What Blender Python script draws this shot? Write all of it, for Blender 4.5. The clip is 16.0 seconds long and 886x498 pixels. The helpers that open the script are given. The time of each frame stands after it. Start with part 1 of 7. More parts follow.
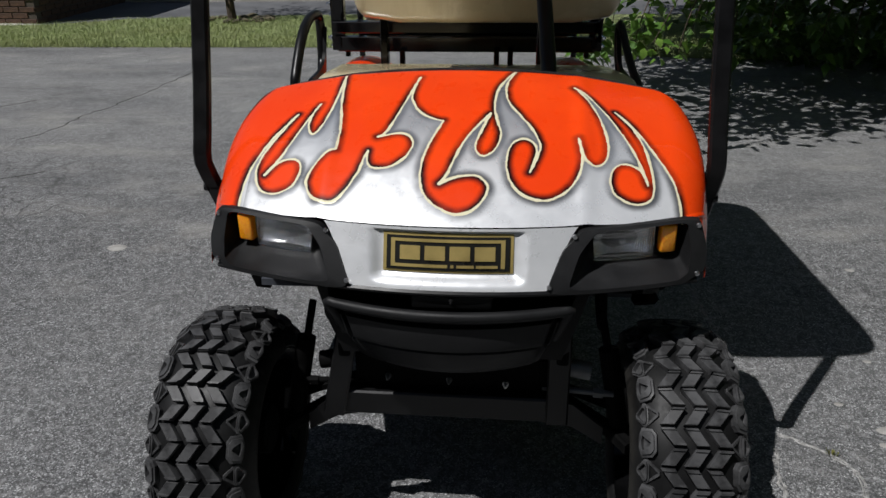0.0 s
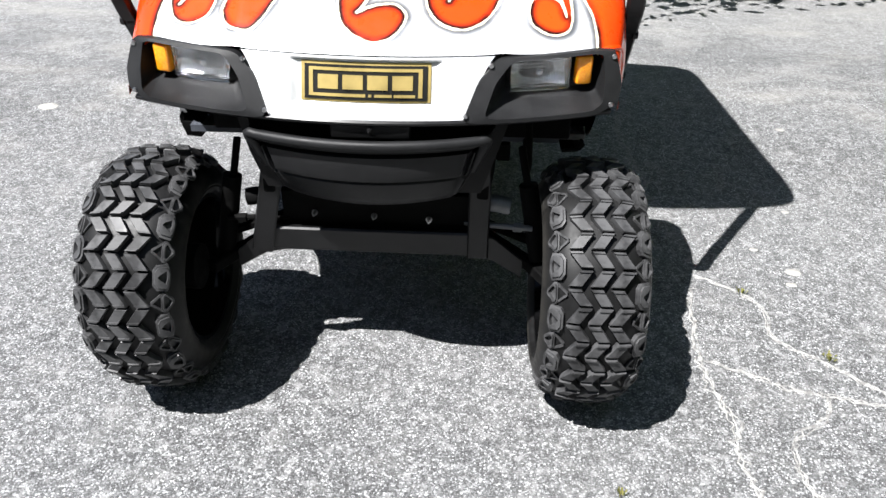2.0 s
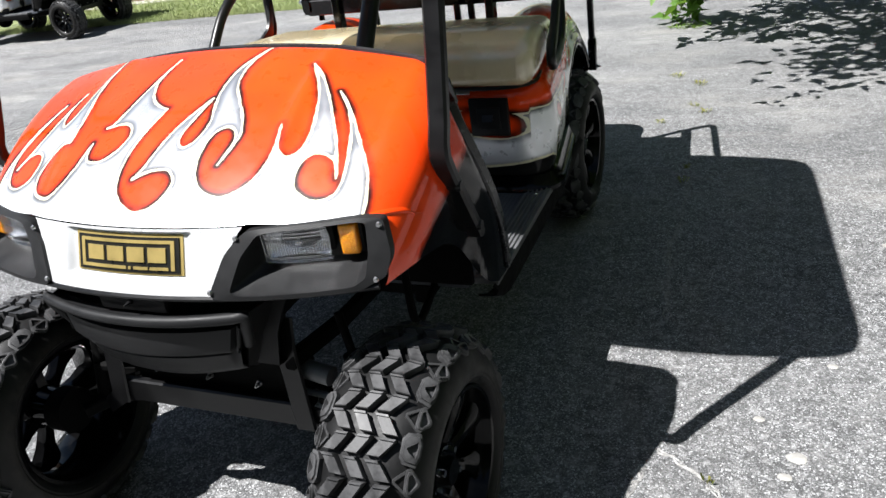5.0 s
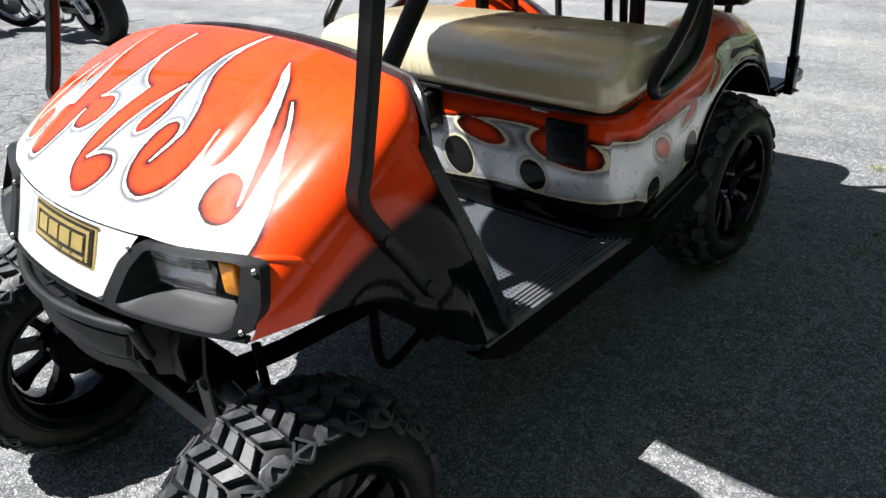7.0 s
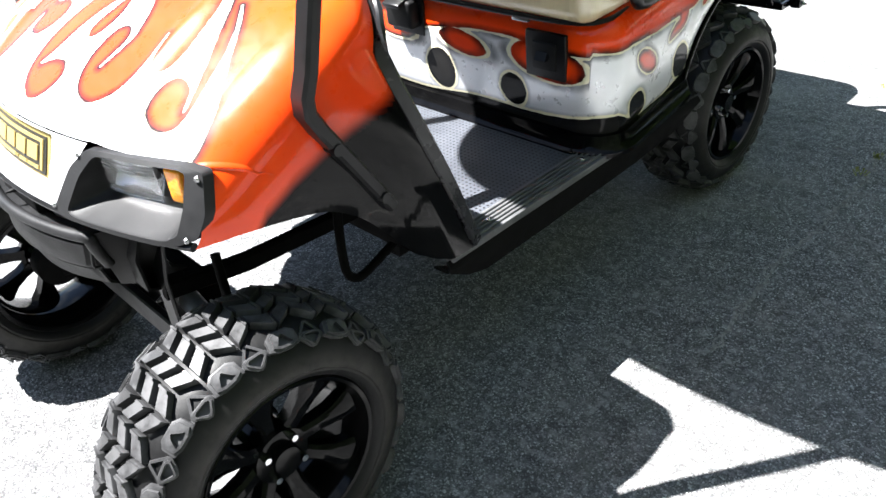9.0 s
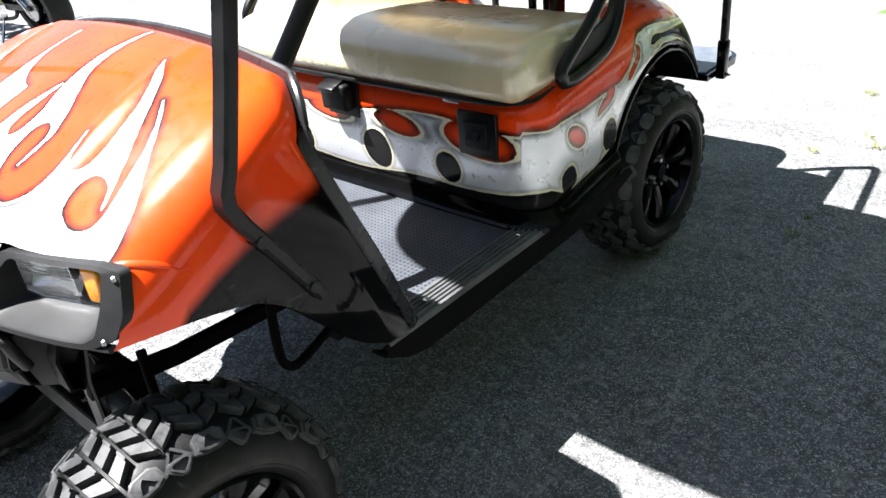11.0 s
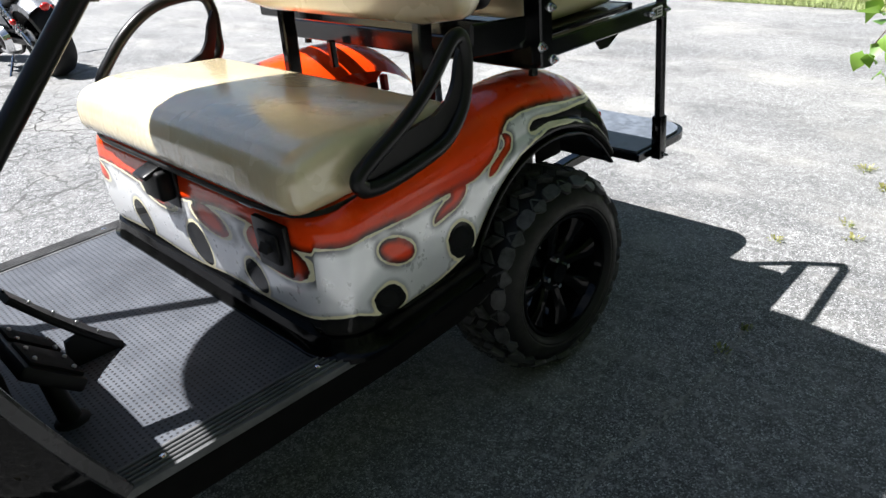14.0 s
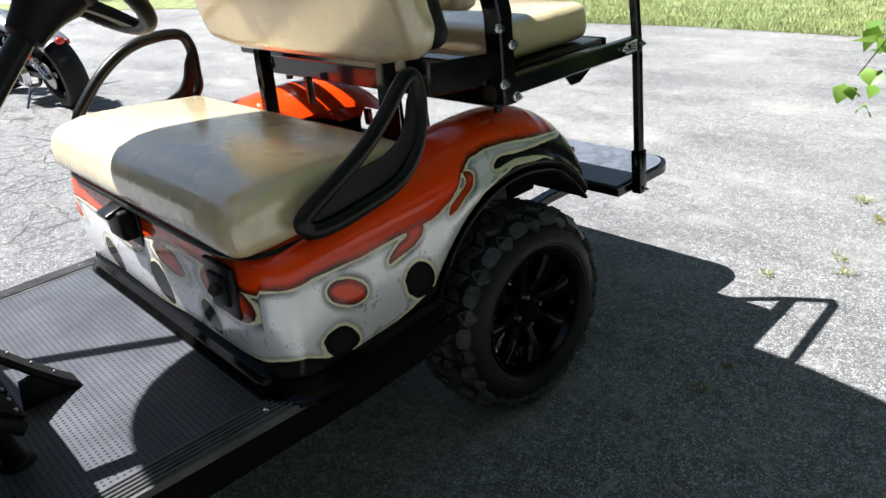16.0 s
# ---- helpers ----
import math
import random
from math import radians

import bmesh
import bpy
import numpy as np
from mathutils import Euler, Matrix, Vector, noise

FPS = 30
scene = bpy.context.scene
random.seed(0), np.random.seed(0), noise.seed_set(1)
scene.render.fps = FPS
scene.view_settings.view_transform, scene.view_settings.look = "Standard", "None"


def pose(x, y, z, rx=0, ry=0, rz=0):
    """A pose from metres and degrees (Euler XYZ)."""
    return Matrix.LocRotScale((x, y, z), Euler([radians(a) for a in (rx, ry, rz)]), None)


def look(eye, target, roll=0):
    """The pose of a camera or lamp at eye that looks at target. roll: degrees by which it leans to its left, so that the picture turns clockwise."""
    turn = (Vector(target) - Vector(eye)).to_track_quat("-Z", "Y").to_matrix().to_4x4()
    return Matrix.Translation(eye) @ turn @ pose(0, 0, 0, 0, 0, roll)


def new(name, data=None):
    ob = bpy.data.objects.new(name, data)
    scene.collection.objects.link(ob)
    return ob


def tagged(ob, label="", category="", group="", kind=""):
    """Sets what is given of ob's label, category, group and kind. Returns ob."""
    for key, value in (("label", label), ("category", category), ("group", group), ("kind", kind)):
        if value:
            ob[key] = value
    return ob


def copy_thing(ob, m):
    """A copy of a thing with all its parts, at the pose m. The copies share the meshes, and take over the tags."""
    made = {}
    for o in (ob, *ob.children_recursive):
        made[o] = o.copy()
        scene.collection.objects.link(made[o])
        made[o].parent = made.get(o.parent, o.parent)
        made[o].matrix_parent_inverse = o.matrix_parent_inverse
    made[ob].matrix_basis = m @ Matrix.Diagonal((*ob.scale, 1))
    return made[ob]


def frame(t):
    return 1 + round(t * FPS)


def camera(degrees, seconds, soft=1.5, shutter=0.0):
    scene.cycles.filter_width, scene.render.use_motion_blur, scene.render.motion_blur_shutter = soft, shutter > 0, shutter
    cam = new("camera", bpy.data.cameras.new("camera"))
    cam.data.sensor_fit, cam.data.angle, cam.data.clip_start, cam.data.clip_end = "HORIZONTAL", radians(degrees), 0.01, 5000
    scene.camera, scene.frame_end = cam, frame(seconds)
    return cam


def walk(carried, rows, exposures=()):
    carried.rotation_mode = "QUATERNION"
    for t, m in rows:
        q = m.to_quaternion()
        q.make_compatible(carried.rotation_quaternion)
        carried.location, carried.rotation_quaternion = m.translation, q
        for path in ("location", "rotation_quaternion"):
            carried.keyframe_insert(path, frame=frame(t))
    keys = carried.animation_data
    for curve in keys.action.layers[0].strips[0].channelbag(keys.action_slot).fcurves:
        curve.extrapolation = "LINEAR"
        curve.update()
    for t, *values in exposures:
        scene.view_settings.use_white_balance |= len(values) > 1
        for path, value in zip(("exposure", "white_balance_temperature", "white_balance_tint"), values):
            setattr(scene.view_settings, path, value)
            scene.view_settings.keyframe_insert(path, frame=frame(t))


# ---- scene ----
cam = camera(60.3, 16.0)
PATH = [
    (0, (0.132, 0.034, 1.407), (-0.058, 1.843, 0.575), -0.8),
    (0.5, (0.134, -0.04, 1.389), (-0.001, 1.73, 0.466), 0.4),
    (1, (0.156, -0.056, 1.358), (0.002, 1.643, 0.315), 0.4),
    (1.5, (0.176, -0.057, 1.332), (0.02, 1.6, 0.222), -0.5),
    (2, (0.22, -0.042, 1.327), (0.145, 1.63, 0.232), 0.8),
    (2.5, (0.254, -0.036, 1.337), (0.176, 1.673, 0.3), -3.6),
    (3, (0.43, 0.0, 1.347), (0.104, 1.737, 0.41), -5.2),
    (3.5, (0.7, 0.03, 1.373), (0.242, 1.788, 0.536), -4.2),
    (4, (0.867, 0.157, 1.35), (0.322, 1.87, 0.472), -5.8),
    (4.5, (1.023, 0.35, 1.374), (0.374, 2.036, 0.517), -4.8),
    (5, (1.088, 0.44, 1.363), (0.334, 2.047, 0.443), -9.1),
    (5.2, (1.111, 0.48, 1.367), (0.28, 2.044, 0.438), -9.9),
    (7.3, (1.413, 1.03, 1.342), (0.132, 2.2, 0.347), -5.7),
    (7.5, (1.42, 1.04, 1.325), (0.149, 2.17, 0.271), -5.9),
    (8, (1.434, 1.043, 1.313), (0.158, 2.087, 0.181), -6.3),
    (8.5, (1.451, 1.052, 1.313), (0.191, 2.118, 0.182), -5.3),
    (9, (1.461, 1.066, 1.314), (0.221, 2.169, 0.198), -6.4),
    (9.2, (1.461, 1.074, 1.317), (0.228, 2.201, 0.217), -6.2),
    (11.3, (1.49, 1.127, 1.339), (0.277, 2.401, 0.388), -6.7),
    (11.5, (1.497, 1.134, 1.344), (0.276, 2.418, 0.415), -7.0),
    (12, (1.55, 1.192, 1.342), (0.258, 2.442, 0.465), -8.7),
    (12.5, (1.696, 1.328, 1.355), (0.32, 2.545, 0.566), -5.9),
    (13, (1.733, 1.46, 1.333), (0.357, 2.659, 0.516), -8.9),
    (13.5, (1.646, 1.685, 1.328), (0.289, 2.884, 0.478), -6.4),
    (14, (1.633, 1.779, 1.32), (0.286, 2.947, 0.413), -6.5),
    (14.5, (1.633, 1.809, 1.326), (0.212, 2.903, 0.439), -5.8),
    (15, (1.676, 1.844, 1.353), (0.229, 2.955, 0.534), -4.7),
    (15.5, (1.69, 1.874, 1.348), (0.262, 3.006, 0.523), -6.3),
    (16, (1.711, 1.91, 1.324), (0.304, 3.056, 0.483), -7.3),
]
EXPOSURE = [(0.0, -0.4), (0.4, -0.3), (1.0, -0.02), (1.5, 0.85), (2.5, 1.48), (3.0, 1.5), (3.5, 1.42), (5.0, 1.15), (7.3, 1.3), (7.5, 1.5), (8.0, 2.35), (8.6, 2.65), (9.2, 2.65), (11.4, 2.2), (12.2, 2.0), (12.6, 1.75), (14.0, 1.58), (16.0, 1.52)]
walk(cam, [(t, look(eye, target, roll)) for t, eye, target, roll in PATH], EXPOSURE)

# ---- daylight ----
SUN_TO = Vector((-0.43, -0.34, 1.0)).normalized()
world = bpy.data.worlds.new("sky")
scene.world = world
world.use_nodes = True
wn = world.node_tree.nodes
sky = wn.new("ShaderNodeTexSky")
sky.sky_type = "NISHITA"
sky.sun_disc = False
sky.sun_elevation = math.asin(SUN_TO.z)
sky.sun_rotation = math.atan2(SUN_TO.x, SUN_TO.y)
sky.air_density, sky.dust_density, sky.ozone_density = 1.0, 0.35, 1.0
wn["Background"].inputs["Strength"].default_value = 0.036
# a thin layer of broken fair-weather cloud over the whole sky
wl = world.node_tree.links
way = wn.new("ShaderNodeSeparateXYZ")
wl.new(wn.new("ShaderNodeTexCoord").outputs["Generated"], way.inputs[0])
rise = wn.new("ShaderNodeMath")
rise.operation, rise.inputs[1].default_value = "MAXIMUM", 0.0
wl.new(way.outputs[2], rise.inputs[0])
deep = wn.new("ShaderNodeMath")
deep.operation, deep.inputs[1].default_value = "ADD", 0.15
wl.new(rise.outputs[0], deep.inputs[0])
flat_way = wn.new("ShaderNodeCombineXYZ")
for k in (0, 1):
    over_it = wn.new("ShaderNodeMath")
    over_it.operation = "DIVIDE"
    wl.new(way.outputs[k], over_it.inputs[0])
    wl.new(deep.outputs[0], over_it.inputs[1])
    wl.new(over_it.outputs[0], flat_way.inputs[k])
puff = wn.new("ShaderNodeTexNoise")
puff.inputs["Scale"].default_value, puff.inputs["Detail"].default_value, puff.inputs["Roughness"].default_value = 1.3, 7.0, 0.55
wl.new(flat_way.outputs[0], puff.inputs["Vector"])
cover = wn.new("ShaderNodeMapRange")
cover.interpolation_type = "SMOOTHSTEP"
cover.inputs["From Min"].default_value, cover.inputs["From Max"].default_value, cover.inputs["To Max"].default_value = 0.48, 0.68, 0.7
wl.new(puff.outputs["Fac"], cover.inputs["Value"])
haze = wn.new("ShaderNodeMix")
haze.data_type = "RGBA"
haze.inputs[7].default_value = (6.6, 7.2, 8.0, 1.0)
wl.new(cover.outputs[0], haze.inputs[0])
wl.new(sky.outputs[0], haze.inputs[6])
wl.new(haze.outputs[2], wn["Background"].inputs["Color"])
sun = new("sun", bpy.data.lights.new("sun", "SUN"))
sun.data.energy = 5.0
sun.data.angle = radians(0.5)
sun.data.color = (1.0, 0.99, 0.985)
sun.matrix_world = Matrix.Translation((0, 0, 20)) @ SUN_TO.to_track_quat("Z", "Y").to_matrix().to_4x4()

# ---- materials ----
MATS = {}


class Nodes:
    """A short way to write shader graphs."""

    def __init__(self, name):
        self.m = bpy.data.materials.new(name)
        self.m.use_nodes = True
        self.t = self.m.node_tree
        self.b = self.t.nodes["Principled BSDF"]
        self.co = self.t.nodes.new("ShaderNodeTexCoord").outputs["Object"]

    def link(self, a, b):
        self.t.links.new(a, b)

    def set(self, **kw):
        for k, v in kw.items():
            s = self.b.inputs[k.replace("_", " ")]
            if isinstance(v, bpy.types.NodeSocket):
                self.link(v, s)
            else:
                s.default_value = (*v, 1.0) if isinstance(v, tuple) and len(v) == 3 else v
        return self

    def noise(self, scale, detail=4.0, rough=0.6, stretch=None):
        n = self.t.nodes.new("ShaderNodeTexNoise")
        n.inputs["Scale"].default_value, n.inputs["Detail"].default_value, n.inputs["Roughness"].default_value = scale, detail, rough
        if stretch:
            m = self.t.nodes.new("ShaderNodeMapping")
            m.inputs["Scale"].default_value = stretch
            self.link(self.co, m.inputs["Vector"])
            self.link(m.outputs[0], n.inputs["Vector"])
        else:
            self.link(self.co, n.inputs["Vector"])
        return n.outputs["Fac"]

    def voronoi(self, scale, feature="F1", out="Distance"):
        n = self.t.nodes.new("ShaderNodeTexVoronoi")
        n.feature = feature
        n.inputs["Scale"].default_value = scale
        self.link(self.co, n.inputs["Vector"])
        return n.outputs[out]

    def attr(self, name):
        n = self.t.nodes.new("ShaderNodeAttribute")
        n.attribute_name = name
        return n.outputs["Fac"]

    def math(self, op, a, b=0.0, c=0.0):
        n = self.t.nodes.new("ShaderNodeMath")
        n.operation = op
        for s, v in zip(n.inputs, (a, b, c)):
            if isinstance(v, bpy.types.NodeSocket):
                self.link(v, s)
            else:
                s.default_value = v
        return n.outputs[0]

    def step(self, x, lo, hi, a=0.0, b=1.0):
        n = self.t.nodes.new("ShaderNodeMapRange")
        n.interpolation_type = "SMOOTHSTEP"
        self.link(x, n.inputs["Value"])
        for k, v in (("From Min", lo), ("From Max", hi), ("To Min", a), ("To Max", b)):
            n.inputs[k].default_value = v
        return n.outputs[0]

    def mix(self, f, a, b, mode="MIX"):
        n = self.t.nodes.new("ShaderNodeMix")
        n.data_type, n.blend_type = "RGBA", mode
        for s, v in ((n.inputs[0], f), (n.inputs[6], a), (n.inputs[7], b)):
            if isinstance(v, bpy.types.NodeSocket):
                self.link(v, s)
            else:
                s.default_value = (*v, 1.0) if isinstance(v, tuple) and len(v) == 3 else v
        return n.outputs[2]

    def bump(self, h, strength=0.3, dist=0.002, normal=None):
        n = self.t.nodes.new("ShaderNodeBump")
        n.inputs["Strength"].default_value, n.inputs["Distance"].default_value = strength, dist
        self.link(h, n.inputs["Height"])
        if normal:
            self.link(normal, n.inputs["Normal"])
        self.link(n.outputs[0], self.b.inputs["Normal"])
        return n.outputs[0]


def plain(name, colour, rough=0.5, metal=0.0, var=0.25, scale=14.0, bump=0.0, bscale=180.0, bdist=0.001, coat=0.0, spec=0.5):
    """A surface of one colour, with uneven tone, uneven gloss and a fine relief."""
    n = Nodes(name)
    f = n.noise(scale, 5.0)
    g = n.noise(scale * 9, 4.0)
    dark = tuple(c * (1 - var) for c in colour)
    light = tuple(min(1.0, c * (1 + var * 0.6)) for c in colour)
    c = n.mix(n.step(f, 0.35, 0.65), dark, light)
    c = n.mix(n.step(g, 0.55, 0.8, 0.0, 0.35), c, tuple(k * (1 - var) * 0.85 for k in colour))
    n.set(Base_Color=c, Metallic=metal, Roughness=n.step(f, 0.3, 0.7, rough * 0.85, min(1.0, rough * 1.15)), Coat_Weight=coat, Coat_Roughness=0.08, Specular_IOR_Level=spec)
    if bump:
        n.bump(n.noise(bscale, 3.0), bump, bdist)
    MATS[name] = n.m
    return n.m


def make_flame_paint():
    """Airbrushed flames: 'lick' is the distance into the orange, 'hole' the distance into the black, both painted on the body."""
    n = Nodes("flame_paint")
    lick, hole, fade = n.attr("lick"), n.attr("hole"), n.attr("fade")
    jit = n.math("MULTIPLY_ADD", n.noise(60.0, 3.0), 0.004, -0.002)
    lick = n.math("ADD", lick, jit)
    hole = n.math("ADD", hole, jit)
    cloud = n.noise(9.0, 4.0)
    silver = n.mix(n.step(cloud, 0.35, 0.7), (0.80, 0.812, 0.83), (0.87, 0.878, 0.89))
    silver = n.mix(n.math("MULTIPLY", n.step(lick, -0.020, -0.004, 0.0, 0.85), n.step(n.noise(6.0, 3.0), 0.38, 0.58, 0.35, 1.0)), silver, (0.05, 0.05, 0.055))
    silver = n.mix(n.step(hole, -0.016, -0.003, 0.0, 0.5), silver, (0.12, 0.12, 0.13))
    cast = n.attr("cast")
    silver = n.mix(n.math("MULTIPLY", n.step(cast, -0.014, 0.012, 0.0, 0.7), n.step(cloud, 0.3, 0.6, 0.5, 1.0)), silver, (0.10, 0.11, 0.125))
    # silver turns greyer towards the rear of the hood, by 'tip'
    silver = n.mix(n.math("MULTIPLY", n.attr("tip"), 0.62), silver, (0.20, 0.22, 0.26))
    orange = n.mix(n.step(n.noise(5.0, 3.0), 0.35, 0.7), (0.84, 0.050, 0.003), (0.91, 0.064, 0.004))
    orange = n.mix(n.math("MULTIPLY", n.step(lick, 0.004, 0.020, 1.0, 0.0), n.step(n.noise(7.0, 3.0), 0.36, 0.56, 0.55, 1.0)), orange, (0.012, 0.003, 0.003))
    cream = n.mix(n.noise(150.0), (0.70, 0.64, 0.42), (0.84, 0.79, 0.58))
    c = n.mix(n.step(lick, -0.0005, 0.0005), silver, orange)
    line = n.math("SUBTRACT", n.math("ABSOLUTE", lick), n.step(n.noise(24.0, 2.0), 0.3, 0.7, 0.0017, 0.0036))
    c = n.mix(n.step(line, -0.0006, 0.0006, 1.0, 0.0), c, cream)
    black = n.mix(n.step(hole, 0.0, 0.03), (0.006, 0.006, 0.0065), (0.014, 0.0135, 0.013))
    c = n.mix(n.step(hole, -0.0005, 0.0005), c, black)
    line2 = n.math("SUBTRACT", n.math("ABSOLUTE", hole), n.step(n.noise(21.0, 2.0), 0.3, 0.7, 0.0029, 0.0044))
    c = n.mix(n.step(line2, -0.0006, 0.0006, 1.0, 0.0), c, cream)
    c = n.mix(fade, c, n.mix(n.step(n.noise(13.0, 6.0, 0.7), 0.50, 0.72, 0.0, 0.6), (0.0030, 0.0029, 0.0030), (0.010, 0.0095, 0.009)))
    fade = n.math("MAXIMUM", fade, n.step(hole, -0.002, 0.004))
    dust = n.step(n.noise(70.0, 6.0, 0.7), 0.62, 0.88, 0.0, 0.012)
    c = n.mix(n.math("MULTIPLY", dust, n.math("SUBTRACT", 1.0, n.math("MULTIPLY", fade, 0.85))), c, (0.35, 0.32, 0.28))
    n.set(Base_Color=c, Roughness=n.math("SUBTRACT", n.step(n.noise(30.0), 0.3, 0.7, 0.26, 0.36), n.math("MULTIPLY", fade, n.step(n.noise(13.0, 6.0, 0.7), 0.46, 0.66, 0.22, 0.12))), Metallic=n.math("MULTIPLY", n.math("MULTIPLY", n.step(lick, -0.004, 0.0, 0.40, 0.0), n.step(hole, -0.004, 0.0, 1.0, 0.0)), n.math("SUBTRACT", 1.0, fade)), Coat_Weight=n.math("MULTIPLY_ADD", fade, -0.45, 0.75), Coat_Roughness=0.04, Coat_IOR=1.45, Specular_IOR_Level=n.math("MULTIPLY_ADD", fade, -0.11, 0.14))
    n.bump(n.noise(420.0, 2.0), 0.04, 0.0006)
    MATS["flame_paint"] = n.m


def make_asphalt():
    """Old asphalt: worn tar with pale and dark stones of two sizes, bleached and stained in patches."""
    n = Nodes("asphalt")
    big, mid = n.noise(0.5, 6.0, 0.62), n.noise(2.6, 6.0, 0.68)
    c = n.mix(mid, (0.024, 0.024, 0.025), (0.060, 0.060, 0.060))
    height = None
    grit = n.t.nodes.new("ShaderNodeTexNoise")
    grit.inputs["Scale"].default_value, grit.inputs["Detail"].default_value = 160.0, 2.0
    n.link(n.co, grit.inputs["Vector"])
    stir = n.t.nodes.new("ShaderNodeVectorMath")
    stir.operation = "MULTIPLY_ADD"
    n.link(grit.outputs["Color"], stir.inputs[0])
    stir.inputs[1].default_value = (0.007, 0.007, 0.0)
    n.link(n.co, stir.inputs[2])
    for scale, lo, hi, pale in ((225.0, 0.48, 0.70, 0.84), (470.0, 0.46, 0.66, 0.62)):
        v = n.t.nodes.new("ShaderNodeTexVoronoi")
        v.inputs["Scale"].default_value = scale
        n.link(stir.outputs[0], v.inputs["Vector"])
        sep = n.t.nodes.new("ShaderNodeSeparateColor")
        n.link(v.outputs["Color"], sep.inputs[0])
        tone = n.math("POWER", sep.outputs[0], 2.7)
        stone = n.mix(tone, (0.093, 0.095, 0.098), (pale * 0.98, pale * 0.99, pale))
        there = n.math("MULTIPLY", n.step(v.outputs["Distance"], lo, hi, 1.0, 0.0), n.step(sep.outputs[1], 0.10, 0.22))
        c = n.mix(n.math("MULTIPLY", there, 1.0 if scale < 300 else 0.5), c, stone)
        h = n.math("MULTIPLY", there, n.math("MULTIPLY_ADD", sep.outputs[2], 0.7, 0.3))
        height = h if height is None else n.math("ADD", n.math("MULTIPLY", h, 0.5), height)
    c = n.mix(n.step(big, 0.40, 0.66, 0.0, 0.26), c, (0.35, 0.35, 0.35))
    c = n.mix(n.step(n.noise(7.0, 6.0, 0.7), 0.50, 0.70, 0.0, 0.30), c, (0.34, 0.335, 0.325))
    dim = (0.42, 0.42, 0.43)
    c = n.mix(n.step(mid, 0.55, 0.75, 0.0, 0.45), c, dim, "MULTIPLY")
    c = n.mix(n.step(n.noise(15.0, 8.0, 0.75), 0.47, 0.64, 0.0, 0.6), c, dim, "MULTIPLY")
    c = n.mix(n.step(n.noise(1.7, 8.0, 0.72), 0.50, 0.68, 0.0, 0.45), c, dim, "MULTIPLY")
    c = n.mix(n.step(n.noise(46.0, 4.0, 0.6), 0.44, 0.60, 0.0, 0.38), c, dim, "MULTIPLY")
    c = n.mix(n.step(n.noise(33.0, 4.0, 0.6), 0.52, 0.68, 0.0, 0.5), c, (0.42, 0.42, 0.42))
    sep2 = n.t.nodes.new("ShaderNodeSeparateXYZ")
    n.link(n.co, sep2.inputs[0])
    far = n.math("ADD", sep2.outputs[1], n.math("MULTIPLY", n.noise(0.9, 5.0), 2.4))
    # the whole surface turns paler towards the far side, along y
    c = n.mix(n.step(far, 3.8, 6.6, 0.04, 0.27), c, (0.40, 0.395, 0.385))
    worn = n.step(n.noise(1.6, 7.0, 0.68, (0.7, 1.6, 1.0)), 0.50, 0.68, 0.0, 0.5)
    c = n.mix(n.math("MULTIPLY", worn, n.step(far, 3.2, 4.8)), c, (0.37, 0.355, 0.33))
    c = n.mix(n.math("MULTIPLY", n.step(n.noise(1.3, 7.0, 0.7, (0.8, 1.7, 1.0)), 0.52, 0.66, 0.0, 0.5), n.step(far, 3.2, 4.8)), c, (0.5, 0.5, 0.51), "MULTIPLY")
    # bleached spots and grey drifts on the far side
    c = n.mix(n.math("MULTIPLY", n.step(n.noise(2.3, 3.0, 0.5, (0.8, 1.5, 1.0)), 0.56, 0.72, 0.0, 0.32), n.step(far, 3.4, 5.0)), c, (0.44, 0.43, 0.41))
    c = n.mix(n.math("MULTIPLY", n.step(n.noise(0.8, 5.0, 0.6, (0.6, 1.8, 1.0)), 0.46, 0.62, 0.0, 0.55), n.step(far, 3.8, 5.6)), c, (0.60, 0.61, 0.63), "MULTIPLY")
    # a fine dark net of old cracks over the far side of the lot
    warp = n.t.nodes.new("ShaderNodeTexVoronoi")
    warp.feature = "DISTANCE_TO_EDGE"
    warp.inputs["Scale"].default_value = 5.5
    shift = n.t.nodes.new("ShaderNodeVectorMath")
    wob = n.t.nodes.new("ShaderNodeTexNoise")
    wob.inputs["Scale"].default_value, wob.inputs["Detail"].default_value = 9.0, 4.0
    n.link(n.co, wob.inputs["Vector"])
    shift.operation = "MULTIPLY_ADD"
    n.link(wob.outputs["Color"], shift.inputs[0])
    shift.inputs[1].default_value = (0.12, 0.12, 0.0)
    n.link(n.co, shift.inputs[2])
    n.link(shift.outputs[0], warp.inputs["Vector"])
    net = n.math("MULTIPLY", n.step(warp.outputs["Distance"], 0.010, 0.040, 0.85, 0.0), n.step(sep2.outputs[0], -2.6, -1.5, 1.0, 0.0))
    net = n.math("MULTIPLY", net, n.math("MULTIPLY", n.step(n.noise(1.1, 4.0), 0.34, 0.50), n.step(far, 4.6, 6.0, 1.0, 0.12)))
    c = n.mix(net, c, (0.05, 0.05, 0.05))
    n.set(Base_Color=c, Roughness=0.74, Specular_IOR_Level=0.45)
    n.bump(height, 0.75, 0.004)
    MATS["asphalt"] = n.m


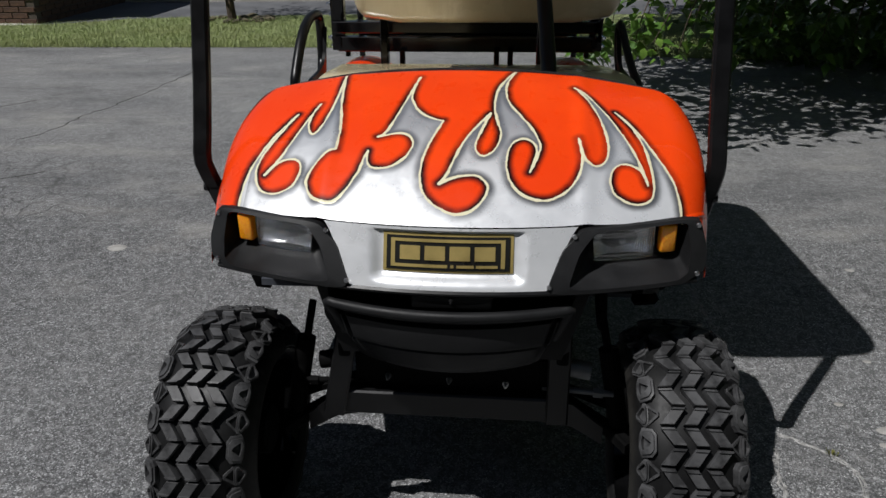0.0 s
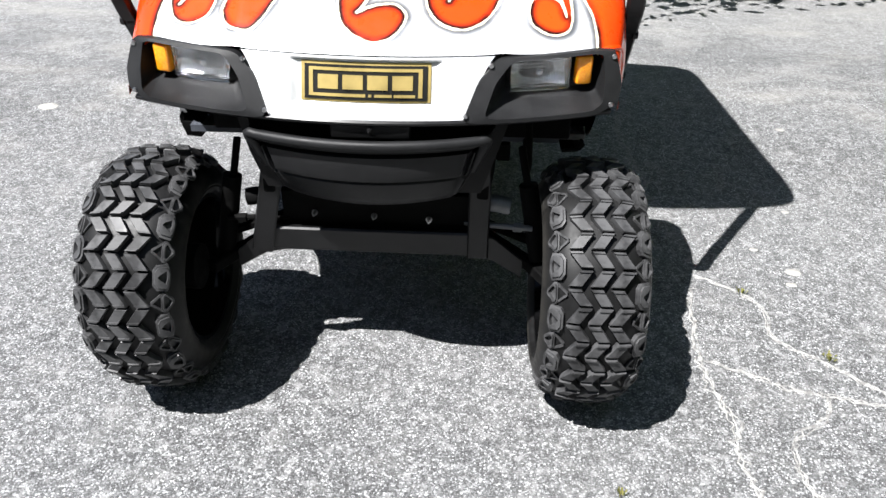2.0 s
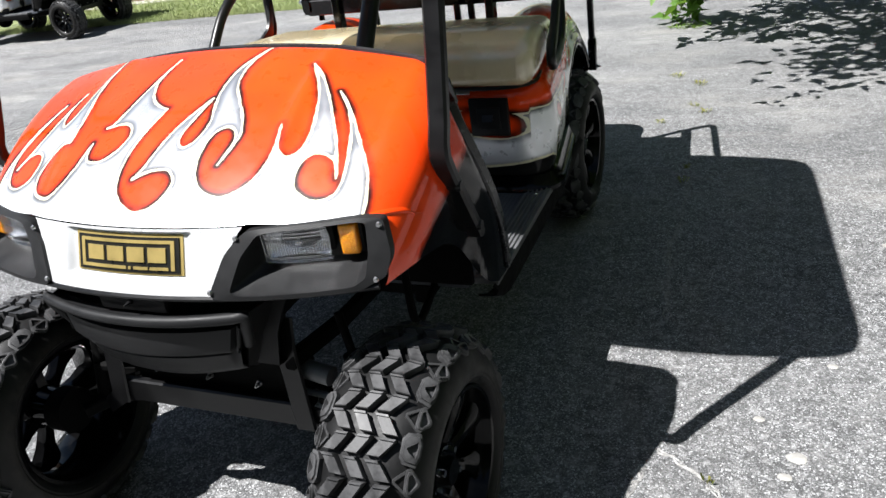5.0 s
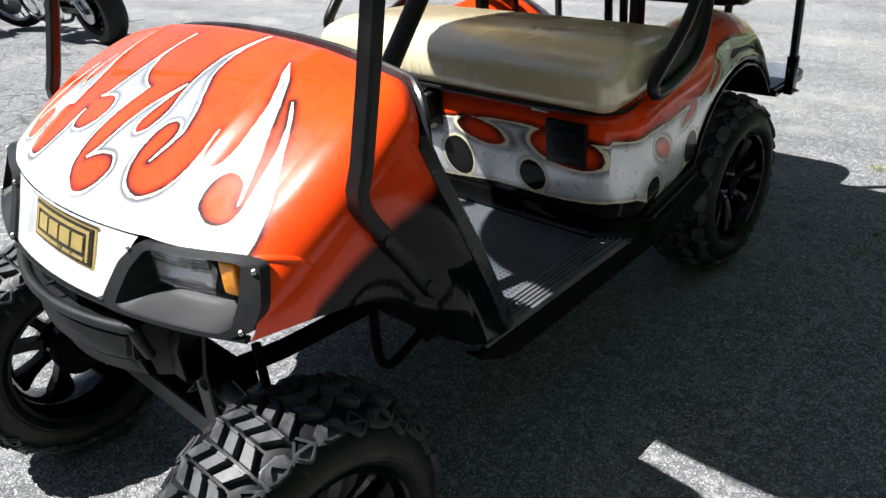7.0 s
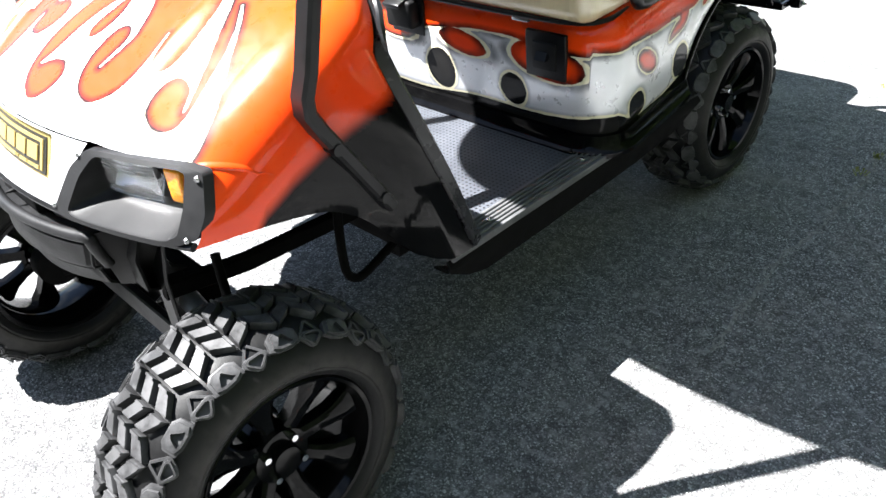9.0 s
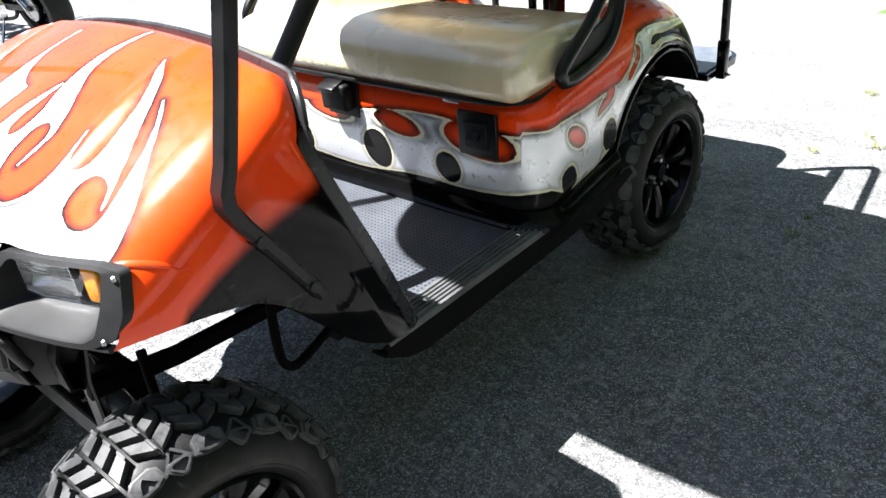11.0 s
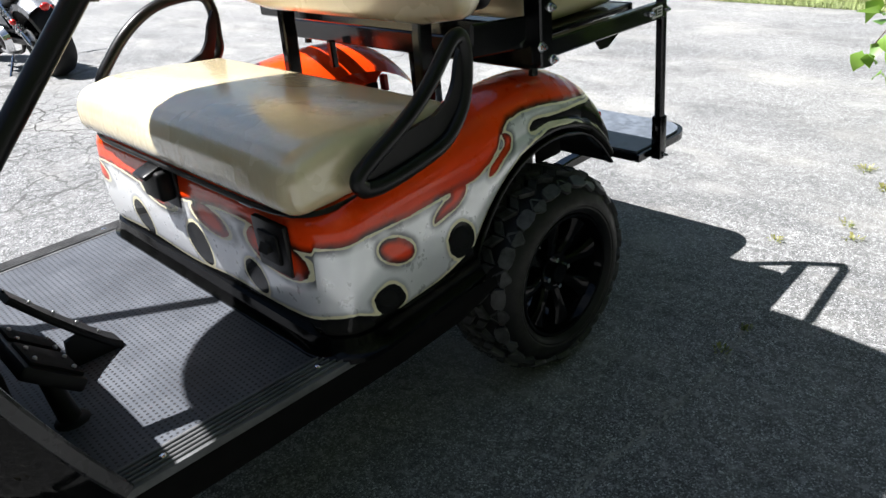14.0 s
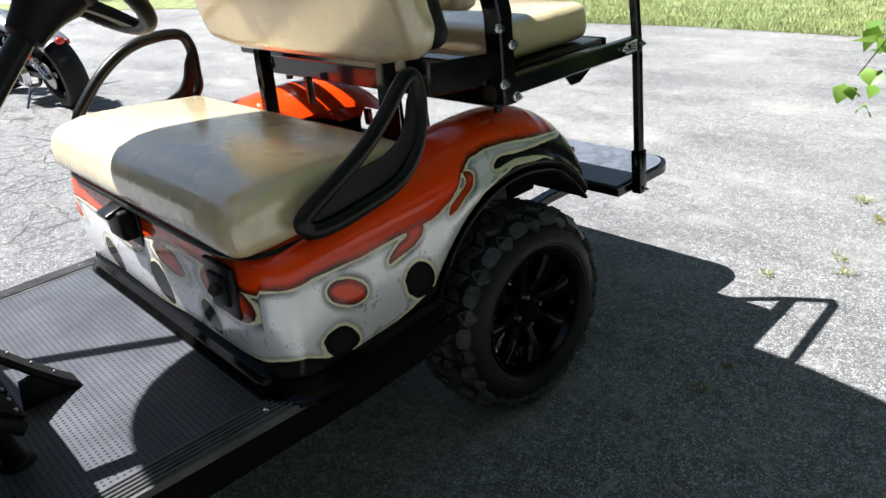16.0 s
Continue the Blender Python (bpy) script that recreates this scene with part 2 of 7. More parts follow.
def make_vinyl(name, a, b):
    n = Nodes(name)
    f = n.noise(3.0, 4.0)
    c = n.mix(n.step(f, 0.35, 0.7), a, b)
    c = n.mix(n.step(n.noise(40.0, 5.0), 0.6, 0.8, 0.0, 0.05), c, tuple(k * 0.6 for k in a))
    n.set(Base_Color=c, Roughness=n.step(f, 0.3, 0.7, 0.2, 0.32), Specular_IOR_Level=0.6, Coat_Weight=1.0, Coat_Roughness=0.17, Coat_IOR=1.85)
    leather = n.math("ADD", n.math("MULTIPLY", n.voronoi(330.0, "DISTANCE_TO_EDGE"), 0.8), n.math("MULTIPLY", n.noise(7.0, 3.0, 0.5, (1.0, 3.0, 1.0)), 4.0))
    leather = n.math("ADD", leather, n.math("MULTIPLY", n.noise(3.0, 3.0, 0.5, (12.0, 9.0, 0.8)), 7.0))
    at = n.t.nodes.new("ShaderNodeSeparateXYZ")
    n.link(n.co, at.inputs[0])
    low = n.math("MULTIPLY", n.step(at.outputs[2], 0.775, 0.855, 1.0, 0.0), n.step(at.outputs[1], 2.45, 2.50, 1.0, 0.0))
    leather = n.math("ADD", leather, n.math("MULTIPLY", low, n.math("MULTIPLY", n.noise(5.0, 3.0, 0.55, (11.0, 3.0, 0.9)), 26.0)))
    n.bump(leather, 0.2, 0.0024)
    MATS[name] = n.m


def make_mat_rubber():
    """The ribbed rubber floor mat with its rows of punched dots."""
    n = Nodes("floor_rubber")
    sep = n.t.nodes.new("ShaderNodeSeparateXYZ")
    n.link(n.co, sep.inputs[0])
    px = n.math("SUBTRACT", n.math("FRACT", n.math("MULTIPLY", sep.outputs[0], 80.0)), 0.5)
    py = n.math("SUBTRACT", n.math("FRACT", n.math("MULTIPLY", sep.outputs[1], 80.0)), 0.5)
    d = n.math("SQRT", n.math("ADD", n.math("MULTIPLY", px, px), n.math("MULTIPLY", py, py)))
    dot = n.step(d, 0.20, 0.28, 1.0, 0.0)
    c = n.mix(n.step(n.noise(6.0, 5.0), 0.3, 0.75), (0.05, 0.055, 0.066), (0.085, 0.092, 0.108))
    c = n.mix(n.step(n.noise(50.0, 5.0, 0.7), 0.55, 0.8, 0.0, 0.4), c, (0.15, 0.15, 0.15))
    c = n.mix(dot, c, (0.018, 0.018, 0.02))
    n.set(Base_Color=c, Roughness=0.55, Specular_IOR_Level=0.2)
    n.bump(n.math("MULTIPLY", dot, -1.0), 0.5, 0.003)
    MATS["floor_rubber"] = n.m


def make_grass(name, a, b):
    n = Nodes(name)
    info = n.t.nodes.new("ShaderNodeNewGeometry")
    c = n.mix(info.outputs["Random Per Island"], a, b)
    c = n.mix(n.step(n.noise(0.8, 4.0), 0.4, 0.7, 0.0, 0.5), c, (0.26, 0.26, 0.09))
    n.set(Base_Color=c, Roughness=0.6, Subsurface_Weight=0.0)
    MATS[name] = n.m


def make_leaf(name, a, b, thin=0.35):
    n = Nodes(name)
    info = n.t.nodes.new("ShaderNodeNewGeometry")
    c = n.mix(info.outputs["Random Per Island"], a, b)
    n.set(Base_Color=c, Roughness=0.42, Transmission_Weight=0.0)
    tr = n.t.nodes.new("ShaderNodeBsdfTranslucent")
    n.link(n.mix(0.6, c, (0.25, 0.42, 0.04)), tr.inputs["Color"])
    mx = n.t.nodes.new("ShaderNodeMixShader")
    mx.inputs[0].default_value = thin
    n.link(n.b.outputs[0], mx.inputs[1])
    n.link(tr.outputs[0], mx.inputs[2])
    n.link(mx.outputs[0], n.t.nodes["Material Output"].inputs["Surface"])
    MATS[name] = n.m


make_flame_paint()
make_asphalt()
make_mat_rubber()
def make_lens():
    n = Nodes("lamp_lens")
    n.set(Base_Color=(0.96, 0.97, 0.98), Roughness=0.02, Transmission_Weight=1.0, IOR=1.35)
    n.bump(n.noise(120.0, 2.0, 0.5, (1.0, 1.0, 6.0)), 0.15, 0.002)
    MATS["lamp_lens"] = n.m


make_lens()
make_vinyl("tan_vinyl", (0.66, 0.55, 0.34), (0.74, 0.64, 0.42))
make_grass("grass", (0.24, 0.31, 0.11), (0.34, 0.40, 0.17))
# leaf green darkened for deep shade; the next green is its sunlit copy
make_leaf("leaf", (0.022, 0.06, 0.008), (0.07, 0.14, 0.02), 0.18)
make_leaf("sunlit_leaf", (0.055, 0.14, 0.022), (0.15, 0.27, 0.06))
make_leaf("weed_leaf", (0.12, 0.24, 0.03), (0.22, 0.34, 0.05))
make_leaf("branch_leaf", (0.17, 0.34, 0.05), (0.28, 0.46, 0.09), 0.5)
make_leaf("dry_weed", (0.17, 0.17, 0.05), (0.30, 0.26, 0.09))
def make_tyre():
    """Black side wall with a dusty, scuffed bulge."""
    n = Nodes("tyre_rubber")
    sep = n.t.nodes.new("ShaderNodeSeparateXYZ")
    n.link(n.co, sep.inputs[0])
    r = n.math("SQRT", n.math("ADD", n.math("MULTIPLY", sep.outputs[1], sep.outputs[1]), n.math("MULTIPLY", sep.outputs[2], sep.outputs[2])))
    worn = n.math("MULTIPLY", n.step(r, 0.185, 0.203), n.step(r, 0.207, 0.238, 1.0, 0.0))
    worn = n.math("MULTIPLY", worn, n.step(n.noise(26.0, 6.0, 0.7), 0.30, 0.62, 0.15, 1.0))
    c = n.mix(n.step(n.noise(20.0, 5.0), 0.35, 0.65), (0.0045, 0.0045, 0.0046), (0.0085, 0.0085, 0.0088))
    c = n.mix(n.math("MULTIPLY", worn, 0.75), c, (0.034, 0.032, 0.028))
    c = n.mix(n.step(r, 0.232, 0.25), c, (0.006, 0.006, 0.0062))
    n.set(Base_Color=c, Roughness=n.step(n.noise(40.0), 0.3, 0.7, 0.42, 0.58), Specular_IOR_Level=0.25)
    n.bump(n.noise(300.0, 3.0), 0.2, 0.001)
    MATS["tyre_rubber"] = n.m


make_tyre()
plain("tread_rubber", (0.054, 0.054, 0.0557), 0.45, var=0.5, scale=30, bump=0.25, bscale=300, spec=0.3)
plain("road_tyre", (0.012, 0.012, 0.0125), 0.6, var=0.4, scale=30, bump=0.5, bscale=70, bdist=0.004, spec=0.2)
plain("gloss_black", (0.003, 0.003, 0.0032), 0.09, var=0.3, coat=0.0, spec=0.14)
plain("satin_black", (0.006, 0.006, 0.0065), 0.34, var=0.3, bump=0.06, spec=0.28)
plain("grain_plastic", (0.012, 0.0122, 0.013), 0.5, var=0.2, bump=0.35, bscale=900, bdist=0.0006, spec=0.25)
plain("black_plastic", (0.008, 0.008, 0.0085), 0.5, var=0.25, bump=0.2, bscale=600, spec=0.18)
plain("frame_black", (0.0035, 0.0035, 0.004), 0.15, var=0.4, bump=0.03, spec=0.5)
plain("lift_paint", (0.005, 0.005, 0.0054), 0.36, var=0.35, bump=0.06, spec=0.4)
plain("dirty_black", (0.004, 0.004, 0.004), 0.75, var=0.5, scale=25, bump=0.3, spec=0.07)
plain("chrome", (0.75, 0.76, 0.78), 0.12, 1.0, var=0.1)
plain("lamp_reflector", (0.72, 0.73, 0.76), 0.2, 0.85, var=0.1)
plain("steel", (0.42, 0.42, 0.43), 0.3, 1.0, var=0.2)
plain("edge_rubber", (0.022, 0.022, 0.024), 0.27, var=0.25, spec=0.4)
plain("strip_rubber", (0.10, 0.102, 0.106), 0.5, var=0.25, spec=0.2)
plain("brushed_trim", (0.15, 0.155, 0.16), 0.42, 0.3, var=0.25)
plain("gold_foil", (0.58, 0.44, 0.16), 0.35, 0.6, var=0.15)
plain("plate_black", (0.012, 0.012, 0.011), 0.3)
plain("red_plastic", (0.5, 0.02, 0.015), 0.25, coat=0.4)
plain("diamond_mat", (0.11, 0.125, 0.15), 0.34, var=0.3, scale=40, bump=0.5, bscale=160, bdist=0.003)
plain("concrete", (0.48, 0.46, 0.42), 0.9, var=0.2, scale=3, bump=0.4, bscale=60, bdist=0.004)
plain("road_asphalt", (0.11, 0.112, 0.118), 0.85, var=0.25, scale=2, bump=0.5, bscale=120, bdist=0.004)
plain("wall_render", (0.20, 0.225, 0.22), 0.9, var=0.25, scale=1.5, bump=0.2, bscale=60)
plain("soil", (0.10, 0.085, 0.05), 0.95, var=0.4, scale=6, bump=0.6, bscale=60, bdist=0.01)
plain("foliage_mass", (0.055, 0.09, 0.025), 0.8, var=0.75, scale=1.6, bump=1.0, bscale=14, bdist=0.12)
plain("turf", (0.25, 0.29, 0.12), 0.95, var=0.4, scale=5, bump=0.9, bscale=90, bdist=0.03)
plain("dark_brick", (0.10, 0.055, 0.035), 0.85, var=0.4, scale=8, bump=0.5, bscale=90, bdist=0.004)
plain("mortar", (0.09, 0.075, 0.06), 0.9, var=0.2)
plain("bark", (0.09, 0.065, 0.045), 0.9, var=0.4, scale=12, bump=0.9, bscale=40, bdist=0.02)
plain("pale_stone", (0.34, 0.33, 0.31), 0.85, var=0.2, scale=30)
plain("crack_fill", (0.045, 0.043, 0.04), 0.95, var=0.3)
plain("pale_crack", (0.30, 0.295, 0.285), 0.95, var=0.45, scale=60)
plain("silver_tank", (0.24, 0.25, 0.27), 0.28, 0.6, var=0.15, coat=0.5)
# colour of the unseen cart roof, picked pale to bounce light onto the seats
plain("roof_plastic", (0.62, 0.57, 0.46), 0.45)
plain("yellow_plastic", (0.6, 0.45, 0.03), 0.5)
plain("white_sticker", (0.7, 0.7, 0.68), 0.5)


# ---- mesh helpers ----
def tidy(bm, name, material, angle=35.0):
    me = bpy.data.meshes.new(name)
    bmesh.ops.recalc_face_normals(bm, faces=bm.faces)
    bm.to_mesh(me)
    bm.free()
    me.polygons.foreach_set("use_smooth", [True] * len(me.polygons))
    me.set_sharp_from_angle(angle=radians(angle))
    if material:
        me.materials.append(MATS[material])
    return me


def part(name, bm, material, parent=None, label="", angle=35.0):
    ob = new(name, tidy(bm, name, material, angle))
    if parent:
        ob.parent = parent
    if label:
        ob["label"] = label
    return ob


def box(bm, c, s, rot=None, bevel=0.0, seg=2):
    m = Matrix.Translation(c) @ (rot or Matrix.Identity(4)) @ Matrix.Diagonal((*s, 1.0))
    r = bmesh.ops.create_cube(bm, size=1.0, matrix=m)
    if bevel:
        edges = {e for v in r["verts"] for e in v.link_edges}
        bmesh.ops.bevel(bm, geom=list(edges), offset=bevel, segments=seg, affect="EDGES", profile=0.5)
    return bm


def rod(bm, a, b, r, r2=None, seg=14, caps=True):
    a, b = Vector(a), Vector(b)
    d = b - a
    m = Matrix.Translation((a + b) / 2) @ d.to_track_quat("Z", "Y").to_matrix().to_4x4()
    bmesh.ops.create_cone(bm, cap_ends=caps, segments=seg, radius1=r, radius2=r if r2 is None else r2, depth=d.length, matrix=m)
    return bm


def ball(bm, c, r, scale=(1, 1, 1), seg=14):
    bmesh.ops.create_uvsphere(bm, u_segments=seg, v_segments=max(6, seg // 2), radius=r, matrix=Matrix.Translation(c) @ Matrix.Diagonal((*scale, 1)))
    return bm


def spline(pts, n=6):
    """Catmull-Rom through the points."""
    p = [Vector(q) for q in pts]
    out = []
    for i in range(len(p) - 1):
        a, b, c, d = p[max(i - 1, 0)], p[i], p[i + 1], p[min(i + 2, len(p) - 1)]
        for k in range(n):
            t = k / n
            out.append(0.5 * ((2 * b) + (c - a) * t + (2 * a - 5 * b + 4 * c - d) * t * t + (3 * b - a - 3 * c + d) * t ** 3))
    out.append(p[-1])
    return out


def sweep(bm, pts, section, up=(0, 0, 1), closed=False):
    """A section of (side, up) pairs carried along the points."""
    pts = [Vector(p) for p in pts]
    rings = []
    n = len(pts)
    for i, p in enumerate(pts):
        a = pts[(i - 1) % n] if closed else pts[max(i - 1, 0)]
        b = pts[(i + 1) % n] if closed else pts[min(i + 1, n - 1)]
        t = (b - a).normalized()
        side = t.cross(Vector(up))
        side = side.normalized() if side.length > 1e-5 else Vector((1, 0, 0))
        u = side.cross(t)
        rings.append([bm.verts.new(p + side * x + u * y) for x, y in section])
    k = len(section)
    for i in range(n if closed else n - 1):
        r, s = rings[i], rings[(i + 1) % n]
        for j in range(k):
            bm.faces.new((r[j], r[(j + 1) % k], s[(j + 1) % k], s[j]))
    if not closed:
        bm.faces.new(rings[0])
        bm.faces.new(rings[-1][::-1])
    return bm


def ring(r, seg=12, ry=None):
    return [(r * math.cos(2 * math.pi * i / seg), (ry or r) * math.sin(2 * math.pi * i / seg)) for i in range(seg)]


def square(w, h, c=0.004):
    w, h = w / 2, h / 2
    return [(w - c, -h), (w, -h + c), (w, h - c), (w - c, h), (-w + c, h), (-w, h - c), (-w, -h + c), (-w + c, -h)]


def grid(bm, rows, closed=False):
    """Faces between rows of points."""
    vs = [[bm.verts.new(p) for p in row] for row in rows]
    k = len(vs[0])
    for a, b in zip(vs, vs[1:]):
        for j in range(k if closed else k - 1):
            bm.faces.new((a[j], a[(j + 1) % k], b[(j + 1) % k], b[j]))
    return vs


def thick_sheet(bm, rows, t):
    """A sheet of points given thickness t behind its face."""
    grid(bm, rows)
    bmesh.ops.recalc_face_normals(bm, faces=bm.faces)
    bmesh.ops.solidify(bm, geom=list(bm.faces), thickness=t)
    return bm


def cushion(bm, w, d, h, r, n=6, crown=0.0):
    """An upholstered block with round edges, centred on its base."""
    bmesh.ops.create_cube(bm, size=1.0, matrix=Matrix.Translation((0, 0, h / 2)) @ Matrix.Diagonal((w, d, h, 1)))
    bmesh.ops.bevel(bm, geom=list(bm.edges), offset=r, segments=n, affect="EDGES", profile=0.55)
    bmesh.ops.subdivide_edges(bm, edges=[e for e in bm.edges if e.calc_length() > 0.12], cuts=6, use_grid_fill=True)
    for v in bm.verts:
        q = max(0.0, 1 - (2 * v.co.x / w) ** 2) * max(0.0, 1 - (2 * v.co.y / d) ** 2)
        if v.co.z > h * 0.5:
            v.co.z += crown * q
    return bm


def lerp(x, xs, ys):
    return float(np.interp(x, xs, ys))


def skew(y):
    """The body stands a little askew on its frame towards the rear."""
    return -0.09 * min(max((y - 2.5) / 0.7, 0.0), 1.25)


# ---- ground and setting ----
bm = bmesh.new()
box(bm, (0, 0, -0.5), (1200, 1200, 1.0))
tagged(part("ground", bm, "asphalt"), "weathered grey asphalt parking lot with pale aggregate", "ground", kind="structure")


def slab(name, pts, z0, z1, material, label, cat):
    bm = bmesh.new()
    f = bm.faces.new([bm.verts.new((x, y, z0)) for x, y in pts])
    r = bmesh.ops.extrude_face_region(bm, geom=[f])
    for v in r["geom"]:
        if isinstance(v, bmesh.types.BMVert):
            v.co.z = z1
    return tagged(part(name, bm, material), label, cat, kind="structure")


slab("lawn", [(-60, -1.7), (-20, 6.3), (-16.3, 7.03), (-14.0, 7.47), (-12.5, 7.71), (-10.0, 8.03), (-6.0, 8.05), (-2.0, 8.12), (0.4, 7.95), (2.0, 7.6), (40, 7.0), (40, 10.9), (-2.2, 10.6), (-3.8, 10.45), (-5.1, 10.15), (-6.0, 9.6), (-9.5, 9.02), (-12, 8.91), (-14.7, 8.72), (-16.4, 8.45), (-18.9, 7.9), (-60, -0.2)], -0.05, 0.012, "turf", "strip of mown green lawn beside the asphalt", "lawn")
slab("road", [(-60, 9.9), (-12, 10.6), (-6.0, 9.6), (-5.1, 10.15), (-3.8, 10.45), (-2.2, 10.6), (40, 10.9), (40, 14.5), (-60, 14.0)], -0.05, 0.006, "road_asphalt", "dark grey asphalt street behind the lawn", "road")
slab("pavement", [(-60, -0.2), (-18.9, 7.9), (-16.4, 8.45), (-14.7, 8.72), (-12, 8.91), (-9.5, 9.02), (-6.0, 9.6), (-12, 10.6), (-60, 9.9)], -0.05, 0.02, "concrete", "pale concrete pavement beyond the lawn", "pavement")
slab("kerb", [(-7.5, 12.0), (30, 13.0), (30, 13.4), (-7.5, 12.4)], -0.05, 0.12, "concrete", "pale concrete kerb along the street", "kerb")
slab("far_lawn", [(-7.5, 12.4), (30, 13.4), (60, 40), (-40, 40)], -0.05, 0.11, "turf", "green lawn across the street", "lawn")


slab("far_wall", [(-32.0, 8.6), (-22.5, 9.35), (-18.0, 10.0), (-9.6, 10.1), (-9.6, 10.3), (-18.0, 10.2), (-22.6, 9.55), (-32.0, 8.8)], -0.05, 2.6, "wall_render", "long plain grey rendered wall beyond the pavement", "wall")


# ---- distance fields for the painted flames ----
def curve2(pts, n=6):
    return [(p.x, p.y) for p in spline([(x, y, 0) for x, y in pts], n)]


def signed(P, poly):
    """Distance of the points from a closed outline, negative inside."""
    a = np.array(poly)
    b = np.roll(a, -1, 0)
    d = b - a
    out = np.empty(len(P))
    for i in range(0, len(P), 4000):
        p = P[i:i + 4000]
        w = p[:, None, :] - a[None]
        t = np.clip((w * d).sum(2) / np.maximum((d * d).sum(1), 1e-12), 0, 1)
        q = w - d[None] * t[..., None]
        dist = np.sqrt((q * q).sum(2).min(1))
        up = (a[None, :, 1] <= p[:, None, 1]) != (b[None, :, 1] <= p[:, None, 1])
        dy = np.where(d[:, 1] == 0, 1e-12, d[:, 1])
        cross = a[None, :, 0] + (p[:, None, 1] - a[None, :, 1]) * d[None, :, 0] / dy[None]
        inside = ((up & (cross > p[:, None, 0])).sum(1) % 2) == 1
        out[i:i + 4000] = np.where(inside, -dist, dist)
    return out


def oval(P, cx, cy, rx, ry, turn=0.0):
    c, s = math.cos(radians(turn)), math.sin(radians(turn))
    x, y = P[:, 0] - cx, P[:, 1] - cy
    x, y = (c * x + s * y) / rx, (-s * x + c * y) / ry
    k = np.sqrt(x * x + y * y)
    return (1 - k) * min(rx, ry)


def paint(ob, **fields):
    for k, v in fields.items():
        at = ob.data.attributes.new(k, "FLOAT", "POINT")
        at.data.foreach_set("value", np.asarray(v, dtype=np.float32))


def surface(name, P, nu, nv, material, parent, label="", back=0.0):
    """A painted skin from nu x nv points, in order, with its rim folded back."""
    me = bpy.data.meshes.new(name)
    faces = [(j * nu + i, j * nu + i + 1, (j + 1) * nu + i + 1, (j + 1) * nu + i) for j in range(nv - 1) for i in range(nu - 1)]
    me.from_pydata([tuple(p) for p in P], [], faces)
    me.polygons.foreach_set("use_smooth", [True] * len(me.polygons))
    me.set_sharp_from_angle(angle=radians(40))
    me.materials.append(MATS[material])
    ob = new(name, me)
    ob.parent = parent
    if label:
        ob["label"] = label
    return ob


# ---- the golf cart ----
cart = new("golf_cart")
tagged(cart, "lifted orange golf cart with silver flames and tan seats", "golf cart")


def hood_point(x, v):
    y = 1.39 + 0.47 * v + 0.41 * x * x * (1 - v)
    z = 0.83 + 0.36 * v - 0.135 * v * v - 0.2 * x * x * v - 2.3 * max(0.0, v - 0.89) ** 2 - 0.04 * max(0.0, abs(x) - 0.26) + 0.005 * math.exp(-((abs(x) - 0.268) / 0.02) ** 2) * math.sin(math.pi * min(1.0, v + 0.05)) ** 0.5
    return x, y, z


HOOD_EDGE, HOOD_R = 0.44, 0.07
SIDE_V = (0.0, 0.25, 0.42, 0.58, 0.72, 0.86, 1.0)


def cowl_point(a, v):
    """a: metres along the skin from the middle line, over the edge and down the side (0.44 to 0.55 is the round edge)."""
    s, a = math.copysign(1, a), abs(a)
    if a <= HOOD_EDGE:
        return hood_point(s * a, v)
    x, y, z = hood_point(HOOD_EDGE, v)
    xs = 0.508 + 0.025 * math.sin(math.pi * v)
    g = min(1.0, (a - HOOD_EDGE) / 0.11)
    y -= 0.06 * v * v * g + 0.034 * max(0.0, 1 - v / 0.14) ** 2 * g * g
    if a <= 0.55:
        g = (a - HOOD_EDGE) / 0.11 * math.pi / 2
        return s * (x + (xs - x) * math.sin(g)), y + 0.01 * (1 - math.cos(g)), z - HOOD_R * (1 - math.cos(g)) - 0.012 * math.sin(g)
    g = (a - 0.55) / 0.30
    reach = min(0.10, v, 1 - v)
    xb, yb, zb = (sum(lerp(v + reach * k / 4, SIDE_V, q) for k in range(-4, 5)) / 9 for q in ((0.505, 0.522, 0.53, 0.527, 0.522, 0.524, 0.526), (1.43, 1.52, 1.60, 1.69, 1.77, 1.87, 1.985), (0.718, 0.712, 0.700, 0.672, 0.58, 0.435, 0.43)))
    z0 = z - HOOD_R - 0.012
    bulge = 0.07 * max(0.0, z0 - zb) * math.sin(math.pi * g)
    yy, zz = (y + 0.01) + (yb - y - 0.01) * g ** 1.3, z0 + (zb - z0) * g
    wide = 0.03 * min(1.0, max(0.0, (yy - 1.45) / 0.4)) * min(1.0, 3 * g) if s < 0 else 0.0
    return s * (xs + (xb - xs) * g + bulge + wide), yy, zz


STROKES = []


def stroke(pts):
    STROKES.extend(curve2(pts, 5)[:-1])


stroke([(-0.447, -0.001), (-0.450, 0.041), (-0.437, 0.128), (-0.406, 0.215), (-0.364, 0.302)])
stroke([(-0.364, 0.302), (-0.388, 0.241), (-0.408, 0.193), (-0.425, 0.136), (-0.426, 0.092), (-0.407, 0.055), (-0.373, 0.049), (-0.337, 0.070), (-0.324, 0.110), (-0.332, 0.137), (-0.351, 0.145), (-0.378, 0.134), (-0.406, 0.096)])
stroke([(-0.406, 0.096), (-0.384, 0.134), (-0.370, 0.168), (-0.346, 0.243), (-0.317, 0.340)])
stroke([(-0.317, 0.340), (-0.330, 0.288), (-0.329, 0.246), (-0.313, 0.223), (-0.293, 0.270), (-0.280, 0.354), (-0.278, 0.473)])
stroke([(-0.278, 0.473), (-0.267, 0.341), (-0.254, 0.245), (-0.253, 0.171)])
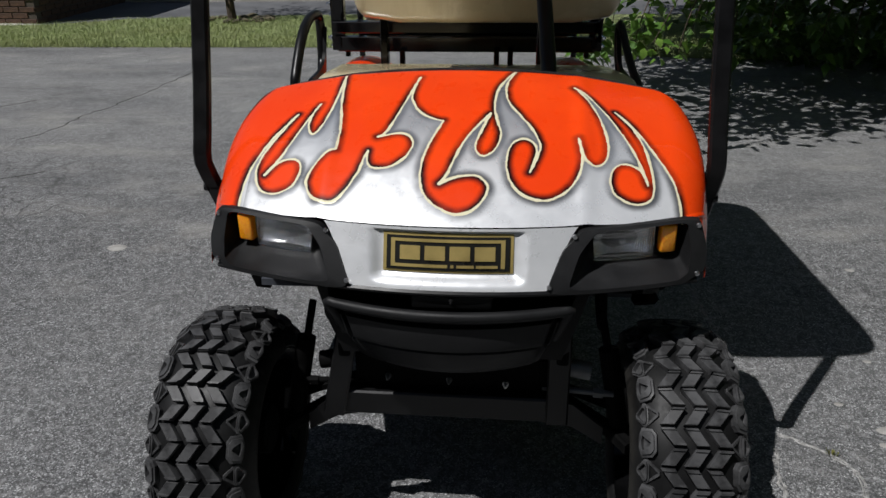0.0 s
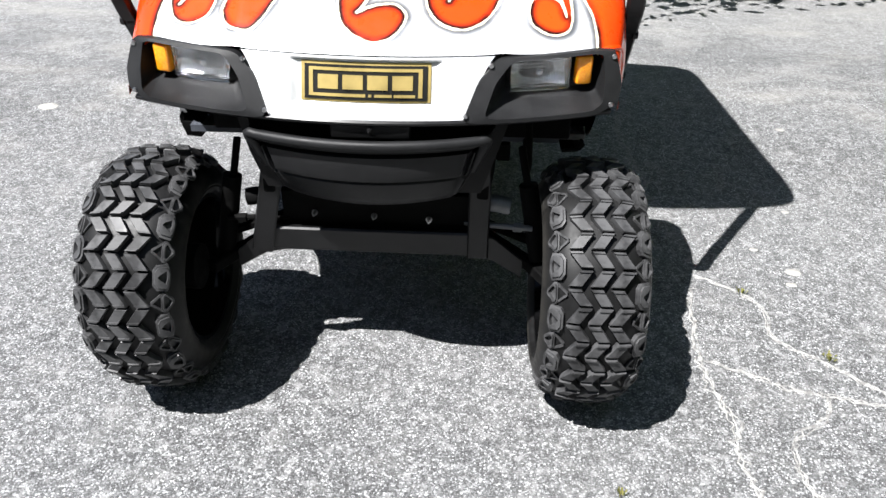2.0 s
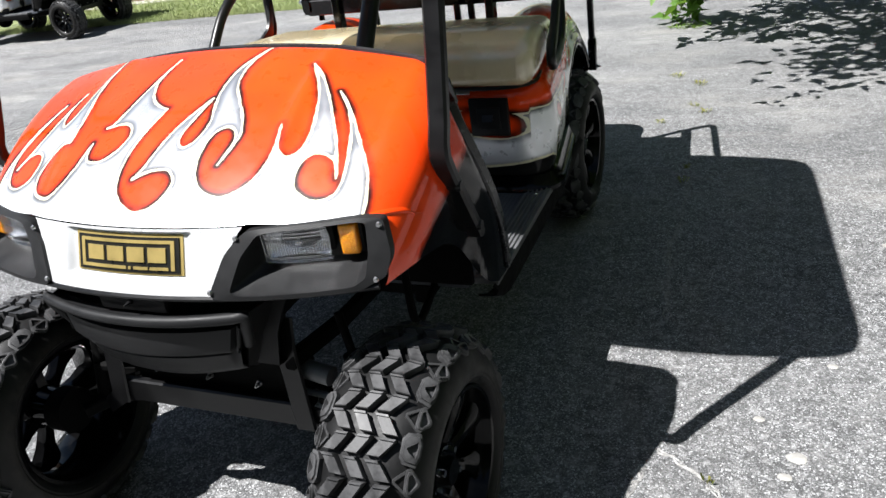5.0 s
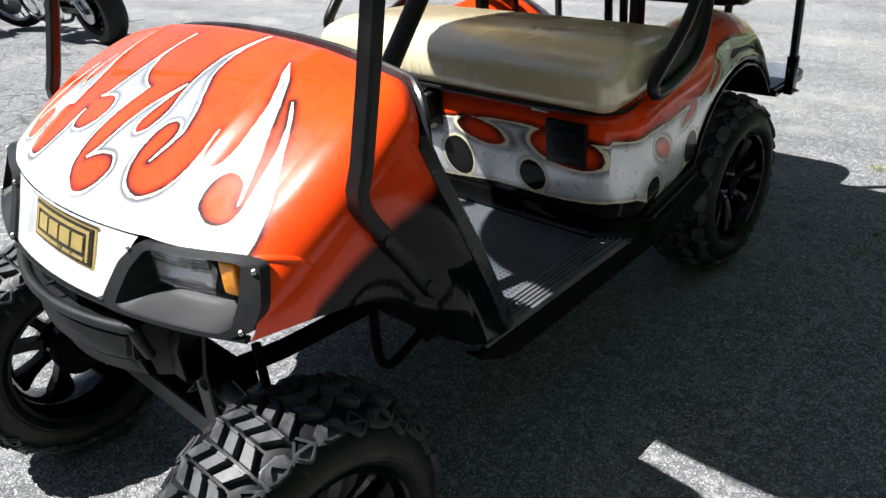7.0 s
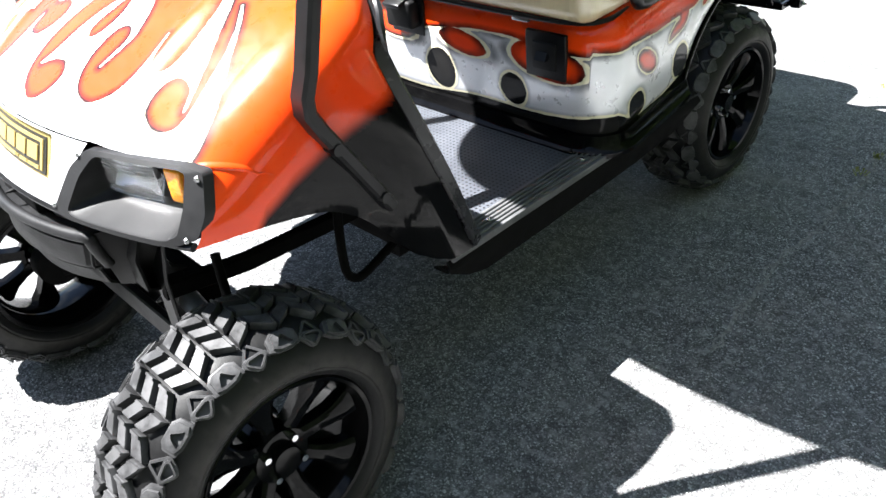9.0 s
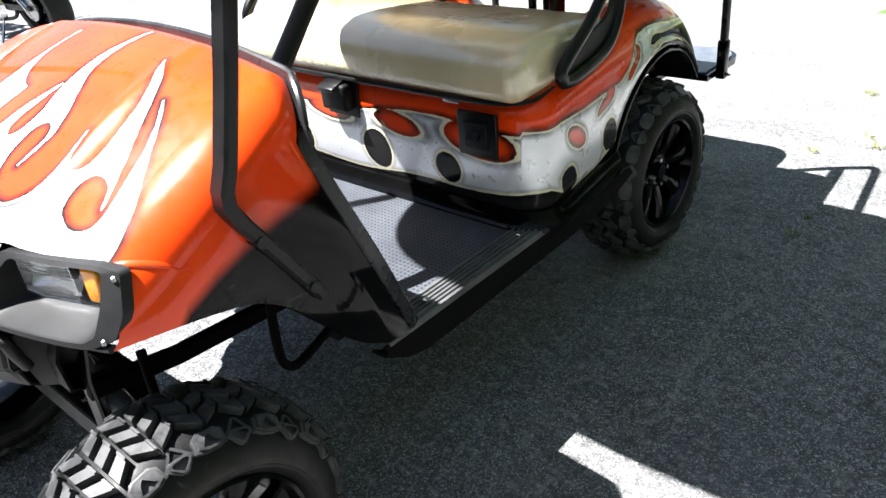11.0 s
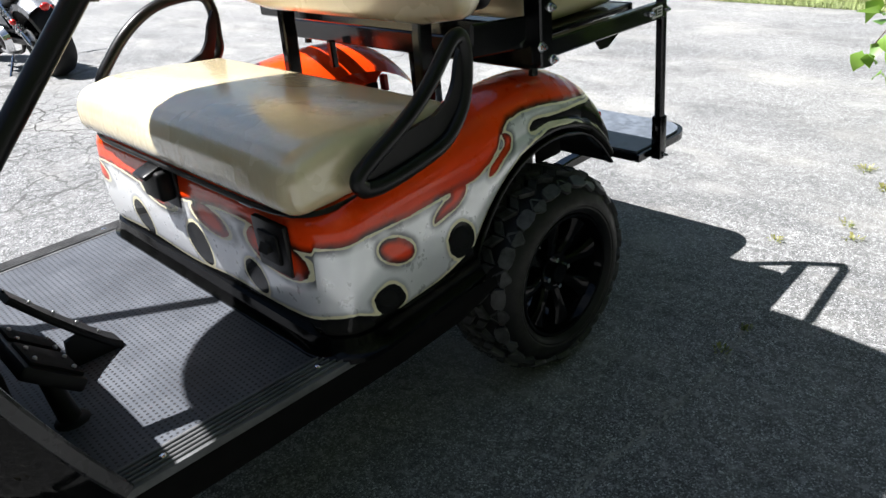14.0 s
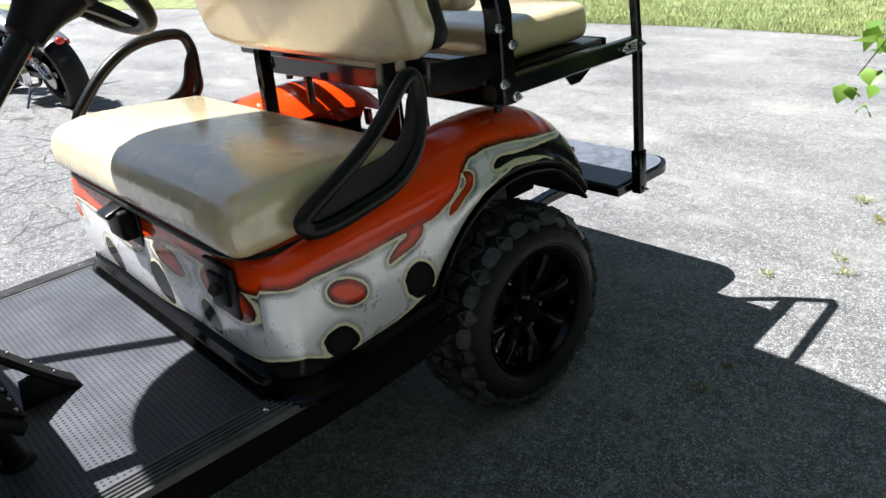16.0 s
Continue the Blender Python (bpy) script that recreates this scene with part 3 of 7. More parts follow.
stroke([(-0.253, 0.171), (-0.274, 0.160), (-0.296, 0.125), (-0.306, 0.085), (-0.291, 0.049), (-0.264, 0.036), (-0.238, 0.041), (-0.216, 0.072), (-0.196, 0.116), (-0.188, 0.156), (-0.183, 0.173)])
stroke([(-0.183, 0.173), (-0.181, 0.143), (-0.166, 0.127), (-0.130, 0.132), (-0.101, 0.159), (-0.089, 0.194), (-0.100, 0.219), (-0.125, 0.226), (-0.167, 0.214)])
stroke([(-0.167, 0.214), (-0.150, 0.230), (-0.132, 0.288), (-0.114, 0.364), (-0.098, 0.446)])
stroke([(-0.098, 0.446), (-0.107, 0.386), (-0.106, 0.344), (-0.084, 0.297), (-0.055, 0.275), (-0.030, 0.267)])
stroke([(-0.030, 0.267), (-0.043, 0.231), (-0.059, 0.180), (-0.067, 0.128), (-0.060, 0.080), (-0.041, 0.052), (-0.019, 0.037), (0.012, 0.026), (0.042, 0.034), (0.064, 0.057), (0.073, 0.083), (0.065, 0.103), (0.043, 0.115), (0.006, 0.110), (-0.026, 0.093)])
stroke([(-0.026, 0.093), (-0.010, 0.119), (0.003, 0.162), (0.026, 0.221), (0.070, 0.296)])
stroke([(0.070, 0.296), (0.052, 0.237), (0.042, 0.195), (0.047, 0.173), (0.062, 0.165), (0.082, 0.181), (0.094, 0.223), (0.087, 0.263), (0.078, 0.317), (0.082, 0.380), (0.101, 0.442), (0.121, 0.483)])
stroke([(0.121, 0.483), (0.101, 0.404), (0.108, 0.338), (0.133, 0.291), (0.161, 0.241), (0.176, 0.198), (0.171, 0.165), (0.156, 0.124)])
stroke([(0.156, 0.124), (0.168, 0.165), (0.166, 0.198), (0.145, 0.215), (0.121, 0.204), (0.109, 0.171), (0.109, 0.130), (0.121, 0.093), (0.143, 0.069), (0.173, 0.057), (0.204, 0.060), (0.235, 0.082), (0.256, 0.117), (0.263, 0.166), (0.256, 0.215)])
stroke([(0.256, 0.215), (0.263, 0.166), (0.278, 0.142), (0.296, 0.140), (0.313, 0.161), (0.318, 0.208), (0.309, 0.268), (0.290, 0.335), (0.252, 0.412)])
stroke([(0.252, 0.412), (0.296, 0.353), (0.337, 0.268), (0.366, 0.196), (0.384, 0.135), (0.395, 0.089)])
stroke([(0.395, 0.089), (0.384, 0.127), (0.363, 0.145), (0.339, 0.146), (0.322, 0.126), (0.318, 0.092), (0.330, 0.063), (0.363, 0.043), (0.395, 0.049), (0.406, 0.078), (0.405, 0.128), (0.394, 0.198), (0.371, 0.268), (0.338, 0.323)])
stroke([(0.338, 0.323), (0.376, 0.264), (0.410, 0.191), (0.443, 0.113), (0.456, 0.049), (0.459, 0.004)])
STROKES.extend([(0.462, -0.05), (0.462, -0.5), (-0.45, -0.5), (-0.45, -0.05)])


def build_cowl():
    arc = np.concatenate([np.linspace(-0.85, -0.55, 50)[:-1], np.linspace(-0.55, -0.44, 12)[:-1], np.linspace(-0.44, 0.44, 330), np.linspace(0.44, 0.55, 12)[1:], np.linspace(0.55, 0.85, 50)[1:]])
    vs = np.linspace(0, 1, 190)
    P = np.array([cowl_point(a, v) for v in vs for a in arc])
    uv = np.array([(a, 0.53 * v) for v in vs for a in arc])
    lick = np.full(len(P), 0.3)
    near = np.abs(uv[:, 0]) < 0.56
    lick[near] = signed(uv[near], STROKES)
    y, z = P[:, 1], P[:, 2]
    side = np.abs(uv[:, 0]) > 0.5
    line = np.interp(y, (1.515, 1.545, 1.596, 1.648, 1.72, 1.80, 1.95), (0.688, 0.733, 0.768, 0.792, 0.815, 0.83, 0.86))
    f = np.clip((line - z + 0.016) / 0.034, 0, 1)
    fade = np.where(side, f * f * (3 - 2 * f), 0.0)
    ob = surface("cowl", P, len(arc), len(vs), "flame_paint", cart, "orange hood with silver airbrushed flames and cream pinstripes")
    cast = np.full(len(P), -0.3)
    mid = np.abs(uv[:, 0]) < 0.45
    cast[mid] = signed(uv[mid] + np.array((-0.011, 0.007)), STROKES)
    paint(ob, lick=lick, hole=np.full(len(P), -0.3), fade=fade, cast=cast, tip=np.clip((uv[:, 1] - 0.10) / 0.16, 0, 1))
    # a short raised crease behind each headlight surround
    for s in (-1, 1):
        rows = []
        for k in range(33):
            v = 0.03 + 0.24 * k / 32
            a = lerp(v, (0.03, 0.085, 0.16, 0.21, 0.27), (0.470, 0.495, 0.530, 0.570, 0.630))
            o = Vector(cowl_point(a, v))
            out = (Vector(cowl_point(a + 0.004, v)) - o).cross(Vector(cowl_point(a, v + 0.01)) - o).normalized()
            out = -out if out.x < 0 else out
            thin = max(0.04, 1 - (k / 32) ** 2)
            row = [Vector(cowl_point(a + da * (0.4 + 0.6 * thin), v)) + out * h * thin for da, h in ((-0.012, -0.0012), (-0.006, 0.0012), (-0.001, 0.0028), (0.002, 0.0026), (0.006, -0.0012))]
            rows.append([(s * p.x, p.y, p.z) for p in row])
        bm = bmesh.new()
        grid(bm, rows)
        ridge = part("crease", bm, "flame_paint", cart, angle=60.0)
        m = len(ridge.data.vertices)
        paint(ridge, lick=np.full(m, 0.3), hole=np.full(m, -0.3), fade=np.zeros(m), cast=np.full(m, -0.3), tip=np.full(m, 1.0))
    # black rubber trim along the rear edge
    bm = bmesh.new()
    edge = [Vector(cowl_point(a, 1.0)) + Vector((0, 0.004, 0.002)) for a in np.linspace(-0.84, 0.84, 90)]
    sweep(bm, [p + Vector((0, 0.008, -0.002)) for p in edge], square(0.014, 0.028, 0.004), up=(0, 0.3, 1))
    part("cowl_trim", bm, "edge_rubber", cart, "dark grey rubber edge trim")
    # the folded inner rim behind the trim
    bm = bmesh.new()
    rows = [[Vector(cowl_point(a, 1.0)) + Vector((-0.07 * k * (a / 0.85), 0.004 * k, -0.03 * k)) for a in np.linspace(-0.845, 0.845, 60)] for k in (0.0, 0.5, 1.0)]
    grid(bm, rows)
    part("dash_rim", bm, "black_plastic", cart)
    bm = bmesh.new()
    rows = []
    for k in np.linspace(0, 1, 8):
        w = 0.40 + 0.05 * k
        rows.append([Vector((x, 1.80 + 0.14 * k ** 2, 1.0 - 0.56 * k)) for x in np.linspace(-w, w, 10)])
    thick_sheet(bm, rows, 0.01)
    part("dashboard", bm, "black_plastic", cart)


build_cowl()


def nose(x, w, out=0.0):
    return Vector((x, 1.388 - 0.055 * w + 0.41 * x * x - out, 0.828 - 0.112 * w))


def build_nose():
    nu, nv = 61, 24
    P = []
    for w in np.linspace(0, 1, nv):
        hw = 0.252 - 0.06 * w ** 0.8
        for u in np.linspace(-1, 1, nu):
            x = u * hw
            p = nose(x, w)
            # shallow tray round the badge
            inset = min(max((0.156 - 0.006 * w - abs(x)) / 0.018, 0), 1) * min(max((w - 0.04) / 0.05, 0), 1) * min(max((0.88 - w) / 0.10, 0), 1)
            p.y += (0.010 + 0.010 * w) * inset
            P.append(p)
    ob = surface("nose_panel", P, nu, nv, "flame_paint", cart, "silver painted nose panel")
    paint(ob, lick=np.full(len(P), -0.3), hole=np.full(len(P), -0.3), fade=np.zeros(len(P)), cast=np.full(len(P), -0.3))
    bm = bmesh.new()
    sweep(bm, [nose(x, 1.0) + Vector((0, 0.004, -0.003)) for x in np.linspace(-0.49, 0.49, 40)], square(0.016, 0.012), up=(0, 0, 1))
    part("nose_lip", bm, "satin_black", cart)
    # badge: a gold framed plate with plain gold bars
    def on(x, w, o):
        p = nose(x, w, o)
        return p + Vector((0, 0.011 + 0.009 * w, 0))
    def tile(name, x0, x1, w0, w1, o, mat, parent, label=""):
        bm = bmesh.new()
        rows = [[on(x, w, o) for x in np.linspace(x0, x1, 14)] for w in np.linspace(w0, w1, 3)]
        thick_sheet(bm, rows, -0.003)
        return part(name, bm, mat, parent, label)
    badge = tile("badge", -0.128, 0.128, 0.11, 0.74, 0.003, "gold_foil", cart, "gold and black badge plate")
    tile("badge_field", -0.121, 0.121, 0.15, 0.70, 0.0055, "plate_black", badge)
    for x0, x1, w0, w1 in ((-0.112, 0.112, 0.19, 0.24), (-0.112, 0.0, 0.60, 0.65), (-0.112, -0.104, 0.19, 0.65), (0.104, 0.112, 0.19, 0.65)):
        tile("badge_frame", x0, x1, w0, w1, 0.0075, "gold_foil", badge)
    for k in range(4):
        x0 = -0.094 + 0.049 * k
        tile("badge_bar", x0, x0 + 0.040, 0.30, 0.53, 0.008, "gold_foil", badge)
    for x0, x1 in ((0.006, 0.012), (0.018, 0.052), (0.056, 0.098)):
        tile("badge_bar", x0, x1, 0.60, 0.645, 0.008, "gold_foil", badge)


build_nose()


def build_bezel(s):
    """Headlight surround on side s: a plastic frame with a deep opening, lamp and indicator."""
    def loop(corners, n):
        pts = []
        m = len(corners)
        for i in range(m):
            a, b = corners[i], corners[(i + 1) % m]
            for k in range(n):
                t = k / n
                pts.append((a[0] + (b[0] - a[0]) * t, a[1] + (b[1] - a[1]) * t))
        return pts
    n = 10
    outer = loop([(0.262, 0.02), (0.46, 0.0), (0.497, 0.05), (0.512, 0.55), (0.506, 0.86), (0.46, 1.03), (0.19, 1.02), (0.222, 0.35)], n)
    inner = loop([(0.286, 0.07), (0.455, 0.045), (0.470, 0.08), (0.476, 0.50), (0.473, 0.84), (0.452, 0.95), (0.232, 0.955), (0.254, 0.40)], n)
    rear = loop([(0.290, 0.10), (0.445, 0.08), (0.452, 0.12), (0.455, 0.45), (0.455, 0.66), (0.445, 0.70), (0.272, 0.70), (0.276, 0.40)], n)
    def ease(pts):
        for k in range(3):
            pts = [tuple((pts[i - 1][j] + 2 * pts[i][j] + pts[(i + 1) % len(pts)][j]) / 4 for j in (0, 1)) for i in range(len(pts))]
        return pts
    outer, inner, rear = ease(outer), ease(inner), ease(rear)
    bm = bmesh.new()

    def ringv(pts, out, push=0.0):
        return [bm.verts.new(Vector((s, 1, 1)) * nose(x, w, out) + Vector((0, push, 0))) for x, w in pts]
    a = ringv(outer, -0.01)
    b = ringv(outer, 0.008)
    c = ringv(inner, 0.011)
    d = ringv(inner, 0.005)
    e = ringv(rear, 0.0, 0.055)
    for r, q in ((a, b), (b, c), (c, d), (d, e)):
        k = len(r)
        for j in range(k):
            bm.faces.new((r[j], r[(j + 1) % k], q[(j + 1) % k], q[j]))
    bm.faces.new(e)
    bez = part("headlight_surround", bm, "grain_plastic", cart, "black plastic headlight surround")
    # bolts
    for x, w in ((0.245, 0.12), (0.198, 0.88), (0.492, 0.12), (0.490, 0.88)):
        p = Vector((s, 1, 1)) * nose(x, w, 0.010)
        bm = bmesh.new()
        rod(bm, p, p + Vector((0, -0.004, 0)), 0.0055, 0.004, 10)
        part("bolt", bm, "steel", bez)
    # lamp
    c0 = Vector((s * 0.342, nose(0.342, 0.4).y + 0.022, 0.789))
    turn = Matrix.Rotation(s * 0.25, 4, "Z")
    bm = bmesh.new()
    box(bm, c0 + turn @ Vector((0, 0.047, 0)), (0.126, 0.05, 0.066), turn, 0.008)
    lamp = part("headlight", bm, "black_plastic", bez, "rectangular clear headlight")
    bm = bmesh.new()
    rows = []
    for j in range(9):
        z = -0.027 + 0.054 * j / 8
        row = []
        for i in range(13):
            x = -0.056 + 0.112 * i / 12
            q = (x / 0.056) ** 2 + (z / 0.027) ** 2
            row.append(c0 + turn @ Vector((x, 0.030 - 0.028 * min(1, q * 0.6), z)))
        rows.append(row)
    grid(bm, rows)
    part("reflector", bm, "lamp_reflector", lamp, "bright silvered reflector")
    bm = bmesh.new()
    ball(bm, c0 + turn @ Vector((0, 0.006, 0)), 0.008)
    part("bulb", bm, "chrome", lamp)
    bm = bmesh.new()
    rows = []
    for j in range(20):
        z = -0.031 + 0.062 * j / 19
        row = []
        for i in range(49):
            x = -0.060 + 0.120 * i / 48
            rib = 0.0013 * (i % 2) + (0.0014 * (j % 2) if (j > 12 or j < 5) else 0.0)
            row.append(c0 + turn @ Vector((x, -0.004 - 0.005 * (1 - (x / 0.06) ** 2) - rib, z)))
        rows.append(row)
    thick_sheet(bm, rows, 0.003)
    part("lens", bm, "lamp_lens", lamp, "ribbed clear lens").visible_shadow = False
    bm = bmesh.new()
    rodc = Vector((s * 0.432, nose(0.432, 0.4).y + 0.024, 0.789))
    box(bm, rodc + Vector((0, 0.02, 0)), (0.038, 0.03, 0.066), turn, 0.004)
    ind = part("indicator", bm, "black_plastic", bez, "amber indicator lamp")
    bm = bmesh.new()
    box(bm, rodc, (0.034, 0.022, 0.060), turn, 0.006, 3)
    part("indicator_lens", bm, "amber_plastic", ind, "amber lens")


n = Nodes("amber_plastic")
n.set(Base_Color=n.mix(n.voronoi(220.0), (1.0, 0.40, 0.015), (0.95, 0.30, 0.008)), Roughness=0.2, Coat_Weight=0.6, Subsurface_Weight=0.25, Subsurface_Scale=0.02)
n.bump(n.voronoi(220.0), 0.3, 0.002)
MATS["amber_plastic"] = n.m
build_bezel(1)
build_bezel(-1)

# ---- wheels ----
TYRE_R, TYRE_W = 0.285, 0.225


TREAD = ((0, 0.271), (0.04, 0.2695), (0.062, 0.265), (0.082, 0.255), (0.098, 0.241), (0.108, 0.225), (0.113, 0.212))
ALONG = [float(q) for q in np.cumsum([0.0] + [math.dist(p, q) for p, q in zip(TREAD, TREAD[1:])])]


def over(u, dh):
    """A place across the tread: u metres from the middle along its curve, dh out from it."""
    s, u = math.copysign(1, u), abs(u)
    at = [(lerp(q, ALONG, [p[0] for p in TREAD]), lerp(q, ALONG, [p[1] for p in TREAD])) for q in (max(0.0, u - 0.012), u, min(ALONG[-1], u + 0.012))]
    dx, dr = at[2][0] - at[0][0], at[2][1] - at[0][1]
    k = math.hypot(dx, dr)
    return s * (at[1][0] - dh * dr / k), at[1][1] + dh * dx / k


def lug(bm, at, poly, h=0.013, pit=None):
    """A raised block on the tread; poly in metres across and along. pit: a sunk hole in it, with as many corners."""
    def ringv(pts, dh):
        out = []
        for x, q in pts:
            xo, r = over(x, dh)
            t = at + q / 0.272
            out.append(bm.verts.new((xo, r * math.sin(t), r * math.cos(t))))
        return out
    cx, cq = sum(p[0] for p in poly) / len(poly), sum(p[1] for p in poly) / len(poly)
    small = [(cx + (x - cx) * 0.92, cq + (q - cq) * 0.92) for x, q in poly]
    rings = [ringv(poly, -0.003), ringv(poly, h - (0.004 if pit else 0.002)), ringv(small, h - (0.0035 if pit else 0.0))]
    if pit:
        rings += [ringv([(cx + (x - cx) * 0.80, cq + (q - cq) * 0.80) for x, q in poly], h - 0.0035), ringv([(cx + (x - cx) * 0.77, cq + (q - cq) * 0.77) for x, q in poly], h)]
    if pit:
        rings += [ringv(pit, h), ringv(pit, h - 0.008)]
    k = len(poly)
    for a, b in zip(rings, rings[1:]):
        for j in range(k):
            bm.faces.new((a[j], a[(j + 1) % k], b[(j + 1) % k], b[j]))
    bm.faces.new(rings[-1])


def revolve(bm, prof, seg=72):
    rows = [[(x, r * math.sin(2 * math.pi * i / seg), r * math.cos(2 * math.pi * i / seg)) for i in range(seg)] for x, r in prof]
    return grid(bm, rows, closed=True)


def build_wheel():
    bm = bmesh.new()
    half = [*TREAD, (0.1148, 0.206), (0.1142, 0.199), (0.1120, 0.196), (0.1122, 0.192), (0.108, 0.184), (0.101, 0.179), (0.0985, 0.177), (0.097, 0.172), (0.092, 0.168)]
    revolve(bm, [(-x, r) for x, r in half[::-1]] + half[1:])
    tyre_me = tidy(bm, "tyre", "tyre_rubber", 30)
    # tread blocks: three columns of zigzag lugs and pitted shoulder lugs
    kinds = []
    rows, w, h2, sh = 46, 0.0122, 0.0160, 0.0112
    step = 2 * math.pi / rows
    for k, cx in enumerate((-0.041, 0.0, 0.041)):
        for up in (1, -1):
            q = up * sh
            turns = [step * (2 * i + (up < 0)) for i in range(rows // 2)]
            kinds.append(([(cx - w - q, -h2), (cx + w - q, -h2), (cx + w + q, h2), (cx - w + q, h2)], None, 0.015, turns, "tread_block"))
            # the raised bar along one end of each lug
            e = h2 - 0.0045
            kinds.append(([(cx - w * 0.96 + q * e / h2, e), (cx + w * 0.96 + q * e / h2, e), (cx + w * 0.96 + q * 0.97, h2 * 0.97), (cx - w * 0.96 + q * 0.97, h2 * 0.97)], None, 0.0182, turns, "tread_bar"))
    for s in (-1, 1):
        ph = 1.5 if s > 0 else 0.5
        f, turn = 34 / 30, 2 * math.pi / 30
        # pitted shoulder lugs, and between them darker wedges that point down the side
        block = ((0.071, -0.014), (0.078, -0.024), (0.098, -0.027), (0.104, -0.012), (0.104, 0.012), (0.098, 0.027), (0.078, 0.024), (0.071, 0.014))
        pit = ((0.080, -0.001), (0.084, -0.006), (0.095, -0.013), (0.097, -0.004), (0.097, 0.004), (0.095, 0.013), (0.090, 0.008), (0.080, 0.001))
        kinds.append(([(s * x, q * f) for x, q in block], [(s * x, q * f) for x, q in pit], 0.014, [turn * (2 * i + ph) for i in range(15)], "shoulder_block"))
        wedge = ((0.086, -0.014), (0.089, -0.021), (0.095, -0.022), (0.111, -0.006), (0.113, 0.0), (0.111, 0.006), (0.095, 0.022), (0.089, 0.021), (0.086, 0.014))
        pit = ((0.091, -0.009), (0.093, -0.013), (0.096, -0.013), (0.105, -0.003), (0.106, 0.0), (0.105, 0.003), (0.096, 0.013), (0.093, 0.013), (0.091, 0.009))
        kinds.append(([(s * x, q * f) for x, q in wedge], [(s * x, q * f) for x, q in pit], 0.010, [turn * (2 * i + ph + 1) for i in range(15)], "shoulder_wedge"))
        # thin webs that tie the lugs into a net
        for d in (1, -1):
            web = ((0.066, -0.003), (0.066, 0.003), (0.100, d * 0.027 + 0.003), (0.100, d * 0.027 - 0.003))
            kinds.append(([(s * x, q * f) for x, q in web][::d], None, 0.006, [turn * (2 * i + ph + 1) for i in range(15)], "tread_web"))
    blocks = []
    joined = bmesh.new()
    for poly, pit, h, turns, kind in kinds:
        one = bmesh.new()
        lug(one, 0.0, poly, h, pit)
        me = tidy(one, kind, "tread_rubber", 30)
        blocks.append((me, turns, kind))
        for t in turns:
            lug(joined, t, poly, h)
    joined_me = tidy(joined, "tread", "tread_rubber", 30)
    # rim: barrel and spokes
    bm = bmesh.new()
    prof = [(0.098, 0.177), (0.102, 0.173), (0.100, 0.166), (0.088, 0.162), (0.070, 0.153), (0.03, 0.149), (-0.06, 0.149), (-0.085, 0.160), (-0.098, 0.166), (-0.100, 0.175)]
    revolve(bm, prof)
    spoke = bmesh.new()
    rows = []
    for r, w, x in ((0.040, 0.018, 0.050), (0.080, 0.015, 0.060), (0.117, 0.021, 0.068), (0.155, 0.038, 0.074)):
        rows.append([Vector(v) for v in ((x, -w, r), (x + 0.007, -w * 0.55, r), (x + 0.007, w * 0.55, r), (x, w, r), (x - 0.028, w * 0.8, r), (x - 0.028, -w * 0.8, r))])
    grid(spoke, rows, closed=True)
    spoke_me = tidy(spoke, "spoke", "gloss_black", 30)
    rod(bm, (0.030, 0, 0), (0.062, 0, 0), 0.060, 0.054, 32)
    rod(bm, (-0.03, 0, 0), (0.03, 0, 0), 0.05, None, 24)
    rim_me = tidy(bm, "wheel", "gloss_black", 30)
    bm = bmesh.new()
    rod(bm, (0.055, 0, 0), (0.078, 0, 0), 0.032, 0.026, 24)
    cap_me = tidy(bm, "hub_cap", "gloss_black")
    bm = bmesh.new()
    rod(bm, (0.060, 0, 0), (0.076, 0, 0), 0.0085, 0.007, 6)
    nut_me = tidy(bm, "lug_nut", "chrome")
    bm = bmesh.new()
    rod(bm, (-0.08, 0, 0), (-0.03, 0, 0), 0.055, None, 28)
    drum_me = tidy(bm, "brake_drum", "dirty_black")
    return rim_me, tyre_me, cap_me, nut_me, drum_me, spoke_me, blocks, joined_me


WHEEL = build_wheel()


def place_wheel(parent, m, picked):
    rim, tyre, cap, nut, drum, spoke, blocks, joined = WHEEL
    w = new("wheel", rim)
    w.parent, w.matrix_basis = parent, m
    w["label"] = "gloss black spoked wheel with a knobbly off-road tyre"

    def sub(name, me, **kw):
        o = new(name, me)
        o.parent = w
        for k, v in kw.items():
            o[k] = v
        return o
    sub("tyre", tyre)
    sub("hub_cap", cap)
    sub("brake_drum", drum)
    for k in range(4):
        t = math.pi / 4 + k * math.pi / 2
        sub("lug_nut", nut).location = (0, 0.042 * math.sin(t), 0.042 * math.cos(t))
    for k in range(8):
        sub("spoke", spoke).rotation_euler = (-2 * math.pi * k / 8, 0, 0)
    if picked:
        for me, turns, kind in blocks:
            for t in turns:
                sub(kind, me).rotation_euler = (-t, 0, 0)
    else:
        sub("tread", joined, kind="stuff")


AXLE_F, AXLE_R = 1.437, 3.20
for x, y, flip, spin in ((0.485, AXLE_F + 0.010, 0, 8), (-0.505, AXLE_F, 180, 31), (0.388, AXLE_R, 0, 50), (-0.585, AXLE_R, 180, 12)):
    place_wheel(cart, pose(x, y, TYRE_R - 0.002, spin if not flip else -spin, 0, flip), y < 2)


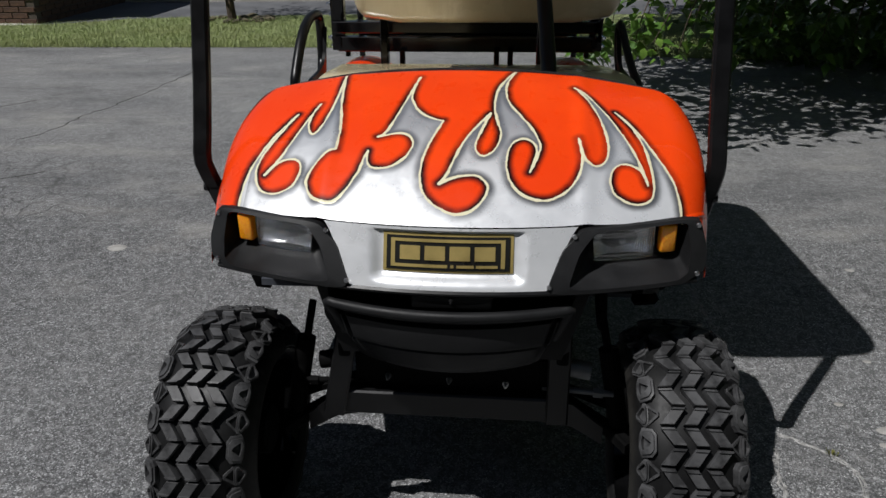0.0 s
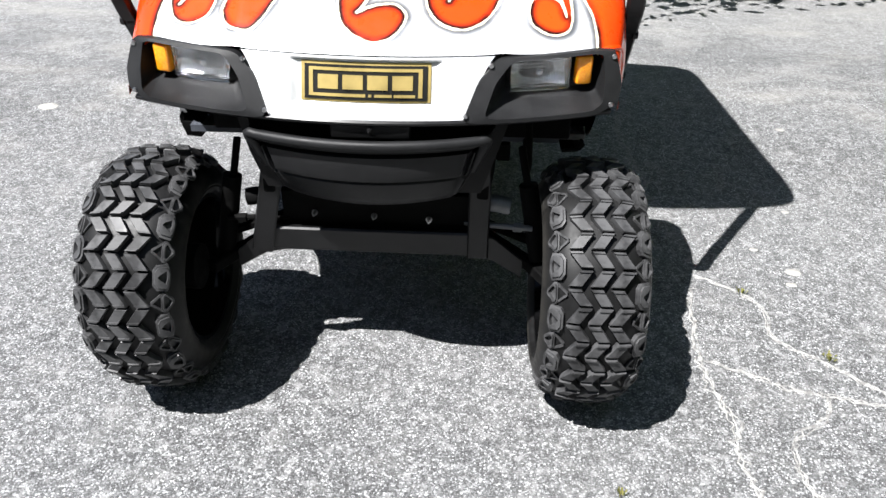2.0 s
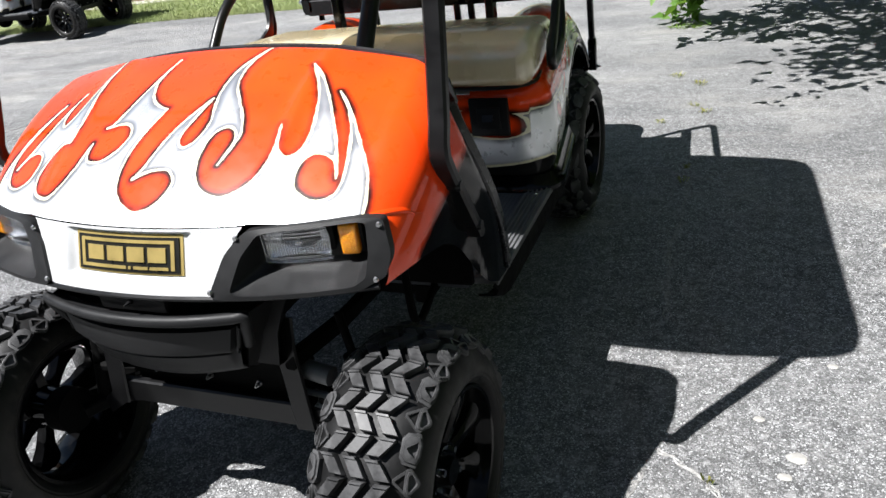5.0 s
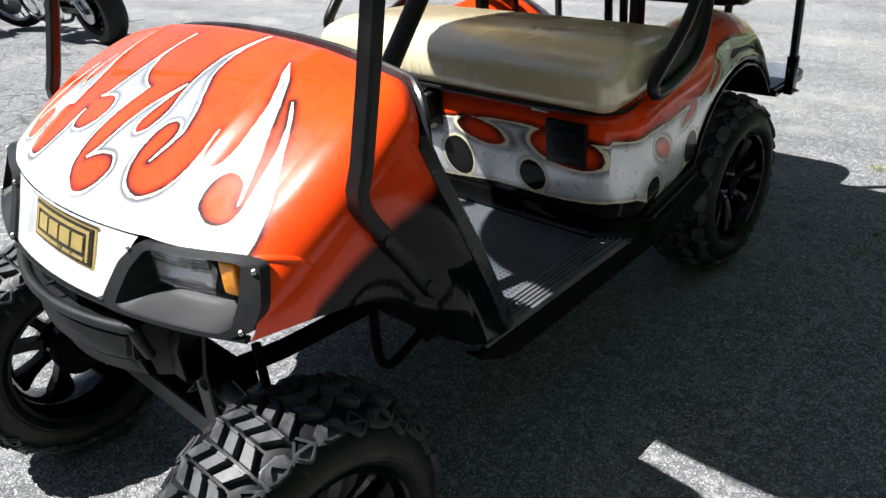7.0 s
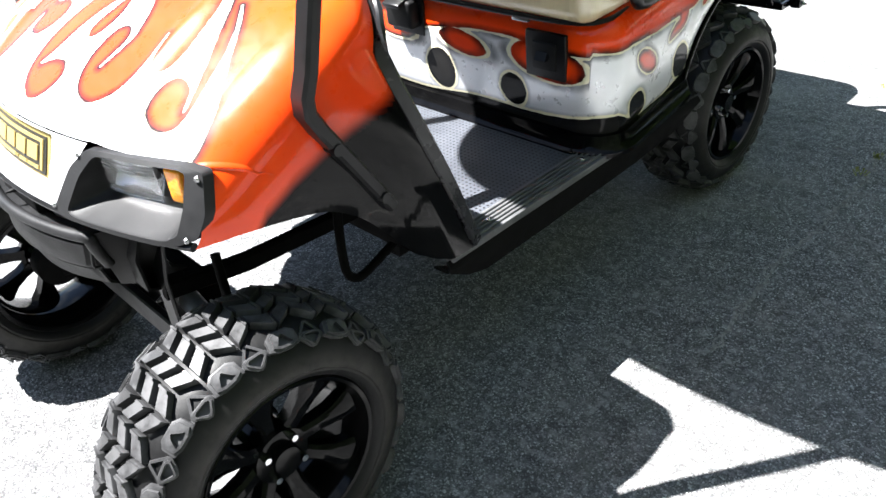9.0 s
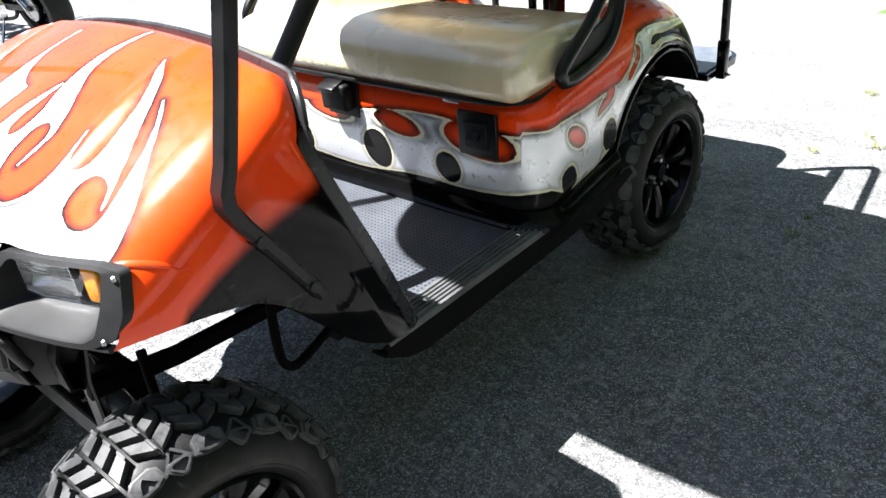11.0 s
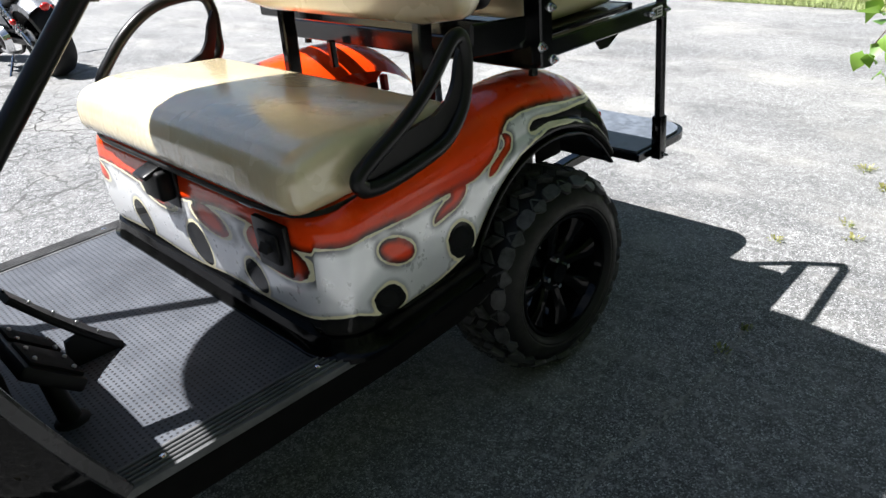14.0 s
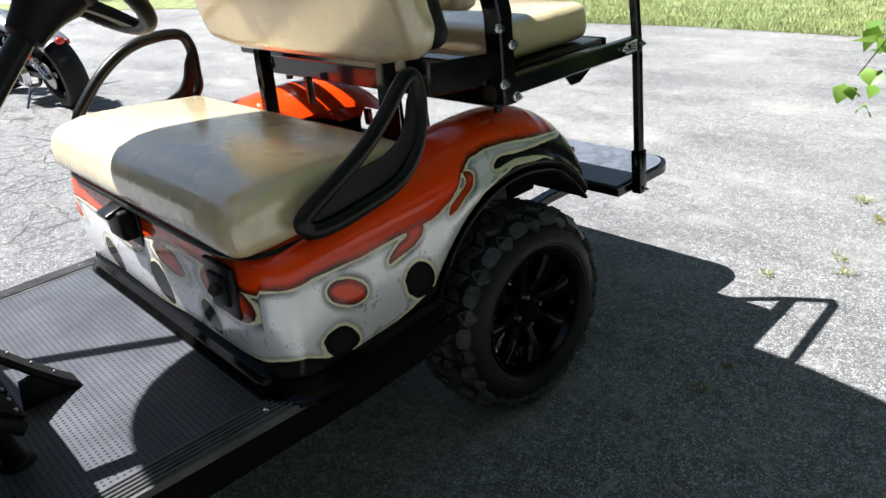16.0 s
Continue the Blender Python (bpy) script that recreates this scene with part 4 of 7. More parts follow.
# ---- floor, rocker panels ----
def build_floor():
    bm = bmesh.new()
    box(bm, (-0.068, 2.30, 0.425), (1.036, 0.78, 0.02))
    part("floor_deck", bm, "floor_rubber", cart, "black rubber floor mat with punched dots")
    for s, x0 in ((1, 0.487), (-1, -0.622)):
        bm = bmesh.new()
        # running strip with raised ribs
        box(bm, (x0, 2.225 if s > 0 else 2.275, 0.428), (0.072, 0.60 if s > 0 else 0.50, 0.018), None, 0.003)
        strip = part("running_strip", bm, "strip_rubber", cart, "ribbed grey running strip")
        for k in range(5):
            b2 = bmesh.new()
            box(b2, (x0 - 0.024 + 0.012 * k, 2.225 if s > 0 else 2.275, 0.439), (0.005, 0.57 if s > 0 else 0.48, 0.006), None, 0.0015, 1)
            part("rib", b2, "strip_rubber", strip)
        for y in (2.07, 2.405):
            b2 = bmesh.new()
            ball(b2, (x0 + 0.003, y, 0.441), 0.0075, (1, 1, 0.5), 10)
            part("rivet", b2, "chrome", strip)
        bm = bmesh.new()
        rows = []
        for y, z1, z0 in ((1.915, 0.425, 0.395), (1.975, 0.428, 0.36), (2.03, 0.425, 0.345), (2.2, 0.425, 0.345), (2.6, 0.428, 0.352), (2.78, 0.43, 0.365), (2.90, 0.43, 0.40)):
            xo = x0 + s * 0.034
            y = y if s > 0 else max(y, 2.02 + 0.02 * (y - 1.9))
            rows.append([Vector((xo - s * 0.006, y, z1)), Vector((xo, y, z1 - 0.008)), Vector((xo + s * 0.004, y, (z0 + z1) / 2)), Vector((xo - s * 0.006, y, z0)), Vector((xo - s * 0.05, y, z0 - 0.004))])
        thick_sheet(bm, rows, 0.006)
        part("rocker_panel", bm, "dirty_black", cart, "black plastic rocker panel")
    # pedals: a riveted brake pad on its stem and a long accelerator plank
    tilt = Matrix.Rotation(radians(-42), 4, "X")
    c = Vector((0.215, 1.985, 0.575))
    bm = bmesh.new()
    box(bm, c, (0.21, 0.12, 0.03), tilt, 0.008)
    brake = part("brake_pedal", bm, "black_plastic", cart, "black brake pedal with riveted plates")
    for k, w in ((-0.055, 0.06), (0.045, 0.10)):
        b2 = bmesh.new()
        box(b2, c + tilt @ Vector((k, 0, 0.018)), (w, 0.10, 0.008), tilt, 0.002)
        part("pedal_plate", b2, "dirty_black", brake)
    for i in range(4):
        for j in range(2):
            b2 = bmesh.new()
            ball(b2, c + tilt @ Vector((-0.075 + 0.05 * i, -0.036 + 0.072 * j, 0.023)), 0.0045, (1, 1, 1), 8)
            part("rivet", b2, "steel", brake)
    b2 = bmesh.new()
    rod(b2, (0.24, 2.0, 0.43), c, 0.022, 0.016)
    part("pedal_stem", b2, "black_plastic", brake)
    b2 = bmesh.new()
    ball(b2, (0.24, 2.0, 0.435), 0.034, (1, 1, 0.35), 16)
    part("pedal_boot", b2, "black_plastic", brake)
    bm = bmesh.new()
    sweep(bm, [(0.036, 2.0, 0.640), (0.036, 2.05, 0.575), (0.035, 2.10, 0.515), (0.034, 2.155, 0.455), (0.034, 2.175, 0.437)], square(0.068, 0.016, 0.005), up=(0, 1, 0.6))
    gas = part("accelerator_pedal", bm, "black_plastic", cart, "long black accelerator pedal")
    b2 = bmesh.new()
    thick_sheet(b2, [[(0.062, y, z0), (0.062, y + 0.01, z1)] for y, z0, z1 in ((2.06, 0.435, 0.50), (2.09, 0.435, 0.505), (2.13, 0.435, 0.48), (2.17, 0.435, 0.445))], 0.012)
    part("pedal_bracket", b2, "black_plastic", gas)
    for k in range(5):
        b2 = bmesh.new()
        q = k / 4
        ball(b2, (0.036, 2.005 + 0.14 * q, 0.648 - 0.168 * q), 0.004, (1, 1, 1), 8)
        part("rivet", b2, "steel", gas)


build_floor()


# ---- rear body: seat base and fenders ----
CORNER = 0.10


def base_path(q, xw=0.53):
    """A point of the plan outline, q metres along from the middle of the front panel round the corner to the rear, and its outward way."""
    yf = 2.44
    if q <= xw - CORNER:
        return q, yf, 0, -1
    q -= xw - CORNER
    arc = CORNER * math.pi / 2
    if q <= arc:
        t = q / CORNER
        return xw - CORNER + CORNER * math.sin(t), yf + CORNER - CORNER * math.cos(t), math.sin(t), -math.cos(t)
    return xw, yf + CORNER + q - arc, 1, 0


# the cart stands a few degrees turned on the lot: half widths of the body on its two sides
HALF = {1: 0.53, -1: 0.632}
Q_SIDE = {s: HALF[s] - CORNER + CORNER * math.pi / 2 - (2.44 + CORNER) for s in (1, -1)}


def plan_at(q):
    s = 1 if q >= 0 else -1
    x, y, nx, ny = base_path(abs(q), HALF[s])
    return s, x, y, nx, ny


def arch_z(y):
    k = (y - AXLE_R) / 0.355
    return 0.31 + 0.355 * math.sqrt(max(0.0, 1 - k * k)) if abs(k) < 1 else 0.31


def base_point(q, h):
    s, x, y, nx, ny = plan_at(q)
    zt = lerp(y, (2.44, 2.6, 2.8, 3.0, 3.1, 3.15, 3.2, 3.25, 3.3, 3.35, 3.4, 3.44, 3.47, 3.5), (0.755, 0.765, 0.79, 0.812, 0.819, 0.82, 0.819, 0.815, 0.806, 0.791, 0.768, 0.74, 0.71, 0.665))
    zb = max(0.452, arch_z(y)) if y < 3.3 else lerp(y, (3.3, 3.35, 3.4, 3.45, 3.5), (0.65, 0.638, 0.615, 0.57, 0.505))
    rnd = 0.055 if y < 2.6 else lerp(y, (2.6, 3.0), (0.055, 0.11))
    lim = zt - rnd
    if h < 0.72:
        g = h / 0.72
        z = zb + (lim - zb) * g
        out = 0.012 * math.sin(math.pi * g) - 0.014 * (1 - g) ** 2 + lerp(y, (2.9, 3.2), (0.0, 0.012)) * (1 - g)
    elif h < 0.92:
        t = (h - 0.72) / 0.20 * math.pi / 2
        z = lim + rnd * math.sin(t)
        out = -rnd * (1 - math.cos(t))
    else:
        g = (h - 0.92) / 0.08
        z, out = zt + 0.004 * g - lerp(y, (2.85, 3.0), (0.0, 0.085)) * g ** 2, -rnd - lerp(y, (2.85, 3.0), (0.10, 0.16)) * g
    px, py = x + nx * out, y + ny * out
    return (s * px + (skew(py) if s > 0 else 0.0), py, z)


def build_rear_body():
    qs = np.concatenate([np.linspace(-Q_SIDE[-1] - 3.5, -0.85, 130)[:-1], np.linspace(-0.85, 0.75, 260)[:-1], np.linspace(0.75, Q_SIDE[1] + 3.5, 260)])
    hs = np.concatenate([np.linspace(0, 0.92, 88)[:-1], np.linspace(0.92, 1, 9)])
    P = np.array([base_point(q, h) for h in hs for q in qs])
    plan = np.array([plan_at(q)[1:] for h in hs for q in qs])
    Q = np.array([q for h in hs for q in qs])
    # front panel coordinates: x and z; side coordinates: y and z
    front = np.column_stack([Q, P[:, 2]])
    side = np.column_stack([plan[:, 1], P[:, 2]])
    onside = (plan[:, 2] > 0.5)
    z = P[:, 2]
    wave = 0.672 + 0.012 * np.sin(Q * 9.0) + 0.012 * np.where(onside, 0.0, Q / 0.5)
    ys = plan[:, 1]
    wside = np.interp(ys, (2.44, 2.49, 2.54, 2.61, 2.672, 2.754, 2.82, 2.893, 2.951, 2.99, 3.014, 3.052, 3.11, 3.182, 3.269, 3.36, 3.452, 3.5), (0.684, 0.680, 0.683, 0.679, 0.674, 0.673, 0.672, 0.670, 0.686, 0.705, 0.736, 0.755, 0.760, 0.754, 0.737, 0.722, 0.707, 0.66))
    edge = np.where(onside, wside, wave)
    lick = z - edge
    for cx, cz, rx, rz, t in ((-0.545, 0.640, 0.055, 0.022, -20), (-0.18, 0.652, 0.10, 0.030, -6), (0.087, 0.650, 0.092, 0.031, -8), (0.362, 0.648, 0.116, 0.046, -6)):
        lick = np.where(onside, lick, np.maximum(lick, oval(front, cx, cz, rx, rz, t)))
    right = Q > 0
    drops = ([(2.619 + 0.053 * math.cos(t) + 0.0075 * math.sin(t), 0.6215 - 0.025 * math.cos(t) + 0.029 * math.sin(t)) for t in np.linspace(0, 2 * math.pi, 12, endpoint=False)],
             [(2.831, 0.688), (2.860, 0.676), (2.855, 0.654), (2.821, 0.636), (2.773, 0.629), (2.739, 0.626), (2.741, 0.644), (2.778, 0.664), (2.802, 0.669), (2.802, 0.683)],
             [(3.002, 0.744), (3.033, 0.738), (3.052, 0.722), (3.043, 0.698), (3.004, 0.680), (2.970, 0.661), (2.941, 0.660), (2.951, 0.681), (2.985, 0.696), (3.014, 0.708), (3.019, 0.722)])
    for pts in drops:
        d = np.full(len(P), -0.3)
        pick = onside & right
        d[pick] = -signed(side[pick], curve2(pts + pts[:1], 4)[:-1])
        lick = np.where(pick, np.maximum(lick, d), lick)
    low = np.where(onside, np.interp(ys, (2.5, 2.55, 2.638, 2.744, 2.816, 2.874, 2.917, 2.97, 3.014, 3.067, 3.129, 3.197, 3.327, 3.5), (0.53, 0.503, 0.478, 0.482, 0.497, 0.516, 0.554, 0.599, 0.637, 0.671, 0.688, 0.699, 0.678, 0.60)), 0.497 + 0.03 * np.clip(Q, 0, 0.5) / 0.5 + 0.006 * np.sin(Q * 14))
    hole = low - z
    for cx, cz, rx, rz in ((-0.61, 0.535, 0.035, 0.05), (-0.325, 0.548, 0.05, 0.056), (0.001, 0.562, 0.056, 0.062), (0.257, 0.558, 0.045, 0.047)):
        hole = np.where(onside, hole, np.maximum(hole, oval(front, cx, cz, rx, rz, 12)))
    for pts in ([(2.773, 0.574), (2.795, 0.598), (2.831, 0.600), (2.866, 0.570), (2.879, 0.526), (2.856, 0.502), (2.821, 0.500), (2.785, 0.530)],
                [(2.532, 0.548), (2.556, 0.562), (2.590, 0.562), (2.622, 0.535), (2.638, 0.494), (2.61, 0.478), (2.575, 0.484), (2.545, 0.51)],
                [(3.122, 0.720), (3.140, 0.732), (3.165, 0.733), (3.226, 0.722), (3.279, 0.716), (3.36, 0.709), (3.44, 0.705), (3.448, 0.75), (3.52, 0.76), (3.52, 0.60), (3.40, 0.63), (3.327, 0.676), (3.216, 0.703), (3.139, 0.702), (3.124, 0.709)]):
        d = np.full(len(P), -0.3)
        pick = onside & right
        d[pick] = -signed(side[pick], curve2(pts + pts[:1], 4)[:-1])
        hole = np.where(pick, np.maximum(hole, d), hole)
    # the far fender's top is plain orange
    bare = onside & ~right & (ys > 2.8)
    lick, hole = np.where(bare, 0.3, lick), np.where(bare, -0.3, hole)
    ob = surface("rear_body", P, len(qs), len(hs), "flame_paint", cart, "glossy orange seat base and fenders with silver flames and black drops")
    paint(ob, lick=lick, hole=hole, fade=np.zeros(len(P)), cast=np.full(len(P), -0.3))
    # fender lip, inner arch, deck and lower skirt
    for s in (1, -1):
        bm = bmesh.new()
        ys = np.linspace(2.86, 3.5, 40)
        lip = [Vector(base_point(s * (Q_SIDE[s] + y), 0.0)) + Vector((s * 0.004, 0, -0.004)) for y in ys]
        sweep(bm, lip, square(0.022, 0.010, 0.003), up=(0, 0, 1))
        part("fender_lip", bm, "gloss_black", cart, "black fender lip")
        bm = bmesh.new()
        rows = [[p + Vector((-s * d, 0, -0.002)) for p in lip] for d in (0.0, 0.1, 0.24)]
        grid(bm, rows)
        part("wheel_well", bm, "dirty_black", cart)
        bm = bmesh.new()
        box(bm, (s * 0.40 - 0.075, 3.34, 0.60), (0.012, 0.10, 0.11), None, 0.003)
        part("shock_bracket", bm, "dirty_black", cart)
    bm = bmesh.new()
    rows = []
    for q in np.linspace(-1.03, 0.93, 76):
        s, x, y, nx, ny = plan_at(q)
        k = skew(y) if s > 0 else 0.0
        rows.append([Vector((s * (x + nx * d) + k, y + ny * d, z)) for d, z in ((-0.012, 0.482), (0.003, 0.478), (0.008, 0.462), (0.016, 0.446), (0.024, 0.440), (0.024, 0.428))])
    thick_sheet(bm, rows, 0.004)
    part("lower_skirt", bm, "gloss_black", cart, "glossy black lower skirt")
    bm = bmesh.new()
    box(bm, (-0.06, 2.72, 0.60), (0.94, 0.50, 0.30))
    box(bm, (-0.1, 3.18, 0.52), (0.60, 0.50, 0.14), None, 0.02)
    part("inner_tub", bm, "black_plastic", cart)
    # tail light
    for s in (1, -1):
        bm = bmesh.new()
        box(bm, (s * 0.472 - 0.1, 3.498, 0.612), (0.03, 0.022, 0.062), None, 0.006)
        part("tail_light", bm, "red_plastic", cart, "red tail light")


build_rear_body()


def build_receptacles():
    bm = bmesh.new()
    box(bm, (0.366, 2.432, 0.667), (0.118, 0.014, 0.112), None, 0.004)
    ch = part("charger_socket", bm, "satin_black", cart, "black square charger socket with a flap")
    b2 = bmesh.new()
    box(b2, (0.366, 2.423, 0.667), (0.07, 0.01, 0.066), None, 0.004)
    part("flap", b2, "black_plastic", ch)
    b2 = bmesh.new()
    rod(b2, (0.35, 2.414, 0.668), (0.382, 2.414, 0.668), 0.012, None, 3)
    part("pull_tab", b2, "satin_black", ch)
    bm = bmesh.new()
    box(bm, (-0.115, 2.42, 0.700), (0.10, 0.045, 0.075), None, 0.010, 3)
    sw = part("switch_box", bm, "black_plastic", cart, "black switch box under the seat")
    b2 = bmesh.new()
    box(b2, (-0.115, 2.40, 0.735), (0.065, 0.05, 0.014), Matrix.Rotation(0.3, 4, "X"), 0.005)
    part("switch_cap", b2, "satin_black", sw)
    b2 = bmesh.new()
    box(b2, (-0.115, 2.437, 0.69), (0.13, 0.012, 0.10), None, 0.004)
    part("switch_plate", b2, "satin_black", sw)
    b2 = bmesh.new()
    box(b2, (0.29, 2.433, 0.742), (0.05, 0.012, 0.012), None, 0.003)
    part("seat_latch", b2, "steel", cart)


build_receptacles()


def build_seats():
    bm = bmesh.new()
    cushion(bm, 1.05, 0.475, 0.134, 0.045, 7, 0.008)
    for v in bm.verts:
        f = max(0.0, 1 - (v.co.y + 0.235) / 0.10)
        v.co.z -= 0.03 * f * f if v.co.z > 0.06 else 0.0
        v.co.z -= 0.030 * min(1.0, max(0.0, (v.co.y + 0.10) / 0.30)) if v.co.z > 0.06 else 0.0
        # puckers along the front edge
        if v.co.y < -0.2:
            v.co.y += 0.0025 * math.sin(v.co.x * 140)
    bmesh.ops.translate(bm, verts=bm.verts, vec=(-0.02, 2.648, 0.754))
    for v in bm.verts:
        v.co.x += skew(v.co.y) * (1.0 if v.co.x > 0 else 0.3)
    seat = part("seat_cushion", bm, "tan_vinyl", cart, "tan vinyl bench seat cushion", 60)
    bm = bmesh.new()
    pts = []
    for t in np.linspace(0, 2 * math.pi, 80, endpoint=False):
        c, s = math.cos(t), math.sin(t)
        k = (abs(c) ** 8 + abs(s) ** 8) ** (-1 / 8)
        yy = 2.648 + 0.227 * s * k
        pts.append((-0.02 + 0.517 * c * k + skew(yy) * (1.0 if c > 0 else 0.3), yy, 0.753))
    sweep(bm, pts, ring(0.006, 8), closed=True)
    part("piping", bm, "satin_black", seat, "black seat piping")
    bm = bmesh.new()
    box(bm, (-0.03, 2.65, 0.752), (0.94, 0.40, 0.014), None, 0.004)
    part("seat_board", bm, "black_plastic", seat)
    # front backrest and its black back shell
    lean = Matrix.Translation((-0.005, 2.965, 0.995)) @ Matrix.Rotation(radians(14), 4, "X")
    bm = bmesh.new()
    cushion(bm, 0.97, 0.085, 0.40, 0.04, 6)
    for v in bm.verts:
        r = (abs(v.co.x) / 0.485) ** 12
        v.co.z = 0.2 + (v.co.z - 0.2) * (1 - 0.3 * r)
    bmesh.ops.transform(bm, matrix=lean, verts=bm.verts)
    back = part("backrest", bm, "tan_vinyl", cart, "tan vinyl front backrest", 60)
    bm = bmesh.new()
    cushion(bm, 0.965, 0.05, 0.41, 0.024, 4)
    for v in bm.verts:
        r = (abs(v.co.x) / 0.49) ** 12
        v.co.z = 0.2 + (v.co.z - 0.2) * (1 - 0.3 * r)
    bmesh.ops.transform(bm, matrix=lean @ Matrix.Translation((0, 0.04, -0.004)), verts=bm.verts)
    part("back_shell", bm, "black_plastic", back, "black backrest shell")
    # rear seat facing backwards
    bm = bmesh.new()
    cushion(bm, 0.86, 0.40, 0.105, 0.042, 6, 0.012)
    bmesh.ops.translate(bm, verts=bm.verts, vec=(-0.10, 3.475, 0.905))
    part("rear_cushion", bm, "tan_vinyl", cart, "tan vinyl rear seat cushion", 60)
    bm = bmesh.new()
    cushion(bm, 0.86, 0.08, 0.34, 0.036, 5)
    bmesh.ops.transform(bm, matrix=Matrix.Translation((-0.10, 3.21, 1.06)) @ Matrix.Rotation(radians(-10), 4, "X"), verts=bm.verts)
    part("rear_backrest", bm, "tan_vinyl", cart, "tan vinyl rear backrest", 60)


build_seats()


def bolt(p, d, parent, r=0.010, mat="chrome"):
    bm = bmesh.new()
    p, d = Vector(p), Vector(d)
    rod(bm, p, p + d * 0.004, r * 1.3, None, 14)
    rod(bm, p + d * 0.004, p + d * 0.012, r, r * 0.9, 6)
    rod(bm, p + d * 0.012, p + d * 0.018, r * 0.55, r * 0.5, 8)
    return part("bolt", bm, mat, parent, "bright bolt")


def tube(name, pts, w, h, mat="frame_black", label="", parent=None, up=(0, 0, 1)):
    bm = bmesh.new()
    sweep(bm, pts, square(w, h), up=up)
    return part(name, bm, mat, parent or cart, label)


def build_rear_kit():
    cx, hw = -0.098, 0.52
    for s in (1, -1):
        x = cx + s * hw
        post = tube("rear_upright", [(x, 3.205, 0.848), (x, 3.21, 1.06), (x - s * 0.01, 3.13, 1.45), (x - s * 0.04, 2.98, 1.89)], 0.045, 0.055, label="black square steel upright", up=(1, 0, 0))
        bolt((x + s * 0.024, 3.186, 0.90), (s, 0, 0), post)
        bolt((x + s * 0.024, 3.226, 0.862), (s, 0, 0), post)
        bolt((x + s * 0.024, 3.224, 0.985), (s, 0, 0), post)
        bolt((x + s * 0.024, 3.184, 1.03), (s, 0, 0), post)
        xe = x - 0.038
        tube("seat_rail", [(x, 3.16, 0.885), (xe, 3.81, 0.866)], 0.03, 0.046, label="black steel seat rail")
        bolt((xe + s * 0.016 + 0.006, 3.715, 0.87), (s, 0, 0), cart, 0.007)
        b2 = bmesh.new()
        thick_sheet(b2, [[(x - 0.02 - s * 0.012, 3.46 + d, 0.862), (x - 0.02 - s * 0.012, 3.47 + 0.55 * d, 0.862 - h)] for d, h in ((0.0, 0.006), (0.06, 0.045), (0.12, 0.045), (0.16, 0.02))], 0.006)
        part("rail_gusset", b2, "frame_black", cart)
        if s > 0:
            tube("side_plate", [(x - s * 0.004, 3.19, 0.935), (x - s * 0.004, 2.985, 0.955)], 0.012, 0.075, label="black steel side plate")
        xp = xe - s * 0.004
        foot = tube("footrest_post", [(xp, 3.822, 0.40), (xp, 3.815, 0.86), (xp, 3.79, 1.12), (xp, 3.75, 1.16), (xp, 3.36, 1.25)], 0.024, 0.026, label="black steel footrest post", up=(1, 0, 0))
        bolt((xp + s * 0.012, 3.815, 0.865), (s, 0, 0), foot, 0.008)
        b2 = bmesh.new()
        box(b2, (xp, 3.82, 0.468), (0.034, 0.036, 0.14), None, 0.004)
        part("post_sleeve", b2, "frame_black", foot)
        bolt((xp + s * 0.017, 3.822, 0.412), (s, 0, 0), foot, 0.006)
        b2 = bmesh.new()
        box(b2, (xe + s * 0.0155 + 0.004, 3.755, 0.868), (0.002, 0.055, 0.030), Matrix.Rotation(0.058, 4, "Z"))
        st = part("warning_sticker", b2, "white_sticker", cart, "small white warning sticker with dark bars")
        for dy, dz, w, h in ((-0.012, 0.0, 0.018, 0.018), (0.012, 0.008, 0.02, 0.004), (0.012, 0.0, 0.02, 0.004), (0.012, -0.008, 0.02, 0.004)):
            b3 = bmesh.new()
            box(b3, (xe + s * 0.0168 + 0.004 - 0.058 * dy, 3.755 + dy, 0.868 + dz), (0.001, w, h), Matrix.Rotation(0.058, 4, "Z"))
            part("sticker_bar", b3, "plate_black", st)
        tube("support_leg", [(x - s * 0.03, 3.215, 0.818), (x - s * 0.03, 3.22, 0.86)], 0.02, 0.02, up=(1, 0, 0))
        # inner supports below the front backrest
        xi = cx + s * 0.30
        tube("back_support", [(xi, 3.02, 0.74), (xi, 3.03, 0.94), (xi, 3.06, 1.25)], 0.045, 0.03, label="black backrest support", up=(1, 0, 0))
        for d in (0.115, 0.17) if s > 0 else (0.05,):
            tube("inner_leg", [(xi - s * d, 3.14, 0.56 if s > 0 else 0.78), (xi - s * d, 3.14, 0.86)], 0.022, 0.022, up=(1, 0, 0))
    tube("cross_bar", [(cx - hw, 3.10, 0.955), (cx + hw, 3.10, 0.955)], 0.045, 0.045, label="black steel cross bar")
    tube("cross_bar", [(cx - hw, 3.19, 0.875), (cx + hw, 3.19, 0.875)], 0.04, 0.06, label="black steel cross bar")
    bm = bmesh.new()
    box(bm, (cx, 3.48, 0.893), (0.90, 0.42, 0.02), None, 0.006)
    box(bm, (cx, 3.70, 0.885), (0.90, 0.02, 0.035), None, 0.004)
    part("seat_pan", bm, "frame_black", cart, "black rear seat pan")
    # footplate: a tray with rounded rear corners and a dimpled mat in a raised rim
    fx = cx - 0.045

